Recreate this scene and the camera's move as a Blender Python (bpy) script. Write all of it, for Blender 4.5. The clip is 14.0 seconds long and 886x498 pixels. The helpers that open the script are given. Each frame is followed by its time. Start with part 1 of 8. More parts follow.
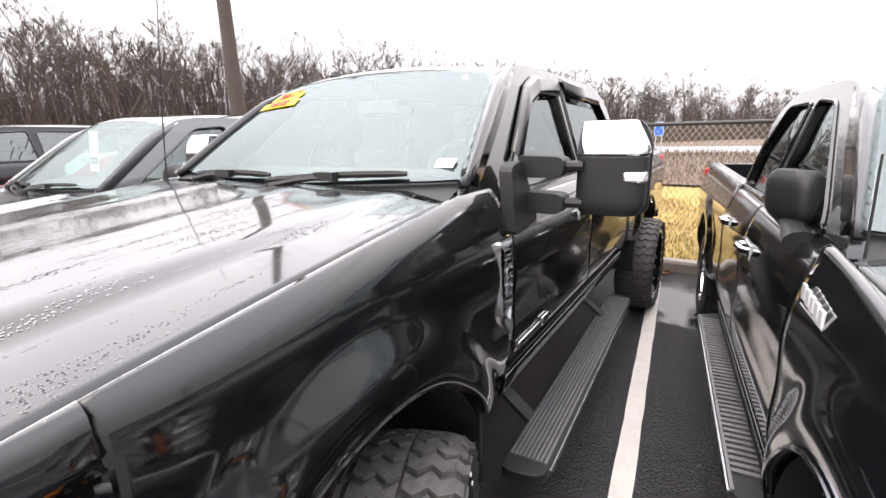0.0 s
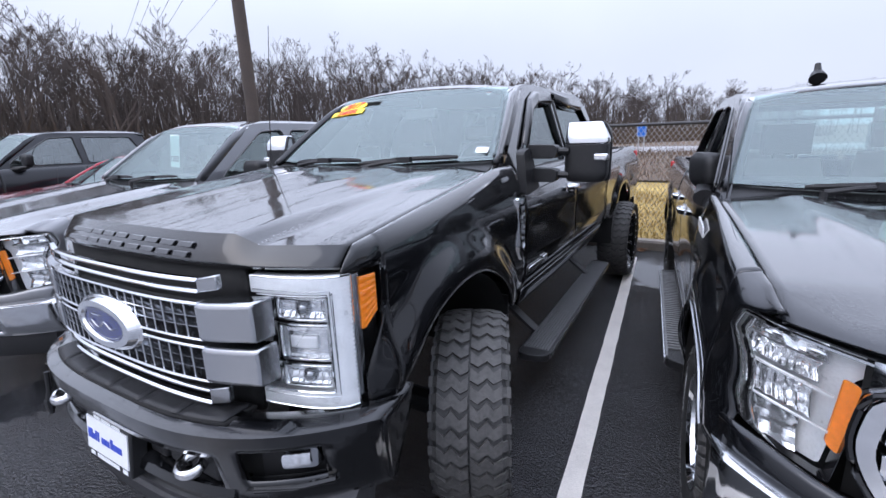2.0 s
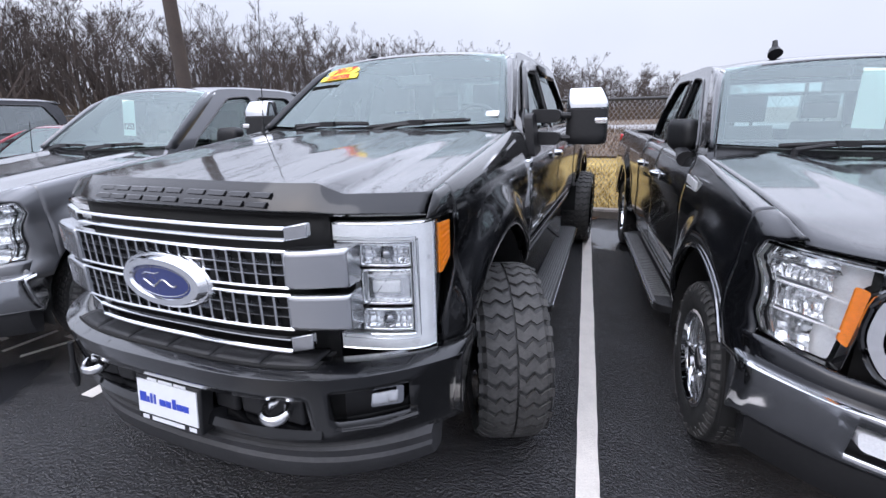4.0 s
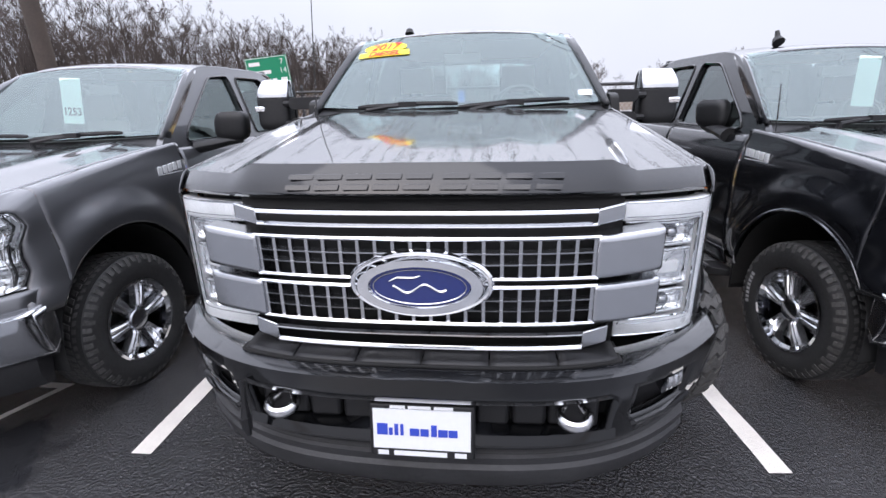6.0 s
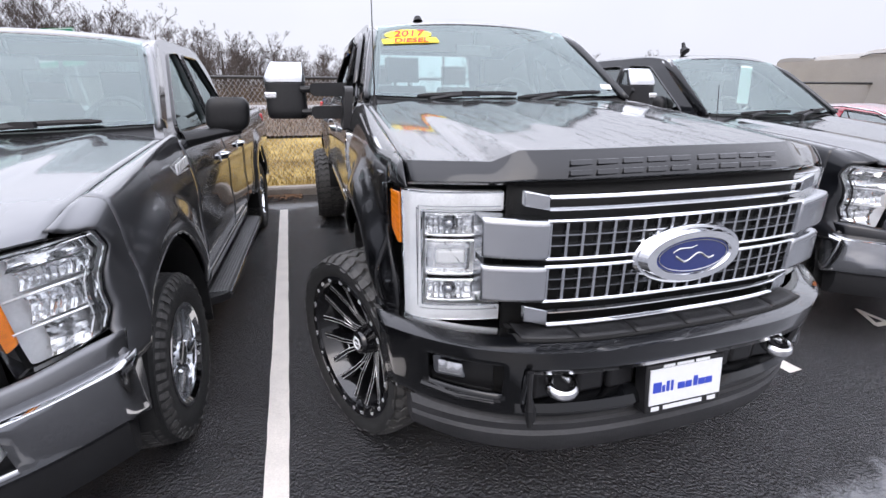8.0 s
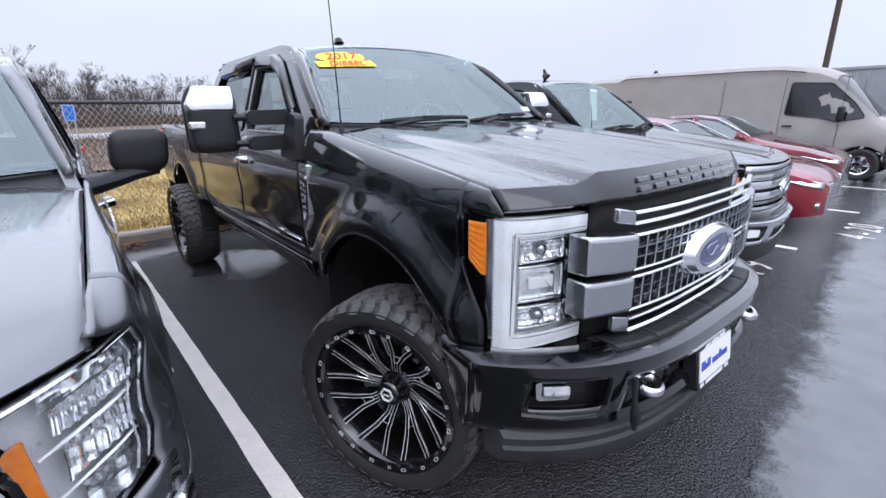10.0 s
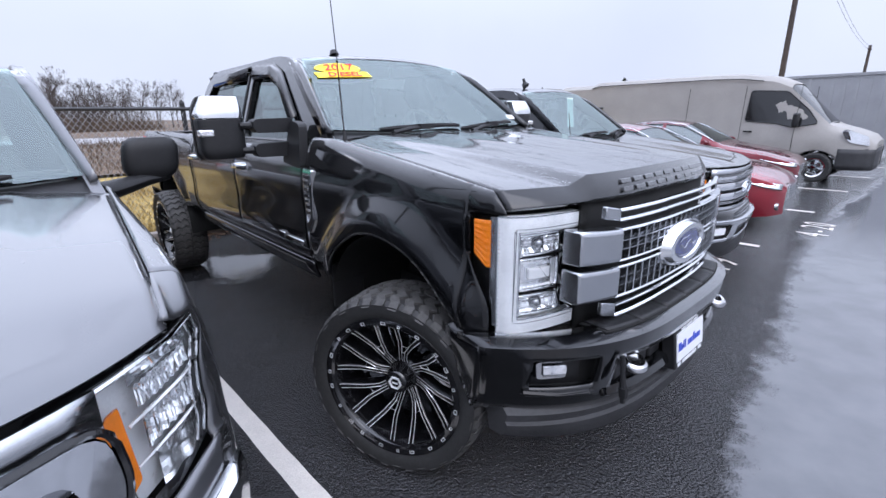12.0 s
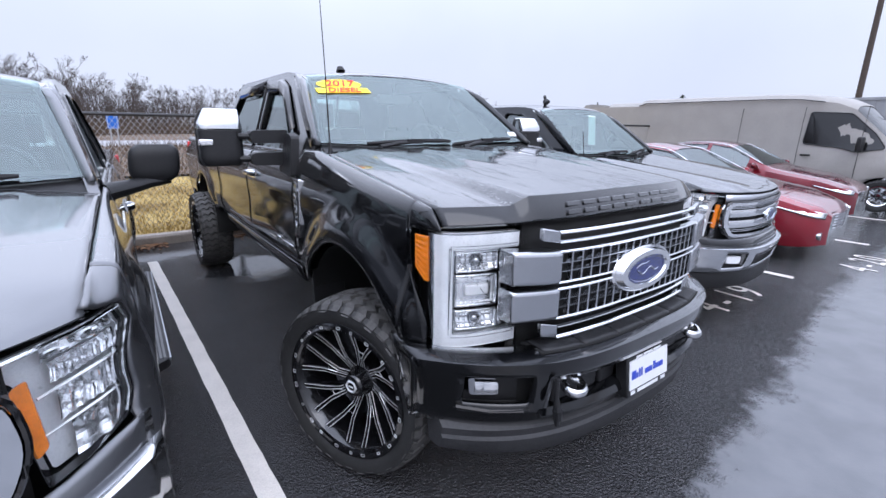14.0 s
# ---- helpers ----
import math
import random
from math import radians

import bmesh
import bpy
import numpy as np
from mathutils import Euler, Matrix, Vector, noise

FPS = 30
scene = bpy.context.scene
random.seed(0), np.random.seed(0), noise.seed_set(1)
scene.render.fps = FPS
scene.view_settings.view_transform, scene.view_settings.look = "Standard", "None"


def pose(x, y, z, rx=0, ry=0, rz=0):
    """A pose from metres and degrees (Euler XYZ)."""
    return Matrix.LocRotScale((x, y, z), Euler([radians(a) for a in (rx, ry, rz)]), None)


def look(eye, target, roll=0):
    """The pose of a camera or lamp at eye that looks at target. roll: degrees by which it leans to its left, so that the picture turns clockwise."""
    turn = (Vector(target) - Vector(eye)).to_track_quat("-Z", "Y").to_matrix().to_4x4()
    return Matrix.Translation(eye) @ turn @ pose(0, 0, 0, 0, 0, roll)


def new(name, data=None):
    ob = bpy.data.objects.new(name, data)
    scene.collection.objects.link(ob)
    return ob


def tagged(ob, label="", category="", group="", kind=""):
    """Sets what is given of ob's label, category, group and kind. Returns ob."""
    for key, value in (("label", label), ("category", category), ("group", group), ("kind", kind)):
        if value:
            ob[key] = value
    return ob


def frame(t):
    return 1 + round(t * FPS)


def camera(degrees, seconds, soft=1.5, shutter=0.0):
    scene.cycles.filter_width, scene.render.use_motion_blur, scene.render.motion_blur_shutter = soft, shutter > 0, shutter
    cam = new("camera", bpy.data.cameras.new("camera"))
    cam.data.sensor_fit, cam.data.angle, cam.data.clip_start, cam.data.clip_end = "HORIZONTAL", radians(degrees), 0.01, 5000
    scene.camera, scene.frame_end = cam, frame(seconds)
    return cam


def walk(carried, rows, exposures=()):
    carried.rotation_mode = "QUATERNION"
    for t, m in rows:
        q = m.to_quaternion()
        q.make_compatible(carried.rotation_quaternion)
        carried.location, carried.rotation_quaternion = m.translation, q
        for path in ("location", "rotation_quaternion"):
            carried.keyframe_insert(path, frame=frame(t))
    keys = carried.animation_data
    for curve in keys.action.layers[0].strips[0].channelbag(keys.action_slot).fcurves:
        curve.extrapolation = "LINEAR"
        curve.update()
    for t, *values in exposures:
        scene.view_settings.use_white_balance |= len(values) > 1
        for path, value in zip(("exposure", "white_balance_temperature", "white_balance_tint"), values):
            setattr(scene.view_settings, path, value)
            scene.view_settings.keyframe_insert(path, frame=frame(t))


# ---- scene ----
cam = camera(88.6, 14.0)
PATH = [
    (0, (1.632, -0.058, 1.738), (0.568, 1.563, 1.249), -1.4),
    (0.5, (1.804, -0.3, 1.747), (0.693, 1.324, 1.388), -1.7),
    (1, (1.861, -0.578, 1.739), (0.772, 1.057, 1.364), -1.6),
    (1.5, (1.839, -0.845, 1.746), (0.784, 0.799, 1.317), -2.1),
    (2, (1.927, -1.026, 1.714), (0.898, 0.621, 1.237), -2.0),
    (2.5, (1.962, -1.194, 1.693), (0.987, 0.478, 1.192), -1.6),
    (2.7, (1.944, -1.259, 1.686), (0.992, 0.422, 1.169), -1.5),
    (4.8, (1.102, -1.497, 1.632), (0.513, 0.321, 1.04), -1.5),
    (5, (0.964, -1.55, 1.644), (0.424, 0.282, 1.05), -1.5),
    (5.5, (0.616, -1.561, 1.619), (0.212, 0.301, 1.01), -1.5),
    (6, (0.242, -1.589, 1.614), (-0.006, 0.295, 0.99), -1.4),
    (6.5, (-0.117, -1.674, 1.64), (-0.188, 0.221, 1.003), -0.9),
    (7, (-0.502, -1.605, 1.616), (-0.397, 0.284, 0.969), -0.4),
    (7.5, (-0.894, -1.607, 1.609), (-0.582, 0.256, 0.952), 0.2),
    (8, (-1.199, -1.532, 1.61), (-0.702, 0.29, 0.951), 0.2),
    (8.2, (-1.305, -1.454, 1.612), (-0.727, 0.342, 0.95), 0.1),
    (10.3, (-2.0, -1.058, 1.651), (-0.783, 0.418, 1.068), -1.0),
    (10.5, (-2.033, -1.063, 1.661), (-0.799, 0.397, 1.074), -1.1),
    (11, (-2.122, -1.067, 1.655), (-0.846, 0.358, 1.069), -1.2),
    (11.5, (-2.152, -1.091, 1.658), (-0.868, 0.328, 1.078), -1.1),
    (12, (-2.148, -1.125, 1.656), (-0.887, 0.321, 1.091), -0.8),
    (12.5, (-2.126, -1.214, 1.675), (-0.926, 0.289, 1.128), -0.3),
    (13, (-1.996, -1.328, 1.655), (-0.853, 0.227, 1.128), 0.2),
    (13.5, (-1.91, -1.402, 1.665), (-0.796, 0.178, 1.151), 0.7),
    (14, (-1.861, -1.427, 1.685), (-0.755, 0.156, 1.166), 0.8),
]
walk(cam, [(t, look(eye, target, roll)) for t, eye, target, roll in PATH],
     [(0.0, 0.92, 7150, 14), (0.3, 0.37, 6350, 14), (0.7, 0.15, 5900, 14), (1.5, 0.07, 5780, 14), (2.7, 0.07, 5900, 14), (5.0, 0.15, 6150, 14), (8.0, 0.22, 6400, 14), (10.3, 0.07, 5900, 14), (14.0, 0.07, 5780, 14)])

# ---- light ----
world = bpy.data.worlds.new("overcast")
scene.world = world
world.use_nodes = True
wn, wl = world.node_tree.nodes, world.node_tree.links
sky = wn.new("ShaderNodeTexSky")
sky.sky_type, sky.sun_disc = "NISHITA", False
sky.sun_elevation, sky.sun_rotation = radians(38), radians(200)
sky.air_density, sky.dust_density, sky.ozone_density = 1.0, 6.0, 1.0
# cloud deck: an even, pale layer over the blue sky
coord = wn.new("ShaderNodeTexCoord")
cloud = wn.new("ShaderNodeTexNoise")
cloud.inputs["Scale"].default_value, cloud.inputs["Detail"].default_value = 1.6, 5
wl.new(coord.outputs["Generated"], cloud.inputs["Vector"])
deck = wn.new("ShaderNodeValToRGB")
deck.color_ramp.elements[0].position, deck.color_ramp.elements[1].position = 0.3, 0.75
deck.color_ramp.elements[0].color, deck.color_ramp.elements[1].color = (7.4, 7.7, 8.6, 1), (8.8, 9.0, 9.7, 1)
wl.new(cloud.outputs["Fac"], deck.inputs["Fac"])
veil = wn.new("ShaderNodeMixRGB")
veil.inputs["Fac"].default_value = 0.9
wl.new(sky.outputs["Color"], veil.inputs[1])
wl.new(deck.outputs["Color"], veil.inputs[2])
# an overcast sky is brighter overhead than at the horizon
height = wn.new("ShaderNodeSeparateXYZ")
wl.new(coord.outputs["Generated"], height.inputs[0])
lift = wn.new("ShaderNodeMapRange")
lift.interpolation_type = "SMOOTHSTEP"
lift.inputs["From Min"].default_value, lift.inputs["From Max"].default_value = 0.12, 0.95
lift.inputs["To Min"].default_value, lift.inputs["To Max"].default_value = 1.0, 3.2
wl.new(height.outputs["Z"], lift.inputs["Value"])
bright = wn.new("ShaderNodeVectorMath")
bright.operation = "SCALE"
wl.new(veil.outputs["Color"], bright.inputs[0])
wl.new(lift.outputs["Result"], bright.inputs["Scale"])
wl.new(bright.outputs["Vector"], wn["Background"].inputs["Color"])
wn["Background"].inputs["Strength"].default_value = 0.104

sun = new("sun", bpy.data.lights.new("sun", "SUN"))
sun.data.energy, sun.data.angle, sun.data.color = 0.7, radians(40), (1.0, 0.97, 0.93)
sun.matrix_world = look((-4, -12, 14), (0, 0, 0))


# ---- materials ----
def node_mat(name):
    m = bpy.data.materials.new(name)
    m.use_nodes = True
    return m, m.node_tree.nodes, m.node_tree.links, m.node_tree.nodes["Principled BSDF"]


def surface(name, col, rough=0.5, metal=0.0, coat=0.0, vary=0.12, scale=4.0, fine=60.0, bump=0.0, bump_scale=200.0, rvary=0.1, spec=0.5):
    """Base colour with coarse and fine variation, uneven gloss and fine relief."""
    m, n, l, b = node_mat(name)
    tc = n.new("ShaderNodeTexCoord")
    big, small = n.new("ShaderNodeTexNoise"), n.new("ShaderNodeTexNoise")
    big.inputs["Scale"].default_value, big.inputs["Detail"].default_value = scale, 4
    small.inputs["Scale"].default_value, small.inputs["Detail"].default_value = fine, 3
    l.new(tc.outputs["Object"], big.inputs["Vector"])
    l.new(tc.outputs["Object"], small.inputs["Vector"])
    add = n.new("ShaderNodeMath")
    add.operation = "ADD"
    l.new(big.outputs["Fac"], add.inputs[0])
    l.new(small.outputs["Fac"], add.inputs[1])
    ramp = n.new("ShaderNodeMapRange")
    ramp.inputs["From Min"].default_value, ramp.inputs["From Max"].default_value = 0.7, 1.3
    ramp.inputs["To Min"].default_value, ramp.inputs["To Max"].default_value = 1 - vary, 1 + vary
    l.new(add.outputs[0], ramp.inputs["Value"])
    mul = n.new("ShaderNodeVectorMath")
    mul.operation = "SCALE"
    mul.inputs[0].default_value = col
    l.new(ramp.outputs["Result"], mul.inputs["Scale"])
    l.new(mul.outputs["Vector"], b.inputs["Base Color"])
    rr = n.new("ShaderNodeMapRange")
    rr.inputs["From Min"].default_value, rr.inputs["From Max"].default_value = 0.3, 0.7
    rr.inputs["To Min"].default_value, rr.inputs["To Max"].default_value = max(rough * (1 - rvary), 0.0), rough * (1 + rvary)
    l.new(big.outputs["Fac"], rr.inputs["Value"])
    l.new(rr.outputs["Result"], b.inputs["Roughness"])
    b.inputs["Metallic"].default_value = metal
    b.inputs["Coat Weight"].default_value, b.inputs["Coat Roughness"].default_value = coat, 0.03
    b.inputs["Specular IOR Level"].default_value = spec
    if bump:
        bn, tex = n.new("ShaderNodeBump"), n.new("ShaderNodeTexNoise")
        tex.inputs["Scale"].default_value, tex.inputs["Detail"].default_value = bump_scale, 3
        l.new(tc.outputs["Object"], tex.inputs["Vector"])
        bn.inputs["Strength"].default_value, bn.inputs["Distance"].default_value = bump, 0.01
        l.new(tex.outputs["Fac"], bn.inputs["Height"])
        l.new(bn.outputs["Normal"], b.inputs["Normal"])
    return m


def wet_paint(name, col, flake=0.0, beads=0.5, rough=0.4):
    """Car paint under clear coat and a film of rain: mirror-like at low angles, beads and runs in patches."""
    m, n, l, b = node_mat(name)
    b.inputs["Base Color"].default_value = (*col, 1)
    b.inputs["Metallic"].default_value = flake
    b.inputs["Roughness"].default_value = rough
    b.inputs["Specular IOR Level"].default_value = 0.0
    tc = n.new("ShaderNodeTexCoord")
    vor = n.new("ShaderNodeTexVoronoi")
    vor.inputs["Scale"].default_value = 120
    l.new(tc.outputs["Object"], vor.inputs["Vector"])
    bead = n.new("ShaderNodeMapRange")
    bead.inputs["From Min"].default_value, bead.inputs["From Max"].default_value = 0.42, 0.05
    l.new(vor.outputs["Distance"], bead.inputs["Value"])
    stretch = n.new("ShaderNodeMapping")
    stretch.inputs["Scale"].default_value = (24.0, 2.0, 2.0)
    stretch.inputs["Rotation"].default_value = (0, 0, 0.12)
    l.new(tc.outputs["Object"], stretch.inputs["Vector"])
    patch = n.new("ShaderNodeTexNoise")
    patch.inputs["Scale"].default_value, patch.inputs["Detail"].default_value, patch.inputs["Roughness"].default_value = 1.0, 6, 0.6
    l.new(stretch.outputs["Vector"], patch.inputs["Vector"])
    where = n.new("ShaderNodeMapRange")
    where.inputs["From Min"].default_value, where.inputs["From Max"].default_value = 0.54, 0.62
    l.new(patch.outputs["Fac"], where.inputs["Value"])
    geo, nz, flat = n.new("ShaderNodeNewGeometry"), n.new("ShaderNodeSeparateXYZ"), n.new("ShaderNodeMapRange")
    l.new(geo.outputs["Normal"], nz.inputs[0])
    l.new(nz.outputs["Z"], flat.inputs["Value"])
    flat.inputs["From Min"].default_value, flat.inputs["From Max"].default_value = 0.88, 0.95
    lie = n.new("ShaderNodeMath")
    lie.operation = "MULTIPLY"
    l.new(bead.outputs["Result"], lie.inputs[0])
    l.new(flat.outputs["Result"], lie.inputs[1])
    both = n.new("ShaderNodeMath")
    both.operation = "MULTIPLY"
    l.new(lie.outputs[0], both.inputs[0])
    l.new(where.outputs["Result"], both.inputs[1])
    wav = n.new("ShaderNodeTexNoise")
    wav.inputs["Scale"].default_value = 2.2
    l.new(tc.outputs["Object"], wav.inputs["Vector"])
    b1, b2 = n.new("ShaderNodeBump"), n.new("ShaderNodeBump")
    b1.inputs["Strength"].default_value, b1.inputs["Distance"].default_value = beads * 1.5, 0.005
    b2.inputs["Strength"].default_value, b2.inputs["Distance"].default_value = 0.04, 0.02
    l.new(both.outputs[0], b1.inputs["Height"])
    l.new(wav.outputs["Fac"], b2.inputs["Height"])
    l.new(b2.outputs["Normal"], b1.inputs["Normal"])
    l.new(b2.outputs["Normal"], b.inputs["Normal"])
    gl, fr, steep, mx = n.new("ShaderNodeBsdfGlossy"), n.new("ShaderNodeFresnel"), n.new("ShaderNodeValToRGB"), n.new("ShaderNodeMixShader")
    gl.inputs["Roughness"].default_value = 0.07
    fr.inputs["IOR"].default_value = 1.5
    els = steep.color_ramp.elements
    els[0].position, els[0].color = 0.04, (0.05, 0.05, 0.05, 1)
    els[1].position, els[1].color = 1.0, (1, 1, 1, 1)
    for p, v in ((0.09, 0.18), (0.22, 0.53), (0.6, 0.90)):
        e = els.new(p)
        e.color = (v, v, v, 1)
    l.new(b1.outputs["Normal"], gl.inputs["Normal"])
    l.new(b1.outputs["Normal"], fr.inputs["Normal"])
    l.new(fr.outputs["Fac"], steep.inputs["Fac"])
    l.new(steep.outputs["Color"], mx.inputs["Fac"])
    l.new(b.outputs["BSDF"], mx.inputs[1])
    l.new(gl.outputs["BSDF"], mx.inputs[2])
    l.new(mx.outputs["Shader"], n["Material Output"].inputs["Surface"])
    return m


def pane(name, tint, ior=1.5, sheen=(1, 1, 1), gloss_rough=0.0):
    """Thin glass: see-through, with a reflection that grows to grazing angles."""
    m = bpy.data.materials.new(name)
    m.use_nodes = True
    n, l = m.node_tree.nodes, m.node_tree.links
    n.remove(n["Principled BSDF"])
    tr, gl, mx, fr = n.new("ShaderNodeBsdfTransparent"), n.new("ShaderNodeBsdfGlossy"), n.new("ShaderNodeMixShader"), n.new("ShaderNodeFresnel")
    tr.inputs["Color"].default_value = (*tint, 1)
    gl.inputs["Roughness"].default_value = gloss_rough
    gl.inputs["Color"].default_value = (*sheen, 1)
    fr.inputs["IOR"].default_value = ior
    l.new(fr.outputs["Fac"], mx.inputs["Fac"])
    l.new(tr.outputs[0], mx.inputs[1])
    l.new(gl.outputs[0], mx.inputs[2])
    l.new(mx.outputs[0], n["Material Output"].inputs["Surface"])
    return m


BLACK_PAINT = wet_paint("black_paint", (0.0085, 0.009, 0.0105), 0.85, 0.9, rough=0.45)
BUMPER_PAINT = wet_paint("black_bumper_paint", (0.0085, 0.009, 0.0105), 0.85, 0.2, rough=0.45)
NAVY_PAINT = wet_paint("black_blue_paint", (0.014, 0.015, 0.018), 0.85, 0.10, rough=0.45)
GREY_PAINT = wet_paint("magnetic_grey_paint", (0.135, 0.137, 0.145), 0.85, 0.08)
RED_PAINT = wet_paint("ruby_red_paint", (0.24, 0.012, 0.024), 0.5)
DARK_RED = wet_paint("dark_red_paint", (0.15, 0.008, 0.016), 0.5)
WHITE_PAINT = surface("white_van_paint", (0.31, 0.295, 0.275), 0.5, coat=0.05, vary=0.10, scale=2, spec=0.3)
CHROME = surface("chrome", (0.82, 0.83, 0.85), 0.06, 1.0, vary=0.03, rvary=0.4)
BUMPER_CHROME = surface("bumper_chrome", (0.58, 0.59, 0.61), 0.07, 1.0, vary=0.06, rvary=0.4)
SATIN = surface("satin_silver", (0.50, 0.51, 0.53), 0.20, 1.0, vary=0.05, bump=0.03, bump_scale=400)
DARK_CHROME = surface("dark_chrome", (0.35, 0.36, 0.38), 0.15, 1.0, vary=0.05)
PLASTIC = surface("black_plastic", (0.013, 0.013, 0.014), 0.42, vary=0.2, bump=0.15, bump_scale=900, spec=0.35)
GREY_PLASTIC = surface("weathered_plastic", (0.030, 0.030, 0.032), 0.55, vary=0.3, scale=7, bump=0.2, bump_scale=700)
GLOSS_BLACK = surface("gloss_black", (0.006, 0.006, 0.007), 0.1, coat=0.6, vary=0.1)
RUBBER = surface("tyre_rubber", (0.022, 0.022, 0.022), 0.62, vary=0.3, scale=9, bump=0.2, bump_scale=300)
WORN_RUBBER = surface("worn_tread_rubber", (0.058, 0.056, 0.054), 0.7, vary=0.35, scale=14, bump=0.35, bump_scale=160)
MILLED = surface("milled_aluminium", (0.88, 0.89, 0.9), 0.3, 0.5, vary=0.05)
BOARD_RIB = surface("worn_board_rib", (0.16, 0.16, 0.165), 0.35, 0.4, vary=0.25, scale=12)
SIDEWALL = surface("pale_sidewall_mark", (0.30, 0.30, 0.30), 0.6, vary=0.2)
BRIGHT_ALLOY = surface("bright_wheel_alloy", (0.56, 0.57, 0.59), 0.24, 0.9, coat=0.2, vary=0.05)
# near-black that carries the shade of recesses and underbody in its colour
HOLLOW_SHADE = surface("hollow_shade", (0.006, 0.006, 0.006), 0.9, vary=0.2)
AMBER = surface("amber_lens", (0.95, 0.26, 0.01), 0.12, coat=0.8, vary=0.12, scale=20)
RED_LENS = surface("red_lens", (0.45, 0.01, 0.012), 0.12, coat=0.8, vary=0.1)
LAMP_WHITE = surface("frosted_lamp_body", (0.80, 0.81, 0.83), 0.30, 0.15, coat=0.6, vary=0.10, scale=14, fine=140, bump=0.10, bump_scale=160)
LAMP_CHROME = surface("lamp_bowl", (0.84, 0.85, 0.87), 0.13, 0.85, coat=0.4, vary=0.14, scale=30, rvary=0.5)
PAPER_GREY = surface("pale_headliner", (0.5, 0.49, 0.47), 0.9, vary=0.05)
EMBLEM_BLUE = surface("emblem_blue", (0.012, 0.022, 0.13), 0.2, coat=0.8, vary=0.06)
CABIN = surface("cabin_dark_trim", (0.16, 0.16, 0.165), 0.7, vary=0.15)
SEAT = surface("seat_leather", (0.24, 0.235, 0.23), 0.5, vary=0.15, bump=0.1)
PAPER = surface("paper_card", (0.72, 0.86, 0.80), 0.7, vary=0.05)
WHITE_CARD = surface("white_card", (0.70, 0.71, 0.73), 0.6, vary=0.03)
YELLOW = surface("yellow_vinyl", (0.95, 0.72, 0.01), 0.45, vary=0.03)
RED_INK = surface("red_ink", (0.75, 0.02, 0.02), 0.5, vary=0.04)
BLUE_INK = surface("blue_ink", (0.03, 0.06, 0.42), 0.5, vary=0.04)
DARK_INK = surface("dark_ink", (0.05, 0.06, 0.06), 0.5, vary=0.04)
HOOK_STEEL = surface("hook_steel", (0.62, 0.62, 0.63), 0.2, 1.0, vary=0.2, scale=20)
STEEL = surface("galvanised_steel", (0.5, 0.5, 0.51), 0.4, 0.9, vary=0.15, scale=12)
BLACK_STEEL = surface("black_fence_steel", (0.02, 0.02, 0.022), 0.5, vary=0.2)
GLASS = pane("window_glass", (0.66, 0.80, 0.78), 2.2, (0.84, 0.96, 0.95))
TINTED = pane("privacy_glass", (0.22, 0.26, 0.26), 2.4, (0.9, 0.97, 0.97))
DARK_GLASS = pane("dark_van_glass", (0.10, 0.13, 0.15), 1.7)
LENS = pane("lamp_lens", (0.98, 0.99, 0.99), 1.25)


# ---- tools ----
def ss(t):
    t = min(max(t, 0.0), 1.0)
    return t * t * (3 - 2 * t)


def lerp(a, b, t):
    return a + (b - a) * t


def curve_at(keys, v):
    """Piecewise linear table: keys of (v, value)."""
    return float(np.interp(v, [k[0] for k in keys], [k[1] for k in keys]))


def part(name, bm, material, parent, label="", smooth=0.6, solid=0.0, bevel=0.0):
    """Links a bmesh as one mesh object under parent. smooth: angle in radians under which edges shade smooth."""
    bmesh.ops.recalc_face_normals(bm, faces=bm.faces)
    me = bpy.data.meshes.new(name)
    bm.to_mesh(me)
    bm.free()
    me.materials.append(material)
    if smooth:
        me.shade_smooth()
        me.set_sharp_from_angle(angle=smooth)
    ob = new(name, me)
    ob.parent = parent
    if label:
        ob["label"] = label
    if solid:
        mod = ob.modifiers.new("thickness", "SOLIDIFY")
        mod.thickness, mod.offset = solid, -1
    if bevel:
        mod = ob.modifiers.new("edge", "BEVEL")
        mod.width, mod.segments, mod.limit_method = bevel, 2, "ANGLE"
    return ob


def thing(name, label, category, group="", m=None):
    ob = new(name)
    ob.empty_display_size = 0.2
    tagged(ob, label, category, group)
    if m is not None:
        ob.matrix_basis = m
    return ob


def single(name, bm, material, label, category, group="", kind="", **kw):
    return tagged(part(name, bm, material, None, **kw), label, category, group, kind)


def box(bm, x0, x1, y0, y1, z0, z1, m=None):
    v = [bm.verts.new((x, y, z)) for z in (z0, z1) for x, y in ((x0, y0), (x1, y0), (x1, y1), (x0, y1))]
    for f in ((3, 2, 1, 0), (4, 5, 6, 7), (0, 1, 5, 4), (1, 2, 6, 5), (2, 3, 7, 6), (3, 0, 4, 7)):
        bm.faces.new([v[i] for i in f])
    if m is not None:
        bmesh.ops.transform(bm, matrix=m, verts=v)
    return v


def grid(bm, us, vs, f, hole=None):
    """A sheet f(u, v) over the lines us and vs. hole(u, v): True where the sheet is cut away."""
    rows = [[bm.verts.new(f(u, v)) for u in us] for v in vs]
    for j in range(len(vs) - 1):
        for i in range(len(us) - 1):
            if hole and hole((us[i] + us[i + 1]) / 2, (vs[j] + vs[j + 1]) / 2):
                continue
            bm.faces.new((rows[j][i], rows[j][i + 1], rows[j + 1][i + 1], rows[j + 1][i]))
    loose = [v for v in bm.verts if not v.link_faces]
    bmesh.ops.delete(bm, geom=loose, context="VERTS")


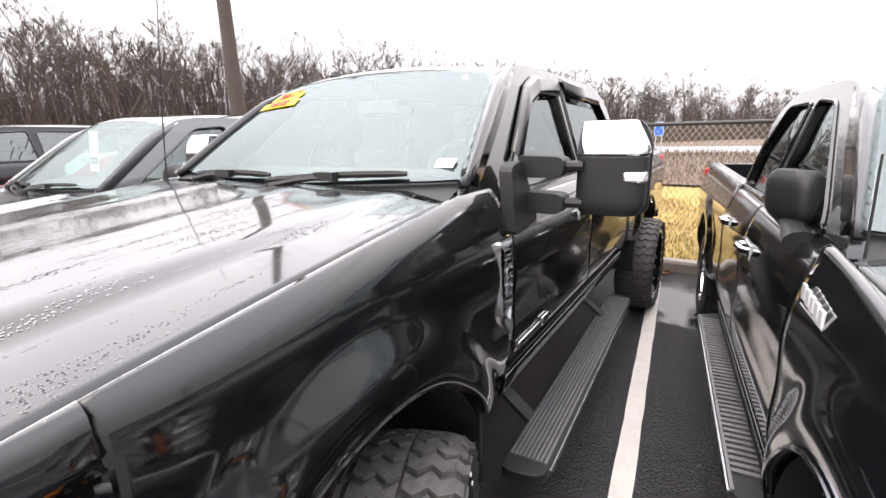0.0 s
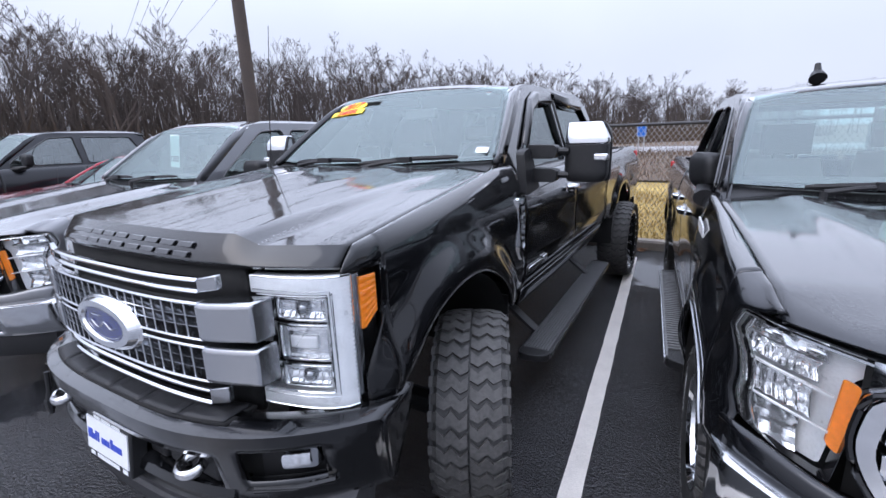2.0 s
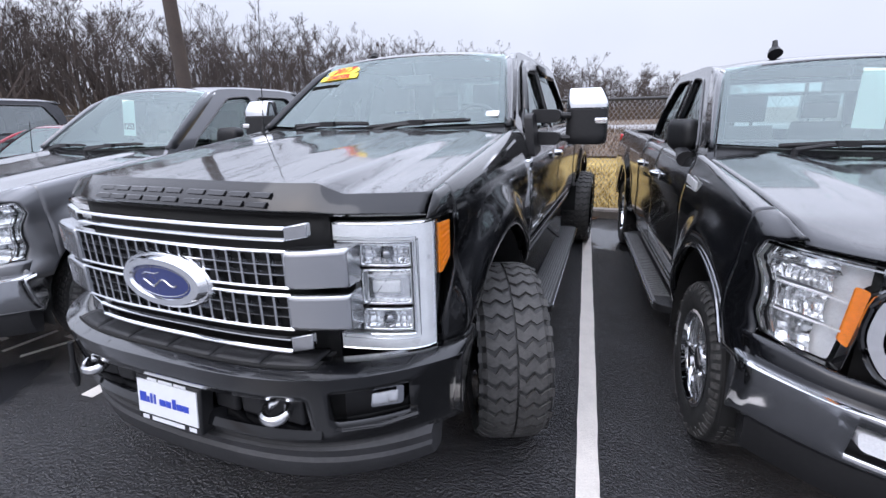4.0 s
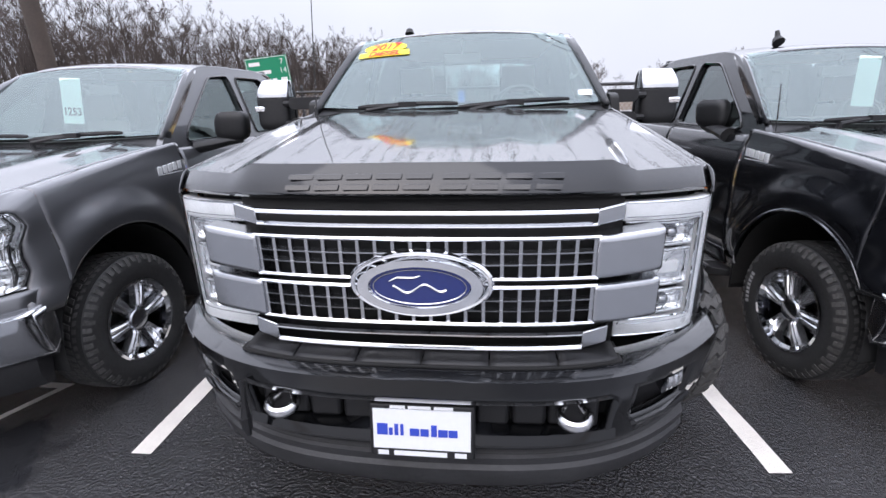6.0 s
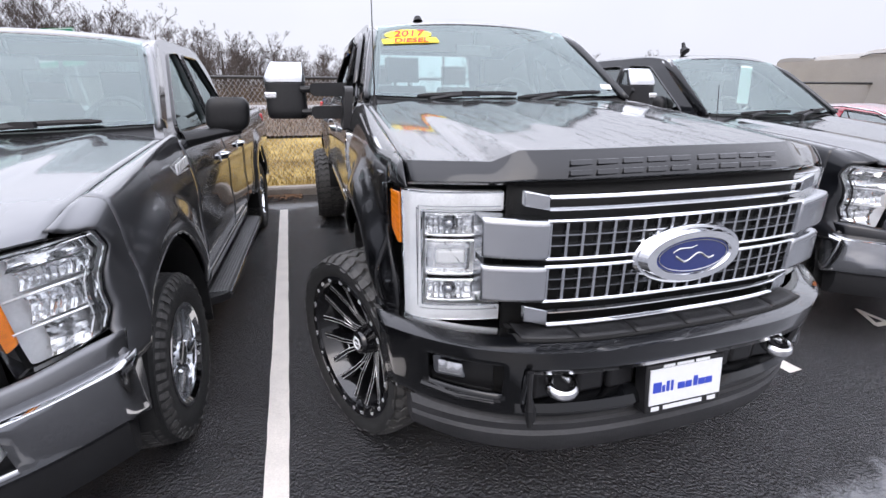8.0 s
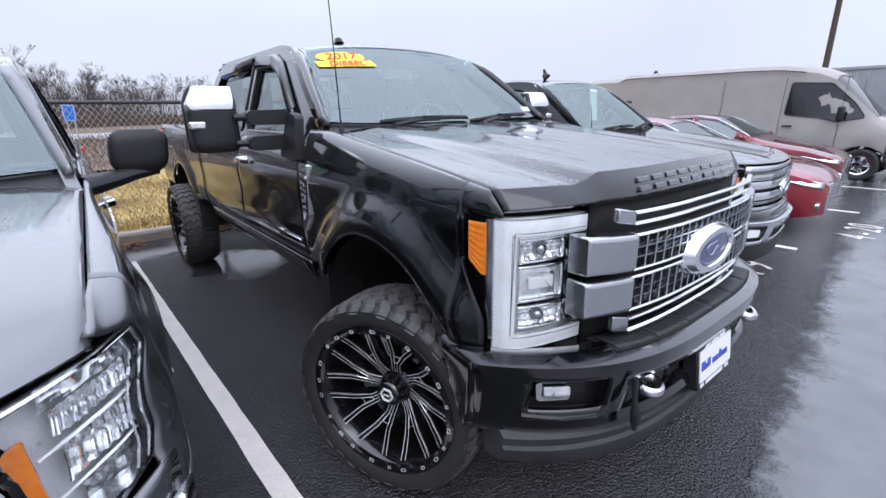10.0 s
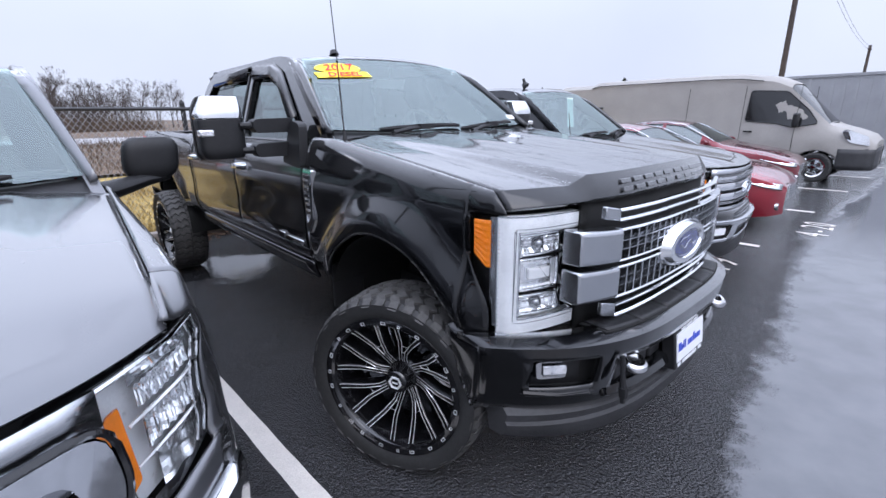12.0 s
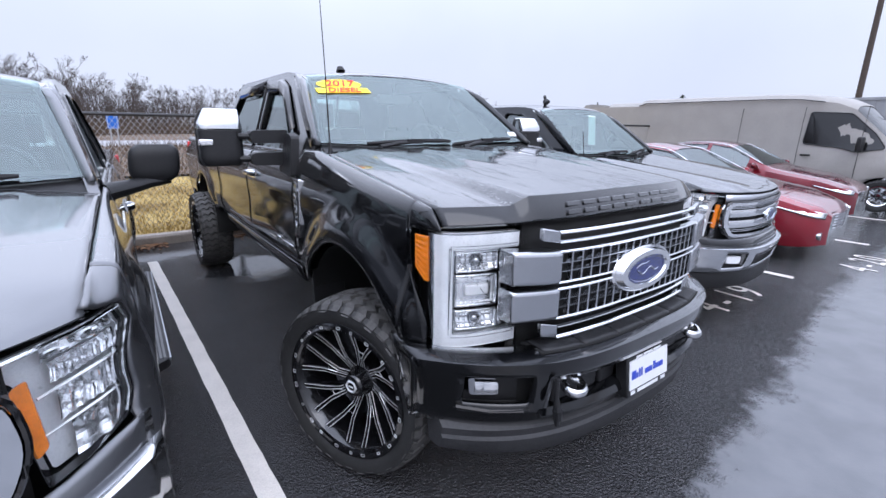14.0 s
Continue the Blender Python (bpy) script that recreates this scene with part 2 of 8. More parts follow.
def line(a, b, n, extra=()):
    return sorted(set([a + (b - a) * i / n for i in range(n + 1)] + list(extra)))


def tube(bm, pts, r, sides=8, caps=True, flat=1.0):
    """A bar of round section along points; r a number or one radius a point."""
    pts = [Vector(p) for p in pts]
    rs = r if isinstance(r, (list, tuple)) else [r] * len(pts)
    rings = []
    up = Vector((0, 0, 1))
    for i, p in enumerate(pts):
        d = (pts[min(i + 1, len(pts) - 1)] - pts[max(i - 1, 0)]).normalized()
        ref = up if abs(d.z) < 0.9 else Vector((0, 1, 0))
        s = d.cross(ref).normalized()
        t = s.cross(d).normalized()
        rings.append([bm.verts.new(p + rs[i] * (math.cos(2 * math.pi * k / sides) * s + flat * math.sin(2 * math.pi * k / sides) * t)) for k in range(sides)])
    for a, b in zip(rings, rings[1:]):
        for k in range(sides):
            bm.faces.new((a[k], a[(k + 1) % sides], b[(k + 1) % sides], b[k]))
    if caps:
        bm.faces.new(rings[0][::-1])
        bm.faces.new(rings[-1])


def lathe(bm, prof, n=48, axis="x", close=False):
    """Turns a profile of (along, radius) round an axis."""
    rings = []
    for a, r in prof:
        ring = []
        for k in range(n):
            c, s = math.cos(2 * math.pi * k / n), math.sin(2 * math.pi * k / n)
            ring.append(bm.verts.new({"x": (a, r * c, r * s), "y": (r * c, a, r * s), "z": (r * c, r * s, a)}[axis]))
        rings.append(ring)
    pairs = list(zip(rings, rings[1:])) + ([(rings[-1], rings[0])] if close else [])
    for p, q in pairs:
        for k in range(n):
            bm.faces.new((p[k], p[(k + 1) % n], q[(k + 1) % n], q[k]))
    return rings


def rounded(pts, r, n=4):
    """A polygon with its corners rounded by arcs of about r."""
    out = []
    for i, p in enumerate(pts):
        p = Vector(p)
        a, b = Vector(pts[i - 1]) - p, Vector(pts[(i + 1) % len(pts)]) - p
        ra = min(r, a.length * 0.45, b.length * 0.45)
        s, e = p + a.normalized() * ra, p + b.normalized() * ra
        for k in range(n + 1):
            t = k / n
            out.append(tuple((1 - t) ** 2 * s + 2 * t * (1 - t) * p + t * t * e))
    return out


def plate(bm, outer, place, holes=(), depth=0.0, inward=None):
    """A flat polygon with holes, set in space by place(u, v); depth: thickness along place's third argument."""
    loops = [outer, *holes]
    front = []
    edges = []
    for lp in loops:
        vs = [bm.verts.new(place(u, v, 0.0)) for u, v in lp]
        front.append(vs)
        edges += [bm.edges.new((vs[i], vs[(i + 1) % len(vs)])) for i in range(len(vs))]
    if depth:
        back, bedges = [], []
        for lp in loops:
            vs = [bm.verts.new(place(u, v, depth)) for u, v in lp]
            back.append(vs)
            bedges += [bm.edges.new((vs[i], vs[(i + 1) % len(vs)])) for i in range(len(vs))]
        for f, b in zip(front, back):
            for i in range(len(f)):
                j = (i + 1) % len(f)
                bm.faces.new((f[i], f[j], b[j], b[i]))
        bmesh.ops.triangle_fill(bm, edges=bedges, use_beauty=True)
    bmesh.ops.triangle_fill(bm, edges=edges, use_beauty=True)


def text_part(name, body, size, m, material, parent, depth=0.001, shear=0.0, squash=1.0, bold=0.0):
    cu = bpy.data.curves.new(name, "FONT")
    cu.offset = bold
    cu.body, cu.size, cu.extrude, cu.align_x, cu.align_y, cu.shear, cu.space_character = body, size, depth, "CENTER", "CENTER", shear, 1.0
    ob = bpy.data.objects.new(name, cu)
    scene.collection.objects.link(ob)
    bpy.context.view_layer.update()
    me = bpy.data.meshes.new_from_object(ob.evaluated_get(bpy.context.evaluated_depsgraph_get()))
    bpy.data.objects.remove(ob)
    me.transform(Matrix.Diagonal((squash, 1, 1, 1)))
    me.transform(m)
    me.materials.clear()
    me.materials.append(material)
    t = new(name, me)
    t.parent = parent
    return t


# ---- pickups: body, cabin, bed ----
def arch_low(P, y):
    """Height of the body's lower edge at y: the sill, lifted over the wheels."""
    z = P["sill"]
    for yc in P["axles"]:
        if abs(y - yc) < P["arch_r"]:
            z = max(z, P["arch_z"] + P["arch_h"] * math.sqrt(1 - ((y - yc) / P["arch_r"]) ** 2.0))
    return z


def side_x(P, y, z):
    """Half-width of the body at y, z."""
    zl, zt = P["sill"], P["belt"]
    t = (z - zl) / (zt - zl)
    x = P["half"]
    x -= 0.055 * max(0.0, (t - 0.62) / 0.38) ** 2 + 0.035 * max(0.0, (0.3 - t) / 0.3) ** 2
    x -= 0.010 * math.exp(-((t - 0.42) / 0.16) ** 2)
    x -= P["nose"] * max(0.0, (0.55 - y) / 0.55) ** 2
    for yc, grow in zip(P["axles"], (1.0, P.get("rear_flare", 1.0))):
        d = math.hypot((y - yc) / P["arch_r"], (z - P["arch_z"]) / P["arch_h"]) - 1
        if z > P["arch_z"] - 0.2:
            x += grow * P["flare"] * (1 - ss((abs(d) - P.get("flare_flat", 0.10)) / P.get("flare_w", 0.30)))
    return x


def side_panel(P, name, y0, y1, sgn, parent, mat, top, crest=None):
    """One pressed outer panel of the side from y0 to y1. top(y): list of (x, z) that close it above the belt."""
    bm = bmesh.new()
    ys = line(y0, y1, max(4, int((y1 - y0) / 0.03)))
    n = 18

    def f(y, k):
        lo, hi = arch_low(P, y), crest(y) if crest else P["belt"]
        if k <= n:
            z = lerp(lo, hi, k / n)
            return (sgn * side_x(P, y, z), y, z)
        x, z = top(y)[k - n - 1]
        return (sgn * x, y, z)

    grid(bm, ys, list(range(n + 1 + len(top(y0)))), f)
    return part(name, bm, mat, parent, smooth=0.7, solid=0.025)


def body_sides(P, truck, mat):
    hood_edge = P["hood_edge"]

    def fender_top(y):
        zb = crest(y)
        xb = side_x(P, y, zb)
        xe, ze = hood_edge(y)
        return [(lerp(xb, xe, a), lerp(zb, ze, b)) for a, b in P.get("shoulder", ((0.09, 0.50), (0.26, 0.80), (0.55, 0.93), (0.8, 0.985), (1.0, 1.0)))]

    def crest(y):
        return min(P["belt"], hood_edge(y)[1] - P.get("roll", 0.055))

    def door_top(y):
        x = side_x(P, y, P["belt"])
        return [(x - 0.012, P["belt"] + 0.012), (x - 0.035, P["belt"] + 0.018)]

    def bed_top(y):
        x = side_x(P, y, P["belt"])
        z = P["rail"]
        return [(x - 0.008, z - 0.02), (x - 0.03, z), (x - 0.10, z), (x - 0.11, z - 0.03)]

    d0, d1, d2, b0, b1 = P["seams"]
    g = 0.004
    for s in (-1, 1):
        side_panel(P, "fender", P["nose_y"], d0 - g, s, truck, mat, fender_top, crest)
        door = side_panel(P, "front_door", d0 + g, d1 - g, s, truck, mat, door_top)
        rear = side_panel(P, "rear_door", d1 + g, d2 - g, s, truck, mat, door_top)
        side_panel(P, "bed_side", b0 + g, b1, s, truck, mat, bed_top)
        for dd, yh in ((door, d1 - 0.14), (rear, d2 - 0.12)):
            bm = bmesh.new()
            zh = P["handle_z"]
            x = side_x(P, yh, zh)
            tube(bm, [(s * (x + 0.004), yh - 0.10, zh), (s * (x + 0.035), yh - 0.08, zh + 0.004), (s * (x + 0.04), yh, zh + 0.004), (s * (x + 0.035), yh + 0.07, zh), (s * (x + 0.004), yh + 0.09, zh - 0.004)], 0.016, 8, flat=1.3)
            box(bm, s * (x - 0.005), s * (x + 0.006), yh - 0.12, yh + 0.11, zh - 0.035, zh + 0.035)
            part("door_handle", bm, P["handle_mat"], dd, "chrome door handle" if P["handle_mat"] is CHROME else "")
        # inside of the bed side and cab corner post behind the doors
        bm = bmesh.new()
        grid(bm, line(d2 + g, b0 - g, 3), line(0, 1, 8), lambda y, v: (s * (side_x(P, y, lerp(P["sill"], P["belt"], v)) - 0.001), y, lerp(P["sill"], P["belt"] + 0.02, v)))
        part("cab_corner", bm, mat, truck, solid=0.03)
        bm = bmesh.new()
        box(bm, s * (P["half"] - 0.14), s * (P["half"] - 0.11), b0, b1 - 0.02, P["sill"] + 0.15, P["rail"] - 0.02)
        part("bed_liner_side", bm, PLASTIC, truck)
        # sill moulding
        bm = bmesh.new()
        grid(bm, line(d0, d2, 20), line(0, 1, 4), lambda y, v: (s * (side_x(P, y, P["sill"]) + 0.012 - 0.03 * v * v), y, P["sill"] + 0.005 - 0.11 * v))
        part("rocker_panel", bm, P["sill_mat"], truck, solid=0.02)
        # tail lamp
        bm = bmesh.new()
        x = P["half"] - 0.03
        box(bm, s * (x - 0.16), s * (x + 0.01), b1 - 0.10, b1 + 0.03, P["rail"] - 0.50, P["rail"] - 0.06)
        part("tail_lamp", bm, RED_LENS, truck, "red tail lamp lens", bevel=0.015)
    # tailgate, bed floor and front wall, rear bumper
    bm = bmesh.new()
    box(bm, -P["half"] + 0.19, P["half"] - 0.19, b1 - 0.04, b1 + 0.03, P["sill"] + 0.05, P["rail"] - 0.01)
    part("tailgate", bm, mat, truck, bevel=0.012)
    bm = bmesh.new()
    box(bm, -P["half"] + 0.12, P["half"] - 0.12, b0, b1 - 0.04, P["sill"] + 0.15, P["sill"] + 0.19)
    box(bm, -P["half"] + 0.10, P["half"] - 0.10, b0, b0 + 0.04, P["sill"] + 0.19, P["rail"] - 0.005)
    part("bed_floor", bm, PLASTIC, truck)
    bm = bmesh.new()
    box(bm, -P["half"] + 0.03, P["half"] - 0.03, b1 + 0.03, b1 + 0.17, P["sill"] - 0.10, P["sill"] + 0.08)
    part("rear_bumper", bm, P["rear_bumper_mat"], truck, bevel=0.02)
    # frame rails, floor pan and wheel wells, all in near-black for the shade underneath
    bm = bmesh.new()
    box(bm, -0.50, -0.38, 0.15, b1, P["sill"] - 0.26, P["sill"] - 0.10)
    part("frame_rail", bm, HOLLOW_SHADE, truck)
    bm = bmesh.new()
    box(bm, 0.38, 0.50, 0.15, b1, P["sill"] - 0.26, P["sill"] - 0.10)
    part("frame_rail", bm, HOLLOW_SHADE, truck)
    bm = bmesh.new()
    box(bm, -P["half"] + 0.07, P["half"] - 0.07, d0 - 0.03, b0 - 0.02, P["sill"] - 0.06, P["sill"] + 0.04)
    part("floor_pan", bm, HOLLOW_SHADE, truck)
    for yc in P["axles"]:
        for s in (-1, 1):
            bm = bmesh.new()
            n = 20

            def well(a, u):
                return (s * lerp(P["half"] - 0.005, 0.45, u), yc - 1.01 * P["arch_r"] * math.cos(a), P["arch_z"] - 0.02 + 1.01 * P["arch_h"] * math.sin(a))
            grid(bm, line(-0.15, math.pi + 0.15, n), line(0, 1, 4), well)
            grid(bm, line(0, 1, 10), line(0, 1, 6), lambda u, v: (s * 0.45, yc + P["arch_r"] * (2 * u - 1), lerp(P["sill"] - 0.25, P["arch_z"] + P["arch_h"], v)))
            part("wheel_well", bm, HOLLOW_SHADE, truck)
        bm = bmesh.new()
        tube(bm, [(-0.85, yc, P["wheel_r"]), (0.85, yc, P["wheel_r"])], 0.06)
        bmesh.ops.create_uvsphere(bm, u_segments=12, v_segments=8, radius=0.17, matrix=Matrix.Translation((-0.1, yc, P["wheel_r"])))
        part("axle", bm, HOLLOW_SHADE, truck)


def hood(P, truck, mat):
    """The hood: a sheet over the engine with a raised middle, and a turned-down front lip."""
    bm = bmesh.new()
    xs = [k / 30 for k in range(-30, 31)]
    vs = [0, 0.12, 0.3, 0.45, 0.6, 0.75, 0.88, 1.0] + [1 + k / 22 for k in range(1, 23)]
    lean = P["lip_lean"]

    def f(p, v):
        y_mid = lerp(P["lip_y"](abs(p)) + lean, P["cowl_y"], max(v - 1, 0))
        u = math.copysign(P["warp"](abs(p), y_mid), p)
        yr = P["cowl_y"] - 0.10 * (1 - abs(u) ** 2) - (0.10 * max(0, abs(u) - 0.8) / 0.2)
        yf = P["lip_y"](abs(u))
        if v <= 1:
            x = u * (P["hood_edge"](yf)[0] - 0.006)
            zt = P["hood_z"](abs(u), yf + lean)
            zl = P["lip_z"](abs(u))
            return (x, yf + lean * v ** P.get("lip_pow", 2.2) + 0.012 * max(0, 1 - v / 0.12), lerp(zl, zt, v ** 0.85))
        y = lerp(yf + lean, yr, v - 1)
        return (u * (P["hood_edge"](y)[0] - 0.006), y, P["hood_z"](abs(u), y))

    grid(bm, xs, vs, f)
    part("hood", bm, mat, truck, P.get("hood_label", ""), smooth=0.5, solid=0.02)


def cabin(P, truck, mat):
    """Roof, pillars, glass and what is seen inside."""
    belt, cw = P["belt"] + 0.012, P["cowl_y"]
    ax, ay, az = P["a_base"]          # foot of the windscreen post
    tx, ty, tz = P["a_top"]           # its head
    ry, rz = P["roof_rear"]
    rear = P["seams"][3] - 0.02
    xb = side_x(P, P["seams"][1], P["belt"]) - 0.03

    def place(s):
        def f(y, z, d):
            t = (z - belt) / (tz - belt)
            return (s * (lerp(xb, tx + 0.06, t) - d + 0.010 * math.sin(math.pi * min(max(t, 0), 1))), y, z)
        return f

    d0, d1, d2 = P["seams"][:3]
    out = rounded([(ay - 0.10, belt), (ay, az), (ty, tz), (ty + 0.22, tz + 0.035), (ry - 0.25, rz - 0.01), (ry - 0.03, rz - 0.11), (rear, belt)], 0.10)
    wf = rounded([(d0 + 0.14, belt + 0.035), (d0 + 0.20, belt + 0.12), (ty + 0.17, tz - 0.055), (d1 - 0.075, tz - 0.035), (d1 - 0.03, belt + 0.035)], 0.05)
    wr = rounded([(d1 + 0.06, belt + 0.035), (d1 + 0.035, tz - 0.04), (ry - 0.30, rz - 0.085), (d2 - 0.12, belt + 0.25), (d2 - 0.06, belt + 0.035)], 0.05)
    for s in (-1, 1):
        bm = bmesh.new()
        plate(bm, out, place(s), (wf, wr), 0.045)
        part("cab_side_frame", bm, mat, truck, smooth=0)
        for w, nm in ((wf, "front_door_window"), (wr, "rear_door_window")):
            bm = bmesh.new()
            pl = place(s)
            plate(bm, [(lerp(d1, a, 1.01), lerp(belt + 0.2, b, 1.03)) for a, b in w], lambda a, b, d: pl(a, b, 0.02))
            g = part(nm, bm, P["side_glass"], truck, smooth=0)
            g.visible_shadow = False
            bm = bmesh.new()
            pts = [pl(a, b, -0.003) for a, b in w]
            tube(bm, pts + [pts[0]], 0.009, 5, False)
            part("window_seal", bm, GLOSS_BLACK, truck)
        if P.get("visors"):
            for w in (wf, wr):
                bm = bmesh.new()
                pl = place(s)
                path = [(d0 + 0.24, belt + 0.17), (ty + 0.10, tz - 0.09), (ty + 0.26, tz - 0.03), (d1 - 0.06, tz - 0.012)] if w is wf else [(d1 + 0.03, tz - 0.012), (d1 + 0.4, tz - 0.02), (ry - 0.32, rz - 0.07)]
                rows = []
                for (y, z) in path:
                    q = Vector(pl(y, z, 0))
                    rows.append([q + Vector((s * 0.004, 0, 0.02)), q + Vector((s * 0.035, 0.0, 0.0)), q + Vector((s * 0.042, 0.02, -0.05)), q + Vector((s * 0.034, 0.03, -0.085))])
                vv = [[bm.verts.new(p) for p in r] for r in rows]
                for i in range(len(vv) - 1):
                    for k in range(3):
                        bm.faces.new((vv[i][k], vv[i + 1][k], vv[i + 1][k + 1], vv[i][k + 1]))
                part("rain_visor", bm, GLOSS_BLACK, truck, "smoked plastic rain visor", solid=0.004)
    # windscreen with a dark edge
    def screen(u, v):
        x = lerp(ax, tx, v) * u
        y = lerp(ay, ty, v) - lerp(0.15, 0.09, v) * (1 - u * u)
        z = lerp(az, tz, v) - 0.0 + lerp(-0.02, 0.022, v) * (1 - u * u) + 0.012 * math.sin(math.pi * v)
        return (x, y, z)
    bm = bmesh.new()
    grid(bm, line(-1, 1, 20), line(0, 1, 10), screen)
    g = part("windshield", bm, GLASS, truck, "slightly tinted laminated windshield")
    g.visible_shadow = False
    bm = bmesh.new()
    edge = lambda u, v: abs(u) < 0.955 and 0.055 < v < 0.965
    grid(bm, line(-1, 1, 40, (-0.955, 0.955)), line(0, 1, 20, (0.055, 0.965)), lambda u, v: Vector(screen(u, v)) + Vector((0, 0.012, -0.008)), edge)
    part("windshield_border", bm, GLOSS_BLACK, truck)
    for s in (-1, 1):
        bm = bmesh.new()
        rows = []
        for v in line(-0.06, 0.985, 12):
            p = Vector(screen(s, v))
            q = Vector(place(s)(lerp(ay, ty, v) + 0.02, lerp(az, tz, v), -0.004))
            k = 1 - ss((v - 0.75) / 0.25)
            rows.append([p + Vector((0, -0.008, 0.006)) * k, lerp(p, q, 0.5) + Vector((s * 0.012, -0.025, 0.018)) * k, q + Vector((0, 0.05, 0.0))])
        vv = [[bm.verts.new(p) for p in r] for r in rows]
        for i in range(len(vv) - 1):
            for k in range(2):
                bm.faces.new((vv[i][k], vv[i + 1][k], vv[i + 1][k + 1], vv[i][k + 1]))
        part("windshield_post", bm, mat, truck, solid=0.03)
    # roof
    def roof(u, v):
        xr = lerp(tx, P["a_top"][0] - 0.0, v) + 0.05
        y0 = ty - 0.09 * (1 - u * u) - 0.01
        y = lerp(y0, ry, v)
        crown = 0.038 * (1 - u * u) + 0.030 * math.sin(math.pi * min(v * 0.9 + 0.08, 1)) * (1 - abs(u) ** 6)
        z = lerp(tz, rz, v) + crown - 0.02 * abs(u) ** 8
        z -= 0.03 * ss((v - 0.9) / 0.1) + 0.026 * max(0.0, 1 - v / 0.07) ** 2
        return (xr * u, y, z)
    bm = bmesh.new()
    grid(bm, line(-1, 1, 24), line(0, 1, 20, (0.012, 0.025, 0.038, 0.07)), roof)
    part("roof", bm, mat, truck, solid=0.025)
    # back wall with its window
    bm = bmesh.new()
    xb2 = xb - 0.02

    def wall(u, z, d):
        t = max((z - belt) / (rz - belt), 0.0)
        return (u * (lerp(xb2, tx + 0.02, t) - (0.03 if z < belt else 0.0)), lerp(rear, ry - 0.05, t) - d, z)
    plate(bm, [(-1, P["sill"] + 0.1), (1, P["sill"] + 0.1), (1, belt), (1, rz), (-1, rz), (-1, belt)], wall, (rounded([(-0.72, belt + 0.10), (0.72, belt + 0.10), (0.74, rz - 0.10), (-0.74, rz - 0.10)], 0.06),), 0.03)
    part("cab_back", bm, mat, truck, smooth=0)
    bm = bmesh.new()
    plate(bm, [(-0.74, belt + 0.08), (0.74, belt + 0.08), (0.76, rz - 0.08), (-0.76, rz - 0.08)], lambda u, z, d: wall(u, z, 0.015))
    part("rear_window", bm, GLASS, truck, smooth=0).visible_shadow = False
    for x in (-0.3, 0.3):
        bm = bmesh.new()
        box(bm, x - 0.012, x + 0.012, lerp(rear, ry, 0.5) - 0.02, lerp(rear, ry, 0.5) - 0.005, belt + 0.1, rz - 0.1)
        part("rear_window_bar", bm, GLOSS_BLACK, truck)
    # cowl grille, dashboard, wheel and seats
    bm = bmesh.new()
    grid(bm, line(-1, 1, 30), line(0, 1, 5), lambda u, v: (u * lerp(P["hood_edge"](cw)[0] - 0.03, ax, v), lerp(cw - 0.10 * (1 - u * u) - 0.06, ay - 0.15 * (1 - u * u) + 0.02, v), lerp(P["hood_z"](abs(u), cw) - 0.035, az - 0.015 - 0.02 * (1 - u * u), v)))
    cowl = part("cowl", bm, PLASTIC, truck)
    for k in range(34):
        u = -0.72 + k * 1.44 / 33
        if abs(u) < 0.04:
            continue
        bm = bmesh.new()
        y = cw - 0.10 * (1 - u * u) + 0.0
        z = P["hood_z"](abs(u), cw) - 0.016
        box(bm, u * ax - 0.004, u * ax + 0.004, y - 0.02, y + 0.07, z - 0.006, z + 0.006)
        part("cowl_slat", bm, GLOSS_BLACK, cowl, smooth=0)
    bm = bmesh.new()
    grid(bm, line(-1, 1, 12), line(0, 1, 6), lambda u, v: (u * (ax - 0.03), lerp(ay - 0.14 * (1 - u * u) + 0.02, ay + 0.62, v), az - 0.05 + 0.05 * math.sin(math.pi * v * 0.8) - 0.25 * max(0, v - 0.8)))
    grid(bm, line(-1, 1, 4), line(0, 1, 3), lambda u, v: (u * (ax - 0.03), ay + 0.62, lerp(az - 0.10, P["sill"] + 0.1, v)))
    part("dashboard", bm, CABIN, truck)
    bm = bmesh.new()
    c = Vector((0.42, ay + 0.72, az - 0.06))
    ringp = [c + 0.19 * (math.cos(a) * Vector((1, 0, 0)) + math.sin(a) * Vector((0, 0.38, 0.92))) for a in line(0, 2 * math.pi, 24)]
    tube(bm, ringp, 0.017, 6, False)
    tube(bm, [c + Vector((-0.18, 0, 0)), c + Vector((0.18, 0, 0))], 0.02, 6)
    tube(bm, [c, c + Vector((0, -0.3, -0.12))], 0.035, 6)
    part("steering_wheel", bm, CABIN, truck)
    for x, y in ((-0.42, d1 - 0.22), (0.42, d1 - 0.22), (-0.42, d2 - 0.12), (0.42, d2 - 0.12)):
        bm = bmesh.new()
        zf = P["sill"] + 0.32
        zt2 = belt + 0.16
        grid(bm, line(-1, 1, 8), line(0, 1, 8), lambda u, v: (x + u * 0.25 * (1 - 0.25 * v * v), y + 0.03 + 0.10 * v - 0.03 * (1 - u * u), lerp(zf, zt2, v)))
        box(bm, x - 0.25, x + 0.25, y - 0.46, y + 0.05, zf - 0.06, zf + 0.06)
        box(bm, x - 0.13, x + 0.13, y + 0.08, y + 0.18, zt2 + 0.03, zt2 + 0.22)
        box(bm, x - 0.07, x - 0.05, y + 0.12, y + 0.14, zt2 - 0.06, zt2 + 0.05)
        box(bm, x + 0.05, x + 0.07, y + 0.12, y + 0.14, zt2 - 0.06, zt2 + 0.05)
        part("seat", bm, SEAT, truck, solid=0.02, bevel=0.03)
    bm = bmesh.new()
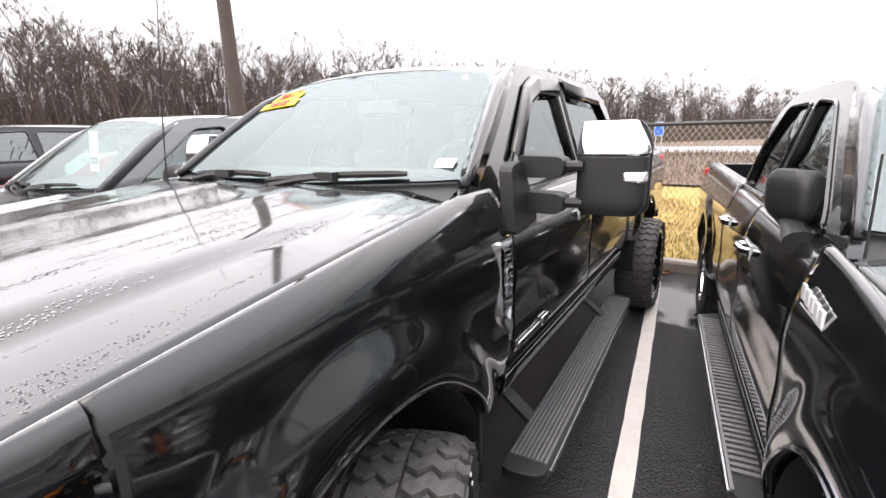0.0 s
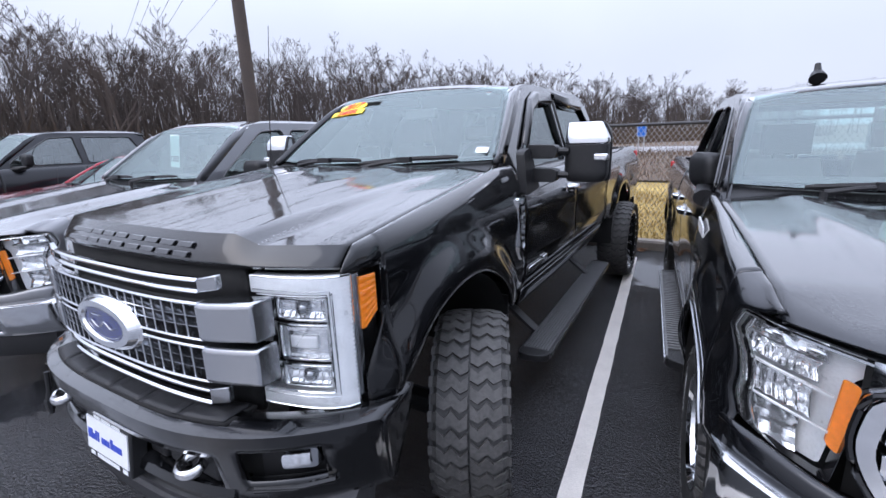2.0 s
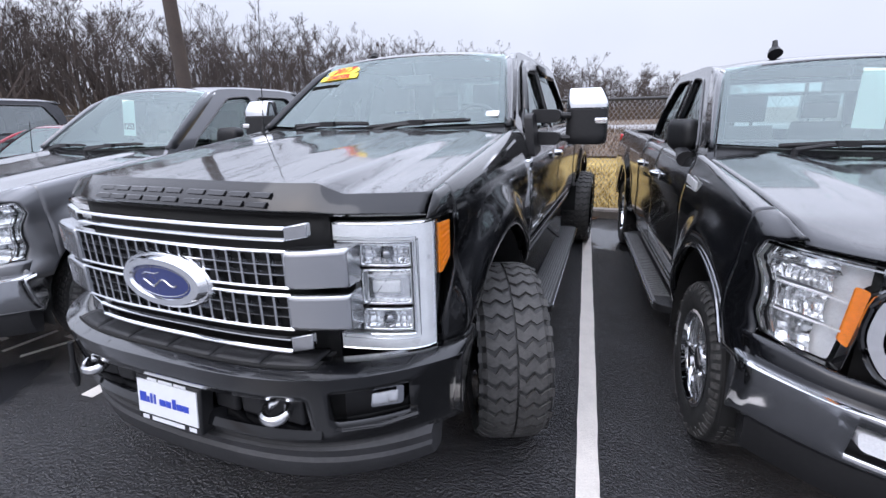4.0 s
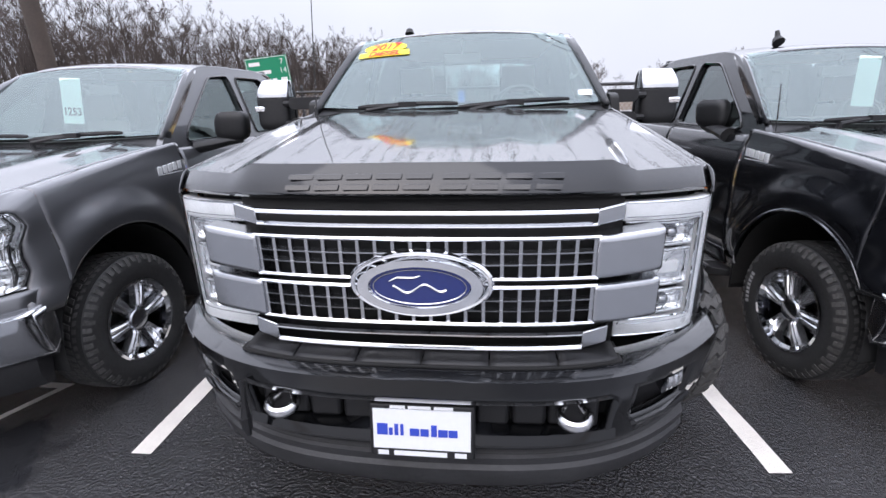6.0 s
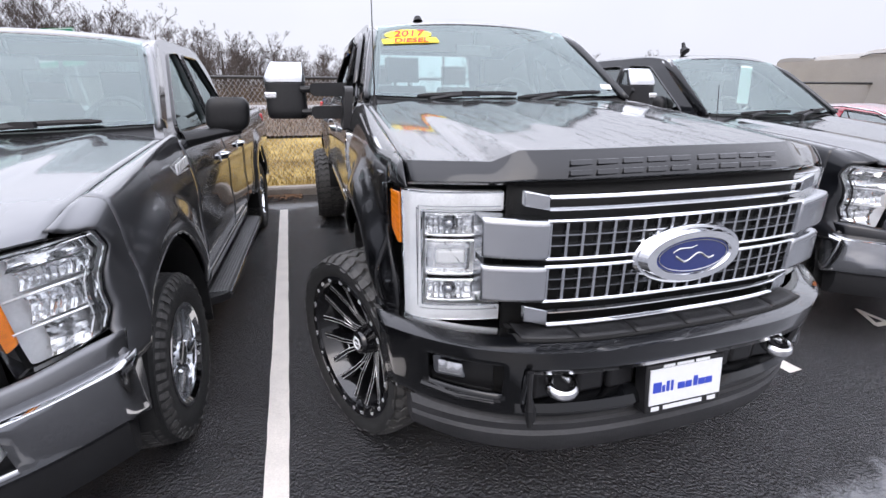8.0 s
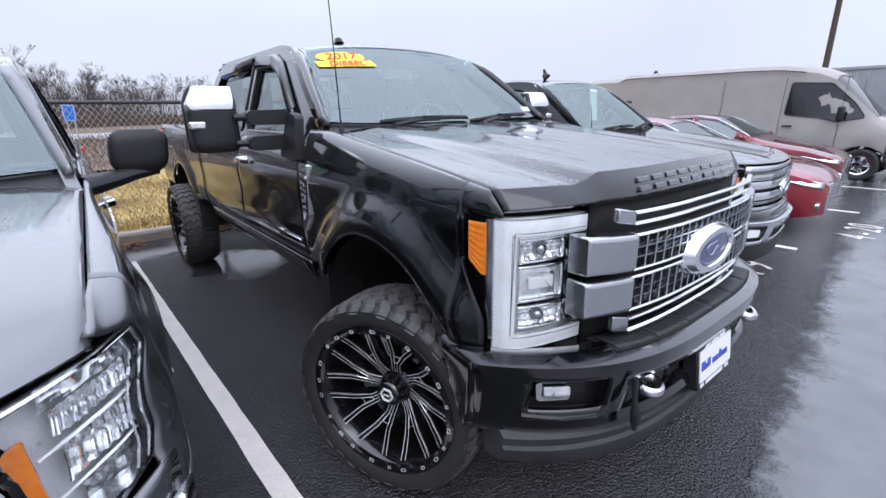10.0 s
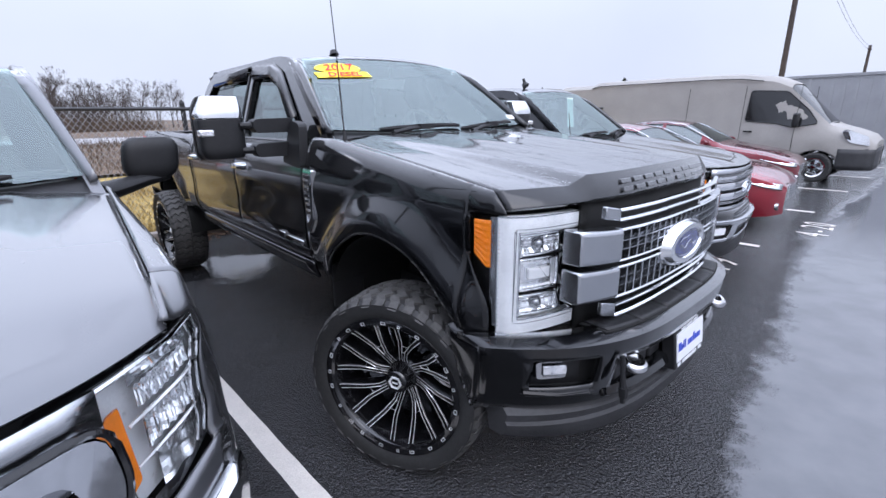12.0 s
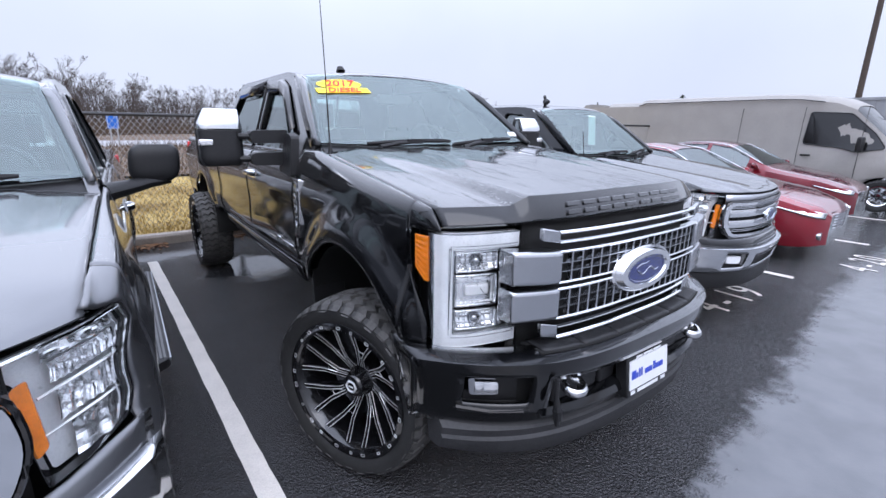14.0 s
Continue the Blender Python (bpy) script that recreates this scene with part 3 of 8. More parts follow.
    grid(bm, line(-1, 1, 6), line(0, 1, 4), lambda u, v: (u * (tx - 0.02), lerp(ty + 0.02, ry - 0.08, v), tz - 0.015))
    part("headliner", bm, PAPER_GREY, truck)
    bm = bmesh.new()
    box(bm, -0.13, 0.13, ty - 0.02, ty + 0.02, tz - 0.17, tz - 0.10)
    tube(bm, [(0, ty, tz - 0.12), (0, ty - 0.02, tz)], 0.012, 6)
    part("rear_view_mirror", bm, CABIN, truck, bevel=0.02)
    return screen


def wiper(screen, u0, u1, truck, flip=1):
    """One wiper: pivot, arm and blade, lying along the foot of the windscreen."""
    a = Vector(screen(u0, 0.0)) + Vector((0, -0.055, -0.018))
    b = Vector(screen(lerp(u0, u1, 0.45), 0.02)) + Vector((0, -0.030, 0.012))
    bm = bmesh.new()
    tube(bm, [a + Vector((0, 0, -0.03)), a + Vector((0, 0, 0.014))], 0.017, 8)
    tube(bm, [a + Vector((0, 0, 0.008)), lerp(a, b, 0.5) + Vector((0, -0.004, 0.010)), b], [0.015, 0.012, 0.010], 6)
    part("wiper_arm", bm, PLASTIC, truck)
    bm = bmesh.new()
    pts = [Vector(screen(lerp(u0, u1, t), 0.012 + 0.030 * math.sin(math.pi * t * 0.5))) + Vector((0, -0.020, 0.006 + 0.006 * math.sin(math.pi * t))) for t in line(-0.12, 1.0, 12)]
    tube(bm, pts, [0.006] + [0.0095] * 11 + [0.006], 6, flat=1.5)
    box(bm, b.x - 0.050, b.x + 0.050, b.y - 0.018, b.y + 0.012, b.z - 0.012, b.z + 0.020)
    part("wiper_blade", bm, PLASTIC, truck)


# ---- wheels ----
def tyre(R, r, w, lug, blocks, wheel):
    """A tyre of radius R for a rim of radius r, width w, with raised tread blocks."""
    bm = bmesh.new()
    h = w / 2
    lathe(bm, [(-h * 0.80, r - 0.012), (-h * 0.92, r + 0.01), (-h * 1.0, lerp(r, R, 0.45)), (-h * 0.99, lerp(r, R, 0.72)), (-h * 0.90, R - lug - 0.02), (-h * 0.80, R - lug), (0, R - lug + 0.003), (h * 0.80, R - lug), (h * 0.90, R - lug - 0.02), (h * 0.99, lerp(r, R, 0.72)), (h * 1.0, lerp(r, R, 0.45)), (h * 0.92, r + 0.01), (h * 0.80, r - 0.012)], 64)
    t = part("tyre", bm, RUBBER, wheel)
    bm = bmesh.new()
    rows = [(-0.80, -0.42, 0.10), (-0.36, -0.04, -0.10), (0.04, 0.36, 0.10), (0.42, 0.80, -0.10)]
    if lug > 0.01:
        # mud tread: long wavy lugs that reach from each shoulder to a zigzag middle line
        rows = []
        wave = ((0.82, 0.0, 0.80), (0.60, 0.30, 0.70), (0.44, -0.05, 0.86), (0.22, 0.38, 0.70), (0.03, 0.10, 0.82))
        for k in range(blocks):
            for sd in (-1, 1):
                th, pitch = 2 * math.pi * (k + (0.0 if sd < 0 else 0.5)) / blocks, 2 * math.pi / blocks
                low, top = [], []
                for x, off, wide in wave:
                    for e in (-1, 1):
                        for ring, rr, sh in ((low, R - lug - 0.004, 1.0), (top, R - 0.012 * (x / 0.8) ** 4, 0.88)):
                            an = th + pitch * (off + e * wide * sh / 2)
                            ring.append(bm.verts.new((sd * x * h, rr * math.cos(an), rr * math.sin(an))))
                for i in range(0, 8, 2):
                    bm.faces.new((top[i], top[i + 1], top[i + 3], top[i + 2]))
                    bm.faces.new((low[i], low[i + 2], top[i + 2], top[i]))
                    bm.faces.new((low[i + 1], top[i + 1], top[i + 3], low[i + 3]))
                bm.faces.new((low[0], top[0], top[1], low[1]))
                bm.faces.new((low[8], low[9], top[9], top[8]))
    for k in range(blocks):
        for j, (a, b, skew) in enumerate(rows):
            th = 2 * math.pi * (k + 0.5 * (j % 2)) / blocks
            wd = 2 * math.pi / blocks * 0.66
            vs = []
            for rr, sh in ((R - lug - 0.004, 1.0), (R, 0.86)):
                for x, e in ((a, -1), (b, 1)):
                    for s in (-1, 1):
                        xx = lerp((a + b) / 2, x, sh)
                        an = th + s * wd / 2 * sh + skew * e * wd * 2.2
                        rad = rr - 0.012 * (abs(xx) / 0.8) ** 4
                        vs.append(bm.verts.new((xx * h, rad * math.cos(an), rad * math.sin(an))))
            for q in ((4, 5, 7, 6), (0, 1, 5, 4), (1, 3, 7, 5), (3, 2, 6, 7), (2, 0, 4, 6)):
                bm.faces.new([vs[i] for i in q])
        # shoulder lugs, long and short by turns
        for sd in (-1, 1):
            th = 2 * math.pi * (k + (0.0 if sd < 0 else 0.5)) / blocks
            wd = 2 * math.pi / blocks * 0.6
            low = lerp(r, R, 0.62 if k % 2 else 0.74)
            prof = [(0.80, R - 0.010), (0.93, R - lug - 0.012), (1.03, low)]
            vs = []
            for x, rr in prof:
                for s in (-1, 1):
                    vs.append(bm.verts.new((sd * x * h, rr * math.cos(th + s * wd / 2), rr * math.sin(th + s * wd / 2))))
            base = []
            for x, rr in ((0.78, R - lug - 0.01), (0.88, R - lug - 0.03), (0.98, low)):
                for s in (-1, 1):
                    base.append(bm.verts.new((sd * x * h, rr * math.cos(th + s * wd / 2), rr * math.sin(th + s * wd / 2))))
            for i in (0, 2):
                bm.faces.new((vs[i], vs[i + 1], vs[i + 3], vs[i + 2]))
                bm.faces.new((vs[i], vs[i + 2], base[i + 2], base[i]))
                bm.faces.new((vs[i + 1], base[i + 1], base[i + 3], vs[i + 3]))
            bm.faces.new((vs[4], vs[5], base[5], base[4]))
            bm.faces.new((vs[0], base[0], base[1], vs[1]))
    part("tread", bm, WORN_RUBBER, t, smooth=0.3)


def barrel(r, w, mat, wheel, dish=0.0):
    bm = bmesh.new()
    h = w / 2
    lathe(bm, [(h * 0.86, r - 0.004), (h * 0.93, r + 0.004), (h * 0.93, r - 0.012), (h * 0.80, r - 0.03), (-h * 0.7, r - 0.06), (-h * 0.9, r - 0.01)], 64)
    part("rim", bm, mat, wheel)
    bm = bmesh.new()
    lathe(bm, [(-0.05, 0.02), (-0.05, r - 0.09), (-0.075, r - 0.09), (-0.075, 0.02)], 48)
    part("brake_disc", bm, DARK_CHROME, wheel)


def directional_wheel(r, w, wheel):
    """Black deep wheel: eight swept forked spokes, thin bare lines milled along their edges."""
    barrel(r, w, GLOSS_BLACK, wheel)
    h = w / 2
    face = h * 0.66
    n = 8
    for k in range(n):
        a0 = 2 * math.pi * k / n

        def at(rad, ang, x):
            return Vector((x, rad * math.cos(a0 + ang), rad * math.sin(a0 + ang)))
        bm, em = bmesh.new(), bmesh.new()
        legs = []
        # the stem runs straight out of the hub, then its two legs open and sweep round
        for sd, out in ((-1, (-0.290, -0.390, -0.440)), (1, (-0.005, 0.020, 0.035))):
            path = [at(0.056, sd * 0.26, face - 0.095), at(0.102, sd * 0.125 - 0.02, face - 0.078), at(0.138, sd * 0.105 - 0.055, face - 0.064), at(r * 0.60, out[0], face - 0.038), at(r * 0.80, out[1], face - 0.012), at(r - 0.016, out[2], face + 0.012)]
            wd = [0.012, 0.011, 0.010, 0.0125, 0.0140, 0.0150]
            rows = []
            for i, p in enumerate(path):
                d = path[min(i + 1, 5)] - path[max(i - 1, 0)]
                d.x = 0
                q = Vector((0, -d.z, d.y)).normalized()
                deep = Vector((0.060, 0, 0))
                rows.append([p - q * wd[i] * 1.15 - deep, p - q * wd[i] - Vector((0.003, 0, 0)), p - q * wd[i] * 0.8, p + q * wd[i] * 0.8, p + q * wd[i] - Vector((0.003, 0, 0)), p + q * wd[i] * 1.15 - deep])
            legs.append(rows)
            vv = [[bm.verts.new(p) for p in row] for row in rows]
            for i in range(5):
                for j in range(5):
                    bm.faces.new((vv[i][j], vv[i + 1][j], vv[i + 1][j + 1], vv[i][j + 1]))
            up = Vector((0.0012, 0, 0))
            for e, o in ((2, 3), (3, 2)):
                for i in range(0, 5):
                    q = [rows[i][e] + up, rows[i + 1][e] + up, lerp(rows[i + 1][e], rows[i + 1][o], 0.15) + up, lerp(rows[i][e], rows[i][o], 0.15) + up]
                    em.faces.new([em.verts.new(v) for v in q])
        # web that closes the fork round a small three-cornered window
        web = Vector((-0.012, 0, 0))
        bm.faces.new([bm.verts.new(p + web) for p in (legs[0][1][3], legs[0][2][3], legs[1][2][2], legs[1][1][2])])
        win = [legs[0][2][3] + Vector((0.001, 0, 0)), lerp(legs[0][3][3], legs[0][2][3], 0.35), lerp(legs[1][3][2], legs[1][2][2], 0.35), legs[1][2][2] + Vector((0.001, 0, 0))]
        tube(em, win + win[:1], 0.0022, 4, False)
        sp_ob = part("spoke", bm, GLOSS_BLACK, wheel, smooth=0.5)
        part("milled_edge", em, MILLED, sp_ob, "bare milled metal edge", smooth=0)
    bm = bmesh.new()
    lathe(bm, [(face - 0.15, 0.11), (face - 0.095, 0.092), (face - 0.082, 0.070), (face - 0.040, 0.064), (face - 0.018, 0.055), (face - 0.012, 0.046), (face - 0.012, 0.001)], 24)
    part("hub_cap", bm, GLOSS_BLACK, wheel)
    bm = bmesh.new()
    lathe(bm, [(face - 0.012, 0.036), (face - 0.007, 0.033), (face - 0.007, 0.027), (face - 0.012, 0.024)], 6)
    part("hub_mark", bm, MILLED, wheel)
    bm = bmesh.new()
    box(bm, face - 0.012, face - 0.008, -0.014, 0.014, -0.003, 0.003)
    part("hub_mark", bm, MILLED, wheel, smooth=0)
    # rolled lip, with small outlined marks cut round it
    bm = bmesh.new()
    lathe(bm, [(h * 0.86, r - 0.034), (h * 0.915, r - 0.024), (h * 0.93, r - 0.006), (h * 0.90, r + 0.003)], 64)
    part("lip", bm, GLOSS_BLACK, wheel)
    for k in range(22):
        a = 2 * math.pi * k / 22 + (0.05 if k % 3 else 0)
        bm = bmesh.new()
        rr = r - 0.015
        wd = (0.011, 0.007, 0.012, 0.009)[k % 4]
        m = Matrix.Rotation(a, 4, "X")
        for y0, y1, z0, z1 in ((-0.007, -0.0045, -wd, wd), (0.0045, 0.007, -wd, wd), (-0.007, 0.007, -wd, -wd + 0.0025), (-0.007, 0.007, wd - 0.0025, wd)):
            box(bm, h * 0.922, h * 0.936, rr + y0, rr + y1, z0, z1, m)
        part("lip_mark", bm, MILLED, wheel, smooth=0)


def chrome_wheel(r, w, wheel, n=6):
    """Bright wheel with six split spokes."""
    barrel(r, w, CHROME, wheel)
    h = w / 2
    face = h * 0.70
    for k in range(n):
        m = Matrix.Rotation(2 * math.pi * k / n, 4, "X")
        bm = bmesh.new()
        prof = [(0.045, face - 0.02, 0.020), (0.085, face + 0.008, 0.024), (r * 0.60, face + 0.004, 0.033), (r * 0.85, face - 0.006, 0.042), (r - 0.010, face - 0.018, 0.052)]
        rows = [[bm.verts.new((x - dx, rr, w0 * q)) for q, dx in ((-1, 0.055), (-1, 0.010), (-0.72, 0.0), (-0.2, 0.004), (0.0, 0.013), (0.2, 0.004), (0.72, 0.0), (1, 0.010), (1, 0.055))] for rr, x, w0 in prof]
        for a, b in zip(rows, rows[1:]):
            for j in range(8):
                bm.faces.new((a[j], a[j + 1], b[j + 1], b[j]))
        bmesh.ops.transform(bm, matrix=m, verts=bm.verts)
        part("spoke", bm, BRIGHT_ALLOY, wheel, smooth=0.35)
    bm = bmesh.new()
    lathe(bm, [(face - 0.08, 0.075), (face - 0.01, 0.075), (face + 0.01, 0.062), (face + 0.014, 0.045), (face + 0.014, 0.001)], 24)
    part("hub_cap", bm, DARK_CHROME, wheel)
    for k in range(n):
        a = 2 * math.pi * (k + 0.5) / n
        bm = bmesh.new()
        tube(bm, [(face - 0.06, 0.068 * math.cos(a), 0.068 * math.sin(a)), (face - 0.005, 0.068 * math.cos(a), 0.068 * math.sin(a))], 0.010, 6)
        part("lug_nut", bm, CHROME, wheel)


def wheels(P, truck, kind, steer=0.0):
    for i, yc in enumerate(P["axles"]):
        for s in (-1, 1):
            wh = new("wheel")
            wh.parent = truck
            tyre(P["wheel_r"], P["rim_r"], P["tyre_w"], P["lug"], P["blocks"], wh)
            (directional_wheel if kind == "directional" else chrome_wheel)(P["rim_r"], P["tyre_w"], wh)
            turn = steer if i == 0 else 0.0
            # pale raised marks on the sidewall
            for k in range(P.get("marks", 0)):
                bm = bmesh.new()
                rr = lerp(P["rim_r"], P["wheel_r"], 0.48)
                box(bm, P["tyre_w"] * 0.497, P["tyre_w"] * 0.503, rr - 0.014, rr + 0.014, -0.009, 0.009, Matrix.Rotation(2.9 + k * 0.085, 4, "X"))
                part("sidewall_mark", bm, SIDEWALL, wh, smooth=0)
            # a steered wheel swings about its kingpin, which stands well inside it
            pin = (P["track"] if i == 0 else P.get("rear_track", P["track"])) - P.get("scrub", 0.0)
            wh.matrix_basis = Matrix.Translation((s * pin, yc, P["wheel_r"])) @ Matrix.Rotation(radians(turn), 4, "Z") @ Matrix.Translation((s * P.get("scrub", 0.0), 0, 0)) @ Matrix.Rotation(0.0 if s > 0 else math.pi, 4, "Z") @ Matrix.Rotation(0.3 * i + 0.1 * s, 4, "X")


# ---- the lifted heavy-duty pickup ----
def hero_lip_y(u):
    return -0.262 + 0.212 * u ** 3.2


def hero_warp(p, y):
    """Lines of the hood's sheet, so that its two creases run along them."""
    k = lerp(0.62, 0.76, min(max((y + 0.22) / 1.42, 0), 1))
    if p < 0.6:
        return p / 0.6 * k
    if p < 0.7:
        return k + (p - 0.6) / 0.1 * 0.09
    return lerp(k + 0.09, 1.0, (p - 0.7) / 0.3)


def hero_hood_z(u, y):
    t = min(max((y + 0.22) / 1.42, 0), 1)
    mid = lerp(1.432, 1.572, t ** 0.9)
    edge = lerp(1.352, 1.548, t ** 0.9)
    k = lerp(0.62, 0.76, t)
    if u < k:
        return mid - 0.010 * (u / k) ** 2 + 0.004 * math.exp(-((u - 0.30) / 0.07) ** 2) * ss(t * 3)
    top = mid - 0.010
    sill_z = lerp(top, edge, 0.62)
    if u < k + 0.09:
        return lerp(top, sill_z, (u - k) / 0.09)
    return lerp(sill_z, edge, ((u - k - 0.09) / (1 - k - 0.09)) ** 1.5)


def hero_hood_edge(y):
    t = min(max(y / 1.25, 0), 1)
    return (lerp(0.926, 0.892, t), hero_hood_z(1.0, y))


HERO = dict(half=1.0, sill=0.80, belt=1.47, rail=1.515, nose=0.045, nose_y=0.10, flare=0.064, flare_w=0.36, flare_flat=0.03, rear_flare=0.5, axles=(0.61, 4.67), arch_r=0.55, arch_z=0.60, arch_h=0.53,
            seams=(1.412, 2.54, 3.68, 3.74, 5.88), handle_z=1.32, handle_mat=CHROME, sill_mat=GLOSS_BLACK, rear_bumper_mat=CHROME, side_glass=TINTED,
            hood_edge=hero_hood_edge, hood_z=hero_hood_z, warp=hero_warp, lip_y=hero_lip_y, lip_z=lambda u: 1.330 - 0.012 * u ** 4, cowl_y=1.20, lip_lean=0.058, lip_pow=1.12,
            a_base=(0.845, 1.29, 1.585), a_top=(0.69, 1.89, 2.022), roof_rear=(3.66, 2.06), visors=True, roll=0.078, shoulder=((0.10, 0.30), (0.30, 0.56), (0.55, 0.78), (0.80, 0.93), (1.0, 1.0)),
            wheel_r=0.449, rim_r=0.345, tyre_w=0.33, lug=0.016, blocks=38, track=1.015, rear_track=0.985, scrub=0.26, hood_label="black hood with raised centre and rain beads")


def sweep_x(bm, xs, prof, f):
    """A bar across the truck: f(x) gives the front line's y; prof is a closed list of (out, z)."""
    rings = [[bm.verts.new((x, f(x) - o, z if not callable(z) else z(x))) for o, z in prof] for x in xs]
    n = len(prof)
    for a, b in zip(rings, rings[1:]):
        for k in range(n):
            bm.faces.new((a[k], a[(k + 1) % n], b[(k + 1) % n], b[k]))
    bm.faces.new(rings[0][::-1])
    bm.faces.new(rings[-1])


def face_y(x):
    """Front line of the grille in plan."""
    return -0.305 + 0.235 * abs(x) ** 3


def hero_grille(truck):
    g = new("grille")
    g.parent = truck
    # sheet behind the slats, near-black in place of the depth's shade
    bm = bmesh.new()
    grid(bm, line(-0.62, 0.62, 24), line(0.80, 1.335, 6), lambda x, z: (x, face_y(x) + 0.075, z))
    part("backing", bm, HOLLOW_SHADE, g, solid=0.02)
    bm = bmesh.new()
    sweep_x(bm, line(-0.9, 0.9, 30), [(-0.02, 1.335), (-0.02, 1.318), (-0.10, 1.312), (-0.10, 1.335)], lambda x: hero_lip_y(abs(x) / 0.93) + 0.035)
    part("upper_panel", bm, PLASTIC, g)
    # thin bright slat pairs with end plates, above and below
    for z0, z1, xe, xo, sl in ((1.262, 1.300, 0.52, 0.600, -0.016), (0.858, 0.906, 0.50, 0.580, -0.020)):
        bm = bmesh.new()
        for z in (z0, z1):
            sweep_x(bm, line(-xe, xe, 24), [(-0.01, z - 0.005), (0.013, z - 0.005), (0.012, z - 0.001), (0.004, z + 0.005), (-0.01, z + 0.005)], face_y)
        part("slat", bm, CHROME, g)
        for s in (-1, 1):
            bm = bmesh.new()
            sweep_x(bm, [s * xe, s * lerp(xe, xo, 0.5), s * xo], [(-0.012, z0 - 0.005), (0.012, z0 - 0.005), (0.011, z1 + 0.005), (-0.012, z1 + 0.005)], face_y)
            for v in bm.verts:
                v.co.z += -sl * (abs(v.co.x) - xe) / (xo - xe)
            part("slat_end", bm, SATIN, g, bevel=0.004)
    # two wide bars with a mesh in the middle and satin blocks at the ends
    for z0, z1 in ((1.095, 1.232), (0.946, 1.080)):
        bar = new("grille_bar")
        bar.parent = g
        bm = bmesh.new()
        for a, b in ((z0, z0 + 0.011), (z1 - 0.011, z1)):
            sweep_x(bm, line(-0.53, 0.53, 24), [(0.0, a), (0.026, a), (0.03, (a + b) / 2), (0.026, b), (0.0, b)], face_y)
        part("bar_edge", bm, CHROME, bar)
        bm = bmesh.new()
        h = z1 - z0 - 0.032
        for j in (1, 2):
            z = z0 + 0.016 + h * j / 3
            sweep_x(bm, line(-0.52, 0.52, 24), [(0.002, z - 0.006), (0.020, z - 0.0045), (0.022, z + 0.001), (0.002, z + 0.006)], face_y)
        for k in range(20):
            x = -0.517 + k * 1.034 / 19
            box(bm, x - 0.0052, x + 0.0052, face_y(x) - 0.021, face_y(x) - 0.001, z0 + 0.01, z1 - 0.01)
        part("mesh", bm, SATIN, bar)
        for s in (-1, 1):
            bm = bmesh.new()
            xs = [s * x for x in line(0.522, 0.728, 8)]
            sweep_x(bm, xs, [(-0.05, z0), (0.024, z0 + 0.001), (0.034, z0 + 0.012), (0.034, z1 - 0.012), (0.024, z1 - 0.001), (-0.05, z1)], face_y)
            for v in bm.verts:
                tt = max(0, (abs(v.co.x) - 0.56) / 0.15)
                v.co.z += (0.010 if z0 > 1.0 else 0.006) * tt
            part("bar_end", bm, SATIN, bar, "satin silver end block", smooth=0.5, bevel=0.007)
    # oval badge: bright ring, blue field, plain pale stroke
    badge = new("badge")
    badge.parent = g
    zc = 1.085

    def oval(rx, rz, y, n=48):
        return [Vector((rx * math.cos(2 * math.pi * k / n), y, zc + rz * math.sin(2 * math.pi * k / n))) for k in range(n)]
    bm = bmesh.new()
    prev = None
    for rx, rz, y in ((0.224, 0.108, -0.29), (0.224, 0.108, -0.322), (0.216, 0.103, -0.330), (0.208, 0.098, -0.328), (0.190, 0.088, -0.352), (0.156, 0.066, -0.352), (0.150, 0.061, -0.342)):
        ring = [bm.verts.new(p + Vector((0, 0.006 * (p.x / 0.2) ** 2 - 0.014, 0))) for p in oval(rx, rz, y)]
        if prev:
            for k in range(48):
                bm.faces.new((prev[k], prev[(k + 1) % 48], ring[(k + 1) % 48], ring[k]))
        prev = ring
    part("badge_ring", bm, CHROME, badge)
    bm = bmesh.new()
    bm.faces.new([bm.verts.new(p + Vector((0, 0.006 * (p.x / 0.2) ** 2 - 0.014, 0))) for p in oval(0.151, 0.062, -0.343)])
    bmesh.ops.triangulate(bm, faces=bm.faces)
    part("badge_field", bm, EMBLEM_BLUE, badge, "blue oval field", smooth=0)
    bm = bmesh.new()
    tube(bm, [(0.141 * math.cos(a), -0.3580 + 0.002 * math.cos(a) ** 2, zc + 0.055 * math.sin(a)) for a in line(0, 2 * math.pi, 48)], 0.0016, 5, False)
    tube(bm, [(x, -0.3590, zc - 0.004 + 0.012 * math.sin(x * 62 + 0.6) + 0.05 * x) for x in line(-0.080, 0.082, 48)], [0.0022 + 0.0016 * abs(math.sin(x * 31)) for x in line(-0.080, 0.082, 48)], 5)
    tube(bm, [(-0.090, -0.3590, zc + 0.018), (-0.066, -0.3590, zc + 0.030), (-0.020, -0.3590, zc + 0.029), (0.004, -0.3590, zc + 0.036)], [0.0016, 0.0032, 0.0026, 0.0014], 5)
    part("badge_stroke", bm, SATIN, badge)


LAMP_PLAN = [(0.600, -0.170), (0.700, -0.152), (0.800, -0.126), (0.870, -0.096), (0.915, -0.058), (0.942, -0.008), (0.957, 0.045), (0.968, 0.106)]


def lamp_at(q):
    """The lamp's front line in plan; q runs 0 to 7 from the grille round to the side."""
    return float(np.interp(q, range(8), [p[0] for p in LAMP_PLAN])), float(np.interp(q, range(8), [p[1] for p in LAMP_PLAN]))


def fender_edge(z):
    """How far forward the fender comes beside the lamp."""
    return 0.106 - 0.105 * ss((1.20 - z) / 0.30)


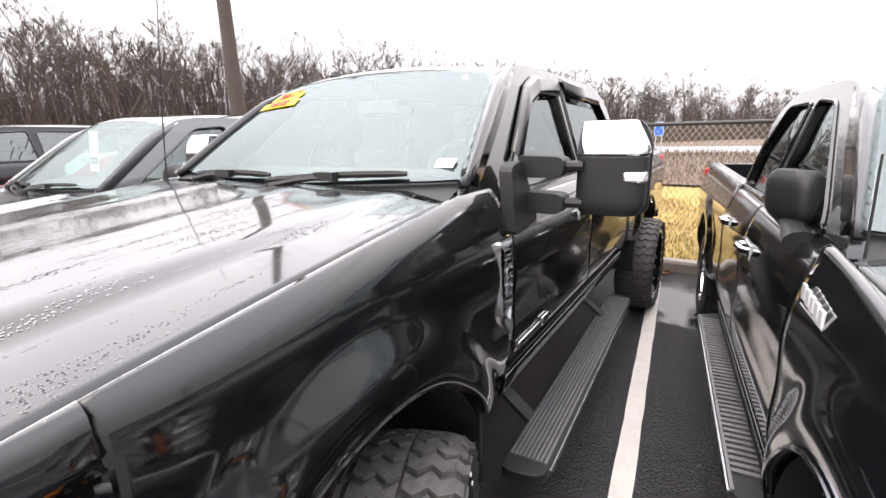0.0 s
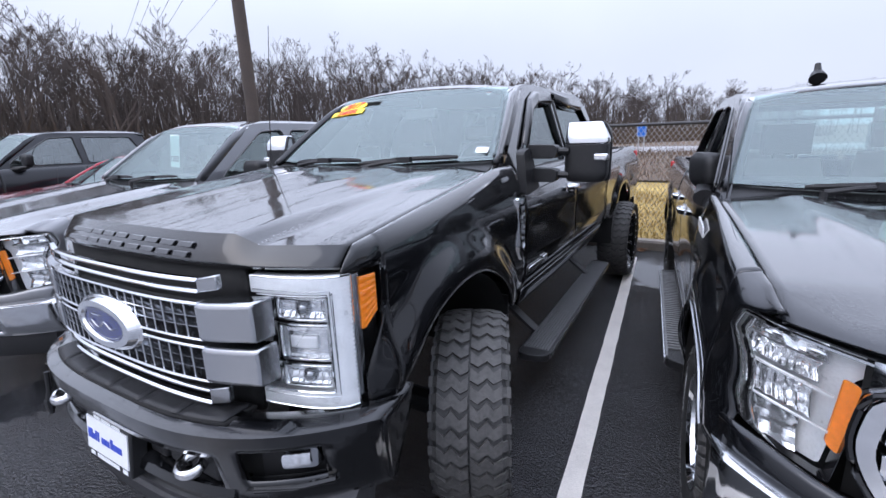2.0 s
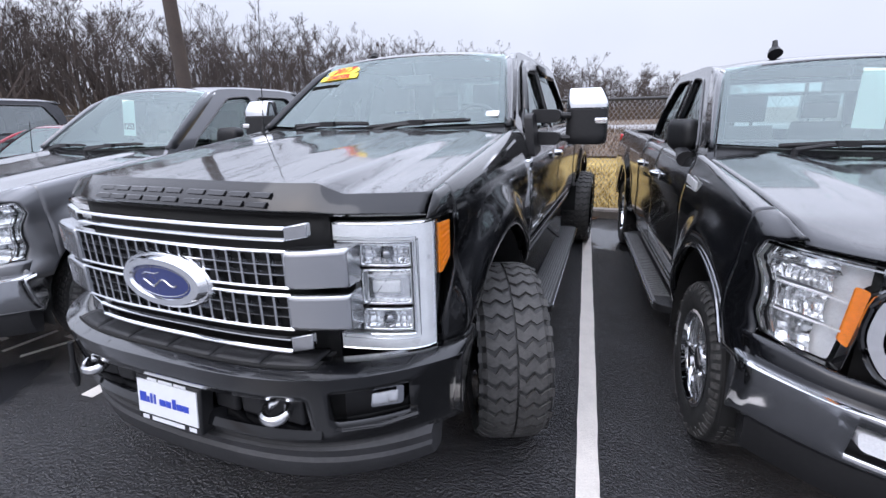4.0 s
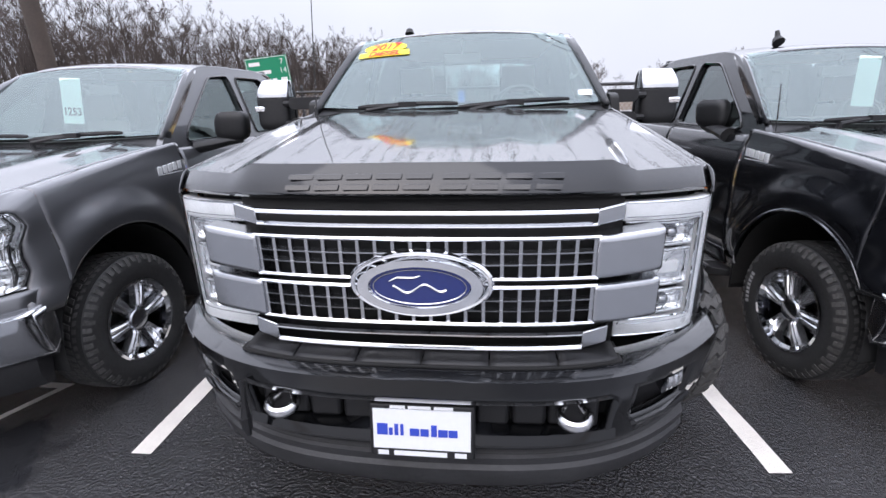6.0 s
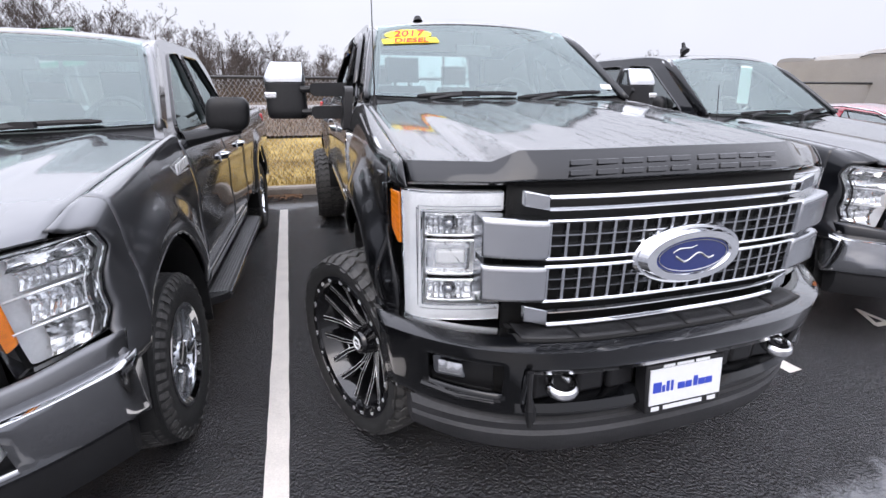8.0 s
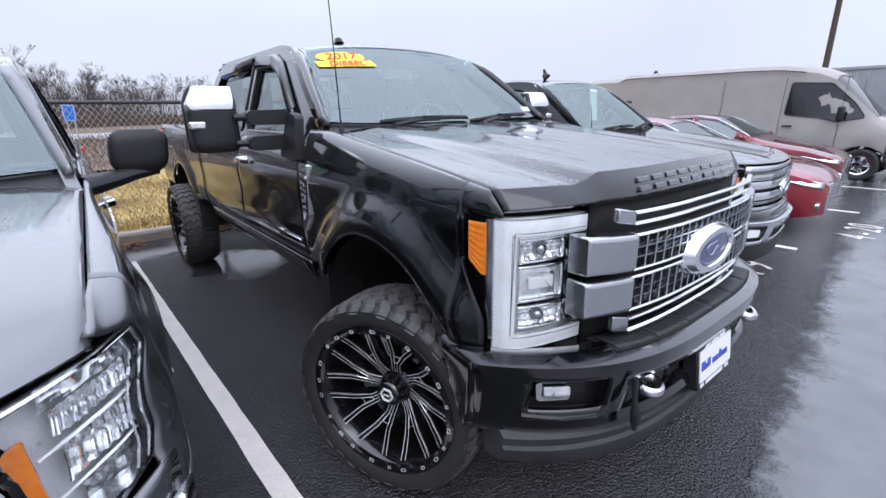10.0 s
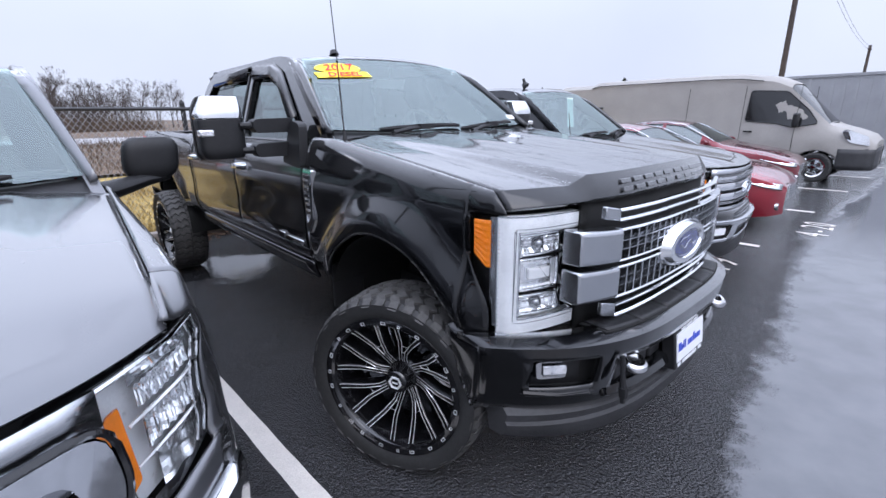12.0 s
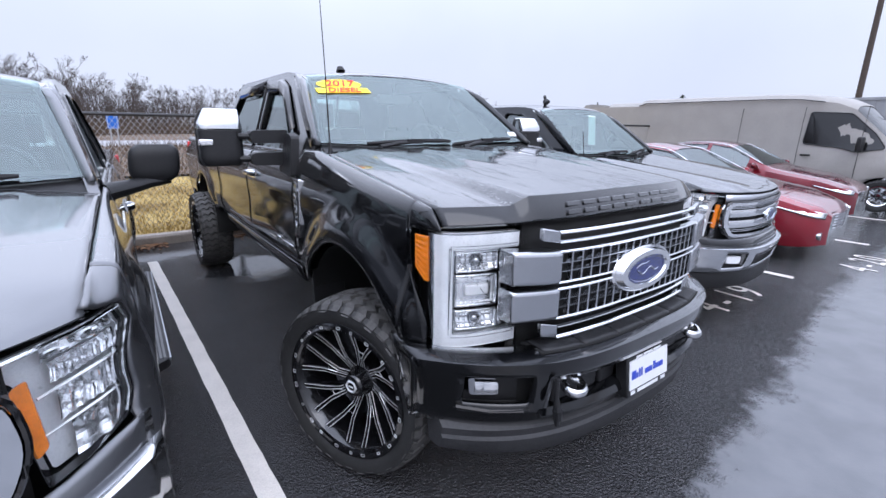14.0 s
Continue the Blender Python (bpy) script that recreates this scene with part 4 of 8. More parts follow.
def hero_headlamp(truck, s):
    """Upright lamp: a bright C-shaped frame round three stacked reflectors, amber marker at the side."""
    lamp = new("headlamp")
    lamp.parent = truck

    def at(q, z, back=0.0):
        x, y = lamp_at(q)
        n = min(q / 7, 1) * 0.9
        return (s * (x - back * n), y + back * (1 - 0.6 * n), z)

    def sheet(nm, q0, q1, z0, z1, mat, back=0.0, hole=None, solid=0.0, bevel=0.0, label="", nq=24, nz=12, qx=(), zx=(), wave=None, smooth=0.6, slant=None):
        bm = bmesh.new()
        grid(bm, line(q0, q1, nq, qx), line(z0, z1, nz, zx), (lambda q, z: at(q, z + (slant(q, z) if slant else 0.0), back + (wave(q, z) if wave else 0.0))), hole)
        return part(nm, bm, mat, lamp, label, solid=solid, bevel=bevel, smooth=smooth)
    sheet("housing", 0, 7, 0.830, 1.305, PLASTIC, 0.085, solid=0.01)
    sheet("light_bar", 0.25, 4.75, 0.835, 1.300, LAMP_WHITE, 0.0, lambda q, z: q < 3.35 and 0.893 < z < 1.240, 0.045, 0.010, "frosted white C-shaped light bar", qx=(3.35,), zx=(0.893, 1.240))
    # inner bright lip of the frame, and ridges in it
    bm = bmesh.new()
    for z in (0.897, 1.236):
        tube(bm, [at(q, z, -0.002) for q in line(0.3, 3.3, 10)], 0.004, 5)
    tube(bm, [at(3.32, z, -0.002) for z in line(0.897, 1.236, 10)], 0.004, 5)
    tube(bm, [at(q, 1.298, -0.001) for q in line(0.3, 4.7, 14)], 0.003, 5)
    tube(bm, [at(4.72, z, -0.001) for z in line(0.838, 1.298, 10)], 0.003, 5)
    tube(bm, [at(q, 0.838, -0.001) for q in line(0.3, 4.7, 14)], 0.003, 5)
    part("frame_lip", bm, CHROME, lamp)
    # groove that follows the frame, and the row of small optics behind it
    bm = bmesh.new()
    tube(bm, [at(q, 1.252, -0.0015) for q in line(0.35, 3.5, 10)] + [at(3.62, z, -0.0015) for z in line(1.245, 0.888, 12)] + [at(q, 0.880, -0.0015) for q in line(3.5, 0.35, 10)], 0.0016, 5)
    part("frame_groove", bm, SATIN, lamp)
    bm = bmesh.new()
    for z in line(0.87, 1.27, 26):
        p = Vector(at(4.62, z, -0.001))
        bmesh.ops.create_uvsphere(bm, u_segments=6, v_segments=4, radius=0.0035, matrix=Matrix.Translation(p))
    part("small_optic", bm, CHROME, lamp)
    for z0, z1, mt in ((1.145, 1.228, LAMP_CHROME), (1.005, 1.135, LAMP_WHITE), (0.905, 0.990, LAMP_CHROME)):
        sheet("module_frame", 1.05, 3.2, z0, z1, CHROME, 0.012, lambda q, z: 1.15 < q < 3.1 and z0 + 0.009 < z < z1 - 0.009, 0.03, 0.0, qx=(1.15, 3.1), zx=(z0 + 0.009, z1 - 0.009), nq=8, nz=3)
        mid, hh = (z0 + z1) / 2, (z1 - z0) / 2
        sheet("reflector", 0.75, 3.2, z0, z1, mt, 0.045, nq=26, nz=10, wave=lambda q, z: 0.004 * math.sin(q * 24) - 0.022 * ((z - mid) / hh) ** 2 + 0.002 * math.sin(z * 200), smooth=0.2)
        if mt is LAMP_CHROME:
            bm = bmesh.new()
            x, y, z = at(2.0, mid, 0.035)
            bmesh.ops.create_uvsphere(bm, u_segments=14, v_segments=8, radius=0.026, matrix=Matrix.Translation((x, y, z)))
            part("projector", bm, DARK_CHROME, lamp)
        else:
            for q0, q1, h, bk in ((1.25, 3.05, 0.052, 0.030), (1.45, 2.6, 0.022, 0.016)):
                sheet("light_guide", q0, q1, mid - h, mid + h, LAMP_CHROME if h > 0.03 else LAMP_WHITE, bk, None, 0.012, 0.005, "clear moulded light guide", nq=6, nz=4)
    sheet("side_reflector", 4.75, 5.25, 0.86, 1.295, DARK_CHROME, 0.015, nq=3)
    # amber side marker, cut to the fender's slanting edge
    sheet("side_marker", 5.25, 6.45, 1.100, 1.282, AMBER, 0.006, None, 0.012, 0.0, "amber side marker lens", nq=28, nz=28, wave=lambda q, z: 0.0013 * math.cos(z * 260), smooth=0.3, slant=lambda q, z: 0.055 * max(0, q - 5.55) * (1.282 - z) / 0.182)
    # clear cover
    sheet("lens", 0, 7, 0.832, 1.303, LENS, -0.012, lambda q, z: lamp_at(q)[1] > fender_edge(z), label="clear lamp cover", nq=30, nz=16).visible_shadow = False
    # fender round the lamp: beside it and over it
    bm = bmesh.new()

    def beside(u, z):
        y = lerp(fender_edge(z) - 0.004, 0.108, u)
        x = float(np.interp(y, [p[1] for p in LAMP_PLAN], [p[0] for p in LAMP_PLAN])) + 0.014
        return (s * lerp(x, side_x(HERO, 0.106, z), ss(u)), y, z)
    grid(bm, line(0, 1, 5), line(0.815, 1.30, 20), beside)
    part("fender_front", bm, BLACK_PAINT, lamp.parent, solid=0.018)
    bm = bmesh.new()

    def hood_front_z(y):
        d = min(max((y + 0.050) / HERO["lip_lean"], 0.0), 1.0)
        return lerp(1.318, hero_hood_z(1.0, max(y, 0.010)), d ** (0.85 / 1.12))

    def over(q, k):
        x, y = lamp_at(q)
        w = (q - 4.2) / 2.8
        yt = lerp(-0.048, 0.108, w)
        top = Vector((hero_hood_edge(yt)[0] - 0.001, yt, hood_front_z(yt)))
        foot = Vector((x + 0.008, y - 0.010, 1.307))
        foot.x = lerp(foot.x, side_x(HERO, 0.106, 1.30), ss((q - 5.5) / 1.5))
        a = k / 6 * math.pi / 2
        c, sn = 1 - math.cos(a), math.sin(a)
        p = Vector((lerp(foot.x, top.x, c), lerp(foot.y, top.y, c), lerp(foot.z, top.z, sn)))
        # run out into the fender's own section
        xe, ze = hero_hood_edge(0.108)
        zc = ze - HERO["roll"]
        xc = side_x(HERO, 0.108, zc)
        sect = [(side_x(HERO, 0.108, 1.307), 1.307), (side_x(HERO, 0.108, 1.335), 1.335), (xc, zc), (lerp(xc, xe, 0.09), lerp(zc, ze, 0.5)), (lerp(xc, xe, 0.26), lerp(zc, ze, 0.8)), (lerp(xc, xe, 0.6), lerp(zc, ze, 0.94)), (xe, ze)][k]
        p = lerp(p, Vector((sect[0], 0.104, sect[1])), ss((w - 0.35) / 0.65))
        return (s * p.x, p.y, p.z)
    grid(bm, line(4.2, 7.0, 18), list(range(7)), over)
    part("fender_brow", bm, BLACK_PAINT, lamp.parent, solid=0.010)


def bump_y(x):
    return -0.435 + 0.40 * (abs(x) / 1.03) ** 3.4


def hero_bumper(truck):
    b = new("front_bumper")
    b.parent = truck
    # painted shell: openings for plate, hooks and fog lamps go through it
    vs = [0.0, 0.12, 0.30, 0.36, 0.40, 0.46, 0.52, 0.60, 0.66, 0.72, 0.80, 0.86, 0.92, 1.0]

    def shell(x, v):
        # v: 0 inner edge of the top step, 0.3 front edge, 1 lower edge
        if v <= 0.30:
            t = v / 0.30
            return (x, bump_y(x) + 0.12 * (1 - t) - 0.012 * math.sin(math.pi * t), lerp(0.838, 0.812, t * t))
        t = (v - 0.30) / 0.70
        z = lerp(0.800, 0.490, t)
        cut = 0.045 * ss(t) + 0.02 * ss((t - 0.8) / 0.2)
        return (x * (1 - 0.03 * t), bump_y(x) + cut, z + 0.02 * (abs(x) / 1.03) ** 4 * t)

    def hole(x, v):
        a = abs(x)
        if a < 0.60 and 0.46 < v < 0.86:
            return True
        return 0.675 < a < 0.90 and 0.40 < v < 0.72
    xs = line(-1.035, 1.035, 60, (-0.60, 0.60, -0.675, 0.675, -0.90, 0.90))
    bm = bmesh.new()
    grid(bm, xs, vs, shell, hole)
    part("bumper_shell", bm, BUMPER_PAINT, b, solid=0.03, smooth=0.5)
    for s in (-1, 1):
        bm = bmesh.new()
        grid(bm, line(0, 1, 8), vs[2:], lambda t, v: (s * (1.035 - 0.015 * t - 0.03 * (v - 0.3)), lerp(shell(s * 1.035, v)[1], 0.165, t), shell(s * 1.035, v)[2] + 0.02 * t + 0.15 * t * max(0, v - 0.4) / 0.6))
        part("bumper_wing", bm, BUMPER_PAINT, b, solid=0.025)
        bm = bmesh.new()
        grid(bm, line(0, 1, 8), [0, 0.5, 1], lambda t, v: (s * lerp(1.035 - 0.015 * t, 0.90, v), lerp(bump_y(1.035), 0.175, t) + 0.01 * v, 0.815 + 0.02 * t + 0.02 * v))
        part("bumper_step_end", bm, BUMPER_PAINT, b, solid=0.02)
        # fog lamp pocket
        bm = bmesh.new()
        grid(bm, line(0.67, 0.905, 4), line(0.56, 0.78, 4), lambda x, z: (s * x, bump_y(x) + 0.10, z))
        for zz in (0.60, 0.765):
            grid(bm, line(0.67, 0.905, 4), line(0, 1, 2), lambda x, v: (s * x, bump_y(x) + lerp(0.02, 0.10, v), zz))
        part("fog_pocket", bm, PLASTIC, b)
        bm = bmesh.new()
        fx = 0.825
        plate(bm, rounded([(fx - 0.050, 0.672), (fx + 0.042, 0.668), (fx + 0.046, 0.740), (fx - 0.038, 0.745)], 0.012), lambda u, v, d: (s * u, bump_y(u) + 0.035 + d, v), depth=0.05)
        fog = part("fog_lamp", bm, DARK_CHROME, b, "clear fog lamp in a chrome bowl", smooth=0.3)
        bm = bmesh.new()
        grid(bm, line(fx - 0.036, fx + 0.034, 8), line(0.682, 0.732, 5), lambda x, z: (s * x, bump_y(x) + 0.03 + 0.008 * math.sin(x * 300) * 0.3 - 0.012 * (1 - ((z - 0.71) / 0.04) ** 2), z))
        part("fog_lens", bm, LAMP_CHROME, fog)
        # lower bright trim of the pocket
        bm = bmesh.new()
        tube(bm, [(s * x, bump_y(x) + 0.035, z) for x, z in ((0.685, 0.592), (0.80, 0.596), (0.905, 0.612))], 0.011, 6)
        part("pocket_trim", bm, GLOSS_BLACK, b)
        # tow hook with its mount
        bm = bmesh.new()
        box(bm, s * 0.40, s * 0.56, bump_y(0.5) + 0.06, bump_y(0.5) + 0.10, 0.60, 0.765)
        part("hook_mount", bm, PLASTIC, b, bevel=0.012)
        hk = []
        cx, cy, cz = 0.475, bump_y(0.475) + 0.03, 0.668
        for a in line(-0.25 * math.pi, 1.25 * math.pi, 14):
            hk.append((s * cx + 0.044 * math.cos(a), cy - 0.038 * math.sin(a), cz - 0.012 * math.sin(a)))
        bm = bmesh.new()
        tube(bm, [(hk[0][0], hk[0][1] + 0.06, hk[0][2] + 0.02)] + hk + [(hk[-1][0], hk[-1][1] + 0.06, hk[-1][2] + 0.02)], 0.0175, 10, flat=1.15)
        part("tow_hook", bm, HOOK_STEEL, b, "bright steel tow hook")
    # step pad: broad plastic panels with open joints, behind a raised painted rim
    bm = bmesh.new()
    grid(bm, line(-0.62, 0.62, 30), line(0, 1, 3), lambda x, v: (x, bump_y(x) + lerp(0.165, 0.045, v), 0.836))
    pad = part("step_pad", bm, HOLLOW_SHADE, b, "black plastic step pad in panels", solid=0.010)
    cuts = [-0.61, -0.42, -0.21, 0.0, 0.21, 0.42, 0.61]
    for x0, x1 in zip(cuts, cuts[1:]):
        bm = bmesh.new()
        grid(bm, line(x0 + 0.003, x1 - 0.003, 6), line(0, 1, 5), lambda x, v: (x, bump_y(x) + lerp(0.160, 0.050, v), 0.846 - 0.006 * v ** 4))
        part("pad_panel", bm, PLASTIC, pad, solid=0.008)
    # middle opening: near-black sheet as its painted shade, cross bar, lower lip, small uprights
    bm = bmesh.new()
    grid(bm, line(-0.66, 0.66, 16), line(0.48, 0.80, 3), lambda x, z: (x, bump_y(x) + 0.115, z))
    part("opening_back", bm, HOLLOW_SHADE, b)
    bm = bmesh.new()
    sweep_x(bm, line(-0.62, 0.62, 30), [(-0.10, 0.555), (-0.035, 0.548), (-0.028, 0.560), (-0.040, 0.590), (-0.075, lambda x: 0.600 + 0.012 * ss((0.3 - abs(x)) / 0.1)), (-0.11, 0.600)], bump_y)
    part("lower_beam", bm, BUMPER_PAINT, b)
    for x in (-0.34, -0.22, 0.22, 0.34):
        bm = bmesh.new()
        box(bm, x - 0.055, x + 0.055, bump_y(x) + 0.075, bump_y(x) + 0.11, 0.60, 0.755)
        part("opening_block", bm, PLASTIC, b, bevel=0.015)
    # air dam below
    bm = bmesh.new()
    sweep_x(bm, line(-0.93, 0.93, 40), [(-0.07, lambda x: 0.500 + 0.02 * abs(x) ** 3), (-0.045, 0.49), (-0.055, 0.455), (-0.045, 0.440), (-0.060, lambda x: 0.365 + 0.04 * abs(x) ** 3), (-0.075, lambda x: 0.348 + 0.04 * abs(x) ** 3), (-0.14, lambda x: 0.345 + 0.04 * abs(x) ** 3), (-0.16, 0.48)], lambda x: bump_y(x) - 0.0 + 0.02 * abs(x))
    part("air_dam", bm, GREY_PLASTIC, b, "weathered grey plastic air dam")
    # plate holder with a dealer's plate, its writing as bars
    pl = new("plate_holder")
    pl.parent = b
    tilt = Matrix.Translation((0, -0.415, 0.618)) @ Matrix.Rotation(radians(-7), 4, "X")
    bm = bmesh.new()
    box(bm, -0.168, 0.168, -0.012, 0.05, -0.095, 0.092, tilt)
    part("plate_frame", bm, PLASTIC, pl, bevel=0.008)
    bm = bmesh.new()
    box(bm, -0.155, 0.155, -0.0165, -0.012, -0.060, 0.076, tilt)
    part("plate", bm, WHITE_CARD, pl, "white dealer plate", smooth=0)
    xs0 = [(-0.125, 0.034), (-0.098, 0.012), (-0.080, 0.012), (-0.062, 0.010), (-0.022, 0.030), (0.010, 0.026), (0.040, 0.018), (0.068, 0.030), (0.100, 0.028)]
    for k, (x, w) in enumerate(xs0):
        hh = 0.030 if k in (0, 2, 3, 6) else 0.019
        bm = bmesh.new()
        box(bm, x - w / 2, x + w / 2, -0.0185, -0.0165, -0.012, -0.012 + hh * 1.3, tilt)
        part("plate_writing", bm, BLUE_INK, pl, smooth=0)
    for x0, x1, z0, z1 in ((-0.10, -0.052, 0.078, 0.088), (-0.042, 0.03, 0.078, 0.088), (0.04, 0.10, 0.078, 0.088), (-0.142, -0.108, -0.086, -0.070), (-0.09, 0.08, -0.086, -0.070), (0.105, 0.142, -0.086, -0.070)):
        bm = bmesh.new()
        box(bm, x0, x1, -0.0135, -0.012, z0, z1, tilt)
        part("frame_writing", bm, WHITE_CARD, pl, smooth=0)

    # hitch pin hanging from the hook mount on one side
    bm = bmesh.new()
    tube(bm, [(-0.60, -0.385, 0.75), (-0.602, -0.392, 0.67), (-0.60, -0.40, 0.615)], [0.011, 0.009, 0.017], 8)
    tube(bm, [(-0.60, -0.40, 0.62), (-0.598, -0.402, 0.575)], [0.020, 0.017], 8)
    tube(bm, [(-0.60, -0.40, 0.575), (-0.598, -0.402, 0.55)], [0.012, 0.010], 8)
    part("trailer_plug", bm, PLASTIC, b, "hanging black connector plug")


def tow_mirror(P, truck, s):
    """Telescoping mirror: sail, two arms, tall head with a bright cap, lamp and glass."""
    mi = new("side_mirror")
    mi.parent = truck
    bm = bmesh.new()
    plate(bm, rounded([(1.40, 1.375), (1.42, 1.62), (1.53, 1.64), (1.63, 1.40)], 0.03), lambda y, z, d: (s * (0.985 - 0.12 * (z - 1.4)) + s * (0.02 - d), y, z), depth=0.05)
    part("sail", bm, PLASTIC, mi, smooth=0.3)
    # the two heads are drawn out and folded a little differently
    cx, cy = (1.325, 1.66) if s < 0 else (1.275, 1.64)
    for z, ya in ((1.615, cy - 0.06), (1.480, cy - 0.055)):
        bm = bmesh.new()
        plate(bm, rounded([(0.955, -0.042), (cx - 0.165, -0.040), (cx - 0.145, -0.018), (cx - 0.145, 0.022), (cx - 0.165, 0.036), (0.955, 0.040)], 0.01, 2), lambda x, v, d: (s * x, ya - 0.045 + d, z + v), depth=0.09)
        part("arm_socket", bm, PLASTIC, mi, bevel=0.010, smooth=0.4)
        bm = bmesh.new()
        tube(bm, [(s * (cx - 0.16), ya, z), (s * (cx - 0.09), ya + 0.01, z)], 0.020, 8)
        part("arm", bm, PLASTIC, mi)

    def shape(u, v):
        # u round the head in plan, v upward; chamfered above, rounded below
        z = lerp(1.440, 1.772, v)
        up, low = max(0, (v - 0.70) / 0.30), max(0, (0.16 - v) / 0.16)
        c, sn = math.cos(u), math.sin(u)
        e = 0.42
        x = 0.120 * math.copysign(abs(c) ** e, c)
        x *= (1 - (0.40 if c > 0 else 0.10) * up ** 1.3 - 0.18 * low ** 2)
        y = 0.075 * math.copysign(abs(sn) ** e, sn) * (1 - 0.45 * up ** 2 * (sn < 0) - 0.12 * up ** 2 - 0.2 * low ** 2)
        if sn < 0:
            y *= 1.0 - 0.22 * abs(c)
        return Vector((s * (cx + x), cy + y + 0.02 * v, z))

    us = line(0, 2 * math.pi, 36)
    for nm, v0, v1, mt, lb in (("mirror_shell", 0.0, 0.64, PLASTIC, ""), ("mirror_cap", 0.64, 1.0, CHROME, "polished chrome mirror cap")):
        bm = bmesh.new()
        grow = Vector((0.003, 0.003, 0.0)) if mt is CHROME else Vector()
        grid(bm, us, line(v0, v1, 10), lambda u, v: shape(u, v) + Vector((s * grow.x * math.cos(u), grow.y * math.sin(u), 0)))
        for vv in (v0, v1):
            bm.faces.new([bm.verts.new(shape(u, vv) + Vector((s * grow.x * math.cos(u), grow.y * math.sin(u), 0))) for u in us[:-1]])
        bmesh.ops.remove_doubles(bm, verts=bm.verts, dist=0.0005)
        part(nm, bm, mt, mi, lb, smooth=0.7, bevel=0.006)
    # rear rim of the head, glass in it
    bm = bmesh.new()
    plate(bm, rounded([(-0.124, 1.432), (0.122, 1.436), (0.122, 1.70), (0.085, 1.775), (-0.110, 1.775), (-0.124, 1.70)], 0.03), lambda x, z, d: (s * (cx + x), cy + 0.088 - d, z), depth=0.03)
    part("mirror_rim", bm, PLASTIC, mi, smooth=0.4)
    bm = bmesh.new()
    box(bm, s * (cx + 0.050), s * (cx + 0.124), cy - 0.066, cy + 0.0, 1.560, 1.598)
    part("signal_lamp", bm, LAMP_CHROME, mi, "clear signal lamp", bevel=0.008)
    bm = bmesh.new()
    box(bm, s * (cx - 0.095), s * (cx + 0.095), cy + 0.088, cy + 0.094, 1.46, 1.75)
    part("mirror_glass", bm, CHROME, mi)


def hero_truck():
    T = thing("pickup_truck", "lifted wet black heavy-duty pickup truck with chrome grille", "pickup truck", m=pose(0, -0.1, 0, 0, 0, 1.2) @ pose(0, 0.1, 0))
    P = HERO
    body_sides(P, T, BLACK_PAINT)
    hood(P, T, BLACK_PAINT)
    # raised marks across the hood's front edge: slanted plain bars in pairs
    for k in range(9):
        x = -0.378 + 0.0945 * k + (0.008 if k > 4 else -0.010)
        w, h, th = 0.040, 0.0225, 0.0150
        yy = hero_lip_y(abs(x) / 0.92)
        slant = 0.30

        def on_nose(u, v, d):
            z = 1.382 - 0.005 * (x / 0.5) ** 2 + v
            t = min(max((z - 1.330) / 0.098, 0.0), 1.0) ** (1 / 0.85)
            return (x + u + slant * v, yy + 0.058 * t ** 1.12 - 0.0080 + d, z)
        bm = bmesh.new()
        for v0 in (-h, h - th):
            plate(bm, rounded([(-w, v0), (w, v0), (w, v0 + th), (-w, v0 + th)], 0.003, 2), on_nose, depth=0.016)
        part("raised_mark", bm, BLACK_PAINT, T, "raised mark pressed in the hood", bevel=0.0015, smooth=0.2)
    screen = cabin(P, T, BLACK_PAINT)
    wiper(screen, -0.62, 0.02, T)
    wiper(screen, 0.10, 0.78, T)
    hero_grille(T)
    for s in (-1, 1):
        hero_headlamp(T, s)
        tow_mirror(P, T, s)
    hero_bumper(T)
    wheels(P, T, "directional", 24)
    for s in (-1, 1):
        # fender vent: bright frame with a ladder of bars
        v = new("fender_vent")
        v.parent = T
        bm = bmesh.new()
        fr = rounded([(1.292, 1.372), (1.395, 1.378), (1.387, 1.02), (1.362, 1.00), (1.302, 1.09)], 0.012)
        inn = rounded([(1.310, 1.352), (1.380, 1.357), (1.373, 1.06), (1.322, 1.105)], 0.01)
        plate(bm, fr, lambda y, z, d: (s * (side_x(P, y, z) + 0.016 - d), y, z), (inn,), 0.018)
        part("vent_frame", bm, CHROME, v, smooth=0.2)
        for k in range(7):
            bm = bmesh.new()
            z = 1.330 - k * 0.034
            yc = 1.346 + k * 0.001
            x0 = side_x(P, yc, z) + 0.002
            box(bm, s * x0, s * (x0 + 0.012), yc - 0.026, yc + 0.024, z - 0.008, z + 0.008)
            part("vent_bar", bm, CHROME if k % 2 == 0 else DARK_CHROME, v, smooth=0)
        bm = bmesh.new()
        plate(bm, fr, lambda y, z, d: (s * (side_x(P, y, z) + 0.004), y, z))
        part("vent_back", bm, GLOSS_BLACK, v, smooth=0)
        # door badge: bright strip
        bm = bmesh.new()
        xs = side_x(P, 1.5, 0.93) + 0.002
        box(bm, s * xs, s * (xs + 0.010), 1.46, 1.70, 0.905, 0.935)
        box(bm, s * xs, s * (xs + 0.012), 1.72, 1.80, 0.90, 0.945)
        part("door_badge", bm, CHROME, T, "chrome door badge", bevel=0.004)
        # body moulding at the foot of the doors
        bm = bmesh.new()
        tube(bm, [(s * (side_x(P, y, 0.86) + 0.004), y, 0.868) for y in line(1.40, 3.38, 12)], 0.012, 6, flat=1.5)
        part("door_moulding", bm, GLOSS_BLACK, T)
        # mud flap behind the front wheel
        bm = bmesh.new()
        box(bm, s * 0.80, s * 1.0, 1.135, 1.15, 0.60, 0.86)
